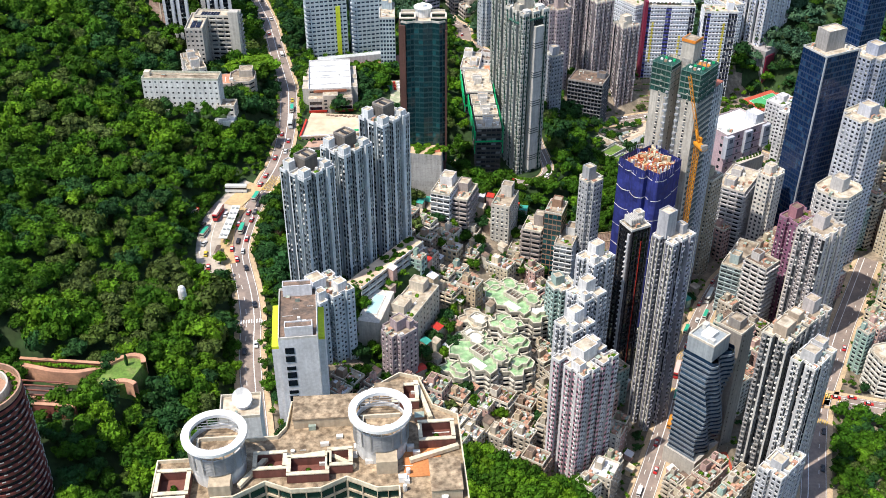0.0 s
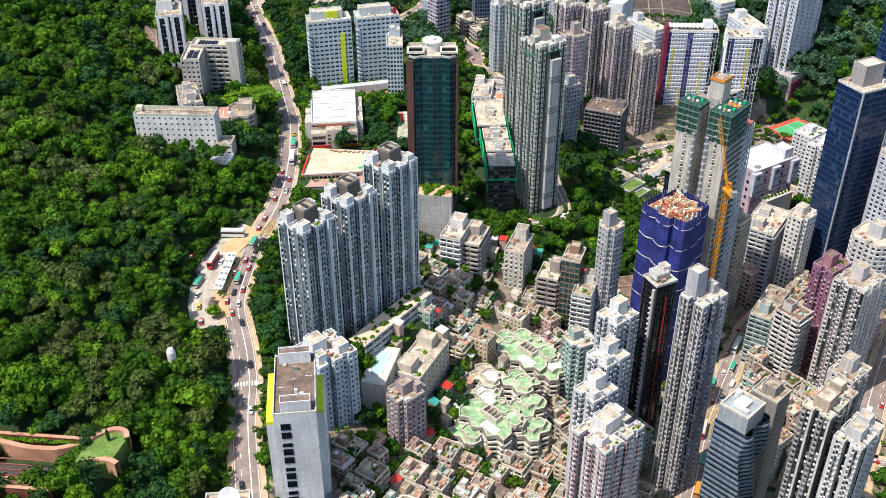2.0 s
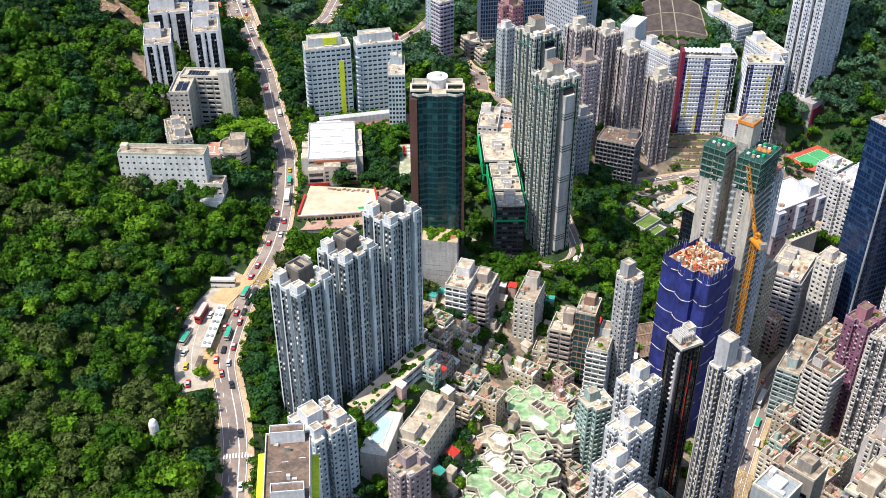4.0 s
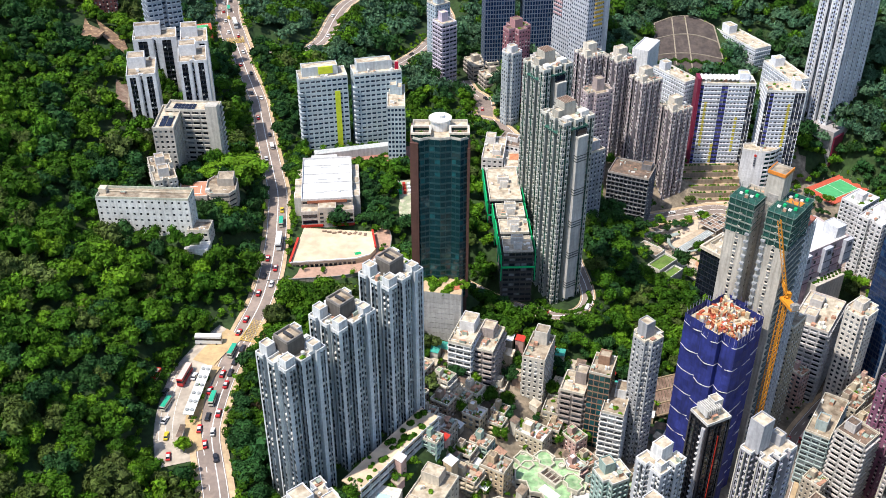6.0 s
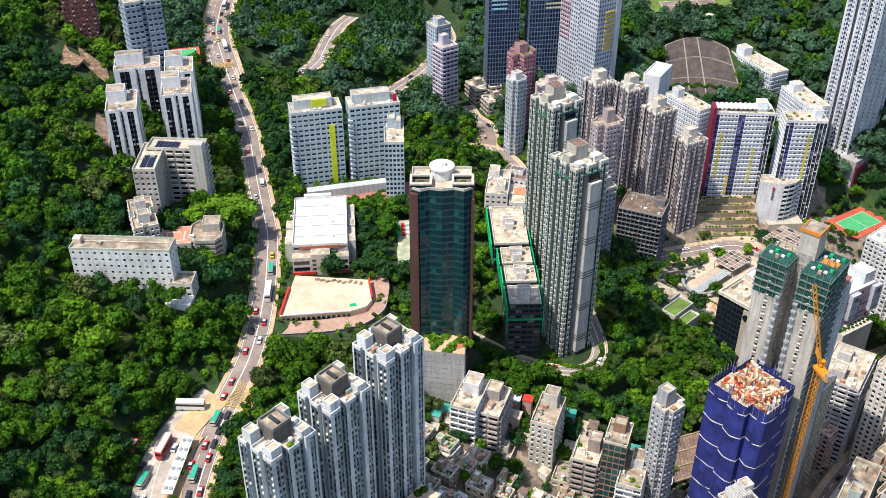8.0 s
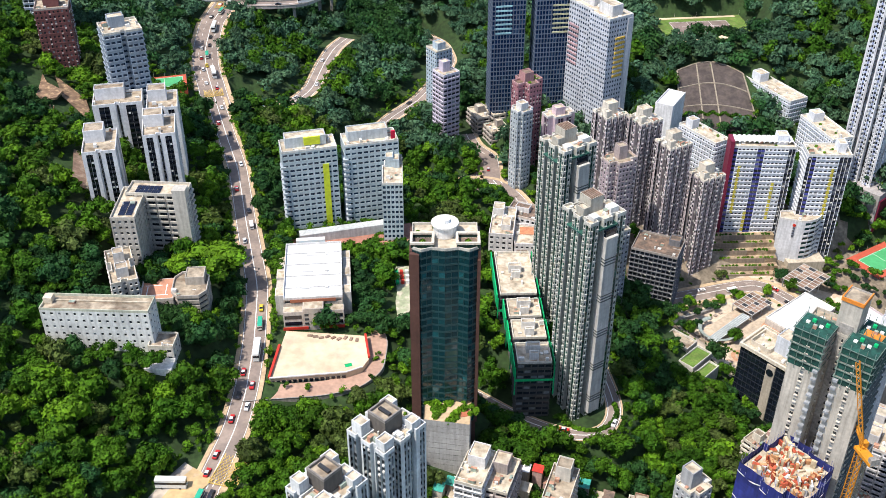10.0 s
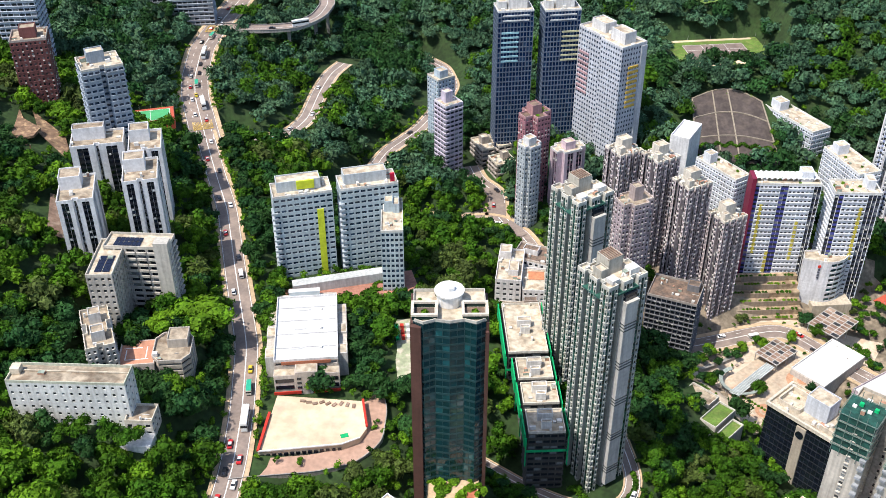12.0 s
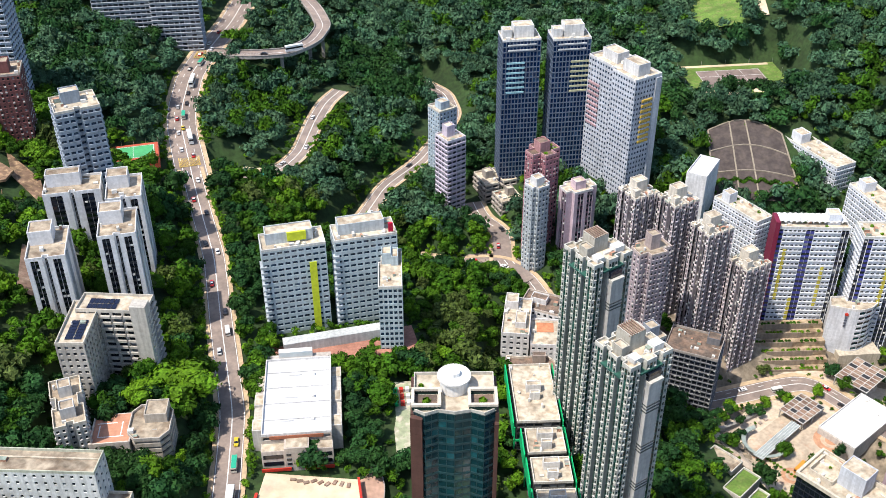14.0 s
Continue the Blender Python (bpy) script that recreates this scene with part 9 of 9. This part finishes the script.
rng = np.random.default_rng(3)
NEAR_CROWNS = [crown_cards(rng, 1.0, 1.5, 8, 60, 0.125) for _ in range(14)]
MID_CROWNS = [crown_cards(rng, 1.0, 1.4, 7, 38, 0.15) for _ in range(12)]
FAR_CROWNS = [crown_cards(rng, 1.0, 1.3, 7, 28, 0.145, (5, 1)) for _ in range(12)]
SHRUB_CROWNS = [crown_cards(rng, 1.0, 1.1, 3, 18, 0.24, (4, 1)) for _ in range(8)]

EDGE = [p for p in LINES.values()]
OPEN_ROADS = [LINES["lower_road"], LINES["valley_road"]]


def allowed(x, y, gap=4.2):
    ok = near_lines(x, y, EDGE)[0] > gap
    ok &= (near_lines(x, y, OPEN_ROADS)[0] > 8.0) | (y < 700)
    for poly in KEEP_CLEAR:
        ok &= ~inside(x, y, poly)
    d = np.min(np.hypot(x[:, None] - fl[None, :, 0], y[:, None] - fl[None, :, 1]), axis=1)
    return ok & (d > 5)


def forest(name, label, x0, x1, y0, y1, gap, crowns, mats, rmin, rmax, seed, keep=None, test=allowed, thin=0.5, small=0.62):
    """Woodland of many crowns; each tree belongs to one of the leaf kinds given, in loose groves."""
    rng = np.random.default_rng(seed)
    gx_, gy_ = np.meshgrid(np.arange(x0, x1, gap), np.arange(y0, y1, gap * 0.9))
    gx_ = gx_ + (np.arange(gx_.shape[0]) % 2)[:, None] * gap / 2
    x, y = gx_.ravel() + rng.uniform(-0.42, 0.42, gx_.size) * gap, gy_.ravel() + rng.uniform(-0.42, 0.42, gx_.size) * gap
    m = test(x, y)
    if keep is not None:
        m &= keep(x, y)
    town = np.zeros(len(x), bool)
    for poly in TOWN:
        town |= inside(x, y, poly)
    m &= ~town | (rng.random(len(x)) < thin)
    x, y, town = x[m], y[m], town[m]
    if not len(x):
        return
    z = ground(x, y)
    share = np.cumsum([w for _, w in mats]) / sum(w for _, w in mats)
    grove = 0.5 + 0.22 * np.sin(x * 0.031 + y * 0.017 + seed) + 0.2 * np.sin(y * 0.043 - x * 0.021 + 2 * seed) + rng.normal(scale=0.24, size=len(x))
    kind = np.minimum(np.searchsorted(share, np.clip(grove, 0, 0.999)), len(mats) - 1)
    sets = [[] for _ in mats]
    for xx, yy, zz, tn, kd in zip(x, y, z, town, kind):
        r = (rmin + (rmax - rmin) * rng.random() ** 1.5) * (1.35 if rng.random() < 0.1 else 1.0) * (small if tn else 1.0)
        t = crowns[int(rng.integers(len(crowns)))]
        a = rng.uniform(0, 2 * math.pi)
        c, s = math.cos(a) * r, math.sin(a) * r
        hgt = r * rng.uniform(0.8, 1.3)
        v = np.empty_like(t)
        v[..., 0] = t[..., 0] * c - t[..., 1] * s + xx
        v[..., 1] = t[..., 0] * s + t[..., 1] * c + yy
        v[..., 2] = t[..., 2] * hgt + zz + rng.uniform(0.2, 3.2) * min(1, rmax / 5)
        sets[kd].append(v)
    for (mat, _), q in zip(mats, sets):
        if q:
            ob = new(name, tri_mesh(name, np.concatenate(q), mat))
            tagged(ob, label, "woodland", kind="stuff")


def west(x, y):
    return x < np.interp(y, [200, 360, 420, 480, 560, 720, 880], [-100, -120, -138, -134, -144, -204, -246])


def verge(x, y):
    """Strips along roads and round plans that are too narrow for trees."""
    d = near_lines(x, y, EDGE)[0]
    ok = d > 1.2
    edge = d < 6.5
    for poly in KEEP_CLEAR:
        edge |= inside(x, y, poly)
    for poly in FOOTPRINTS:
        ok &= ~inside(x, y, poly)
    e = np.min(np.hypot(x[:, None] - fl[None, :, 0], y[:, None] - fl[None, :, 1]), axis=1)
    return ok & edge & (e > 5)


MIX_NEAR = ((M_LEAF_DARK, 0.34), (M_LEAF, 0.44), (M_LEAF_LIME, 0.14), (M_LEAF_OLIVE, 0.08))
MIX_FAR = ((M_LEAF_DARK, 0.24), (M_LEAF_HAZED, 0.6), (M_LEAF, 0.16))
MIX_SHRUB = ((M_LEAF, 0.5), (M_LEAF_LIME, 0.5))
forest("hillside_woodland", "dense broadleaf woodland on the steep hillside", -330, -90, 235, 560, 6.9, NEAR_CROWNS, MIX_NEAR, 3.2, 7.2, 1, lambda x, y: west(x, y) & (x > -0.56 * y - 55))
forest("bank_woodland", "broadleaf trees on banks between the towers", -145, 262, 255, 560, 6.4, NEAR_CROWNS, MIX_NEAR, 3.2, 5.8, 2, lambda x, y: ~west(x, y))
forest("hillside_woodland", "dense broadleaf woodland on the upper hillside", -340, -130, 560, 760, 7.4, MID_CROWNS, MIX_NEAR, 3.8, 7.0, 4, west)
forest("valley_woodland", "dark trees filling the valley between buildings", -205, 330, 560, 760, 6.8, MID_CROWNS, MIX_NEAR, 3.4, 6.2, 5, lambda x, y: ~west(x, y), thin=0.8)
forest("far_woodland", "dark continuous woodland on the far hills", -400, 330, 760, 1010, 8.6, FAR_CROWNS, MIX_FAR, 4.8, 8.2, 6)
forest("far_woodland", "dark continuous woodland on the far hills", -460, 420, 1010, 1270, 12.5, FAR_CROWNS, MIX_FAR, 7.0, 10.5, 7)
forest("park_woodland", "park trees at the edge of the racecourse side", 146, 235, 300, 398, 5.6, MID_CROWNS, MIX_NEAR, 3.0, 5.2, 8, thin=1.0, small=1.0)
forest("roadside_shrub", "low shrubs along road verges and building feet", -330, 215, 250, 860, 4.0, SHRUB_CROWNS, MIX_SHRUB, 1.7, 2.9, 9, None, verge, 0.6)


def tree(label, leaf, seed, r, h):
    """A single tree: tapered trunk with limbs, and a crown of leaf clumps."""
    rng = np.random.default_rng(seed)
    t = thing("tree", label, "tree")
    trunk = [lathe(0, 0, [(0.34, -1.0), (0.24, h * 0.35), (0.16, h * 0.6)], 8)]
    for k in range(5):
        a = k * 1.26 + rng.uniform(-0.3, 0.3)
        trunk.append(beam((0, 0, h * 0.38), (r * 0.55 * math.cos(a), r * 0.55 * math.sin(a), h * 0.68), 0.09))
    part("trunk", trunk, M_BARK, t)
    cards = crown_cards(rng, 1.0, 1.5, 10, 64, 0.105)
    cards = cards * np.array([r, r, h / 1.9]) + np.array([0, 0, h * 0.18])
    new("crown", tri_mesh("crown", cards, leaf)).parent = t
    return t


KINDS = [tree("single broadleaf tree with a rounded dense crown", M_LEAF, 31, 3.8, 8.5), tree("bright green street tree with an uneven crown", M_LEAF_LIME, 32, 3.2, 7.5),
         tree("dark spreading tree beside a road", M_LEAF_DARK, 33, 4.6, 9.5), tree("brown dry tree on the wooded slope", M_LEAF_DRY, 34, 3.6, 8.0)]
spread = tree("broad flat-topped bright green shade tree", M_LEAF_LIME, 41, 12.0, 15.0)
spread.matrix_world = pose(-165, 579, land(-165, 579) + 4, 0, 0, 20)
copy_thing(spread, pose(-181, 570, land(-181, 570) + 2, 0, 0, 140) @ Matrix.Scale(0.6, 4))
SPOTS = [(-166, 424, 0), (-146, 402, 1), (-128, 440, 2), (-124, 430, 0), (-126, 420, 1), (-122, 412, 2), (-124, 452, 0), (-118, 446, 1), (-112, 400, 2), (-128, 500, 1), (-122, 500, 0), (-116, 497, 1), (-104, 506, 0), (-96, 508, 1), (-90, 512, 0), (-140, 590, 2), (-147, 600, 2), (-156, 570, 2),
         (-176, 480, 3), (-200, 452, 3), (-120, 330, 1), (-124, 342, 0), (-104, 345, 1), (-102, 352, 0), (-72, 366, 2), (-66, 380, 0), (-62, 372, 1), (-44, 382, 2), (-38, 372, 0), (-40, 395, 2), (-36, 405, 0), (-28, 366, 1), (-18, 362, 0), (-4, 360, 1), (8, 356, 0), (14, 362, 2), (-42, 462, 0), (-36, 468, 1), (-30, 472, 0), (-22, 466, 2), (12, 455, 1), (2, 462, 0),
         (108, 684, 1), (122, 690, 0), (92, 676, 1), (84, 640, 0), (118, 700, 2), (60, 640, 0), (50, 640, 1), (98, 540, 1), (104, 545, 0), (110, 552, 2), (150, 395, 2), (176, 392, 2), (172, 378, 0), (178, 366, 2), (182, 350, 2), (86, 452, 1), (56, 440, 0), (46, 360, 2), (20, 322, 1), (12, 318, 0), (4, 326, 2), (40, 318, 1), (-32, 417, 1), (-35, 411, 2), (-30, 424, 0), (-77, 395, 2), (-73, 388, 0), (-80, 388, 2), (-82, 382, 1), (-70, 352, 0), (-64, 348, 2), (-72, 342, 0), (-76, 334, 1), (-66, 336, 2), (-58, 354, 0), (-56, 344, 1), (-50, 352, 2), (-76, 350, 1), (-62, 326, 0), (-70, 320, 2), (-74, 312, 1), (-40, 440, 1), (-46, 448, 0), (-50, 474, 1), (-22, 368, 2), (-12, 366, 1), (-34, 388, 1), (-30, 396, 2), (-90, 346, 0), (-98, 334, 1), (-103, 322, 0), (-37, 478, 1), (-22, 472, 0), (-21, 486, 2), (-2, 486, 0), (3, 468, 1), (13, 466, 0), (-46, 478, 2), (-15, 462, 1), (-24, 455, 0)]
for i, (x_, y_, k_) in enumerate(SPOTS):
    m_ = pose(x_, y_, land(x_, y_), 0, 0, (i * 67) % 360)
    if i < 4:
        KINDS[i].matrix_world = m_
    else:
        copy_thing(KINDS[k_], m_)
rng = np.random.default_rng(77)
for i in range(44):
    x_, y_ = -20 + 5.2 * (i % 11) + rng.uniform(-1.5, 1.5), 296 + 7.0 * (i // 11) + rng.uniform(-2, 2)
    copy_thing(KINDS[1 if rng.random() < 0.6 else 0], pose(x_, y_, land(x_, y_) + 3.5, 0, 0, rng.uniform(0, 360)) @ Matrix.Scale(rng.uniform(1.2, 1.6), 4))
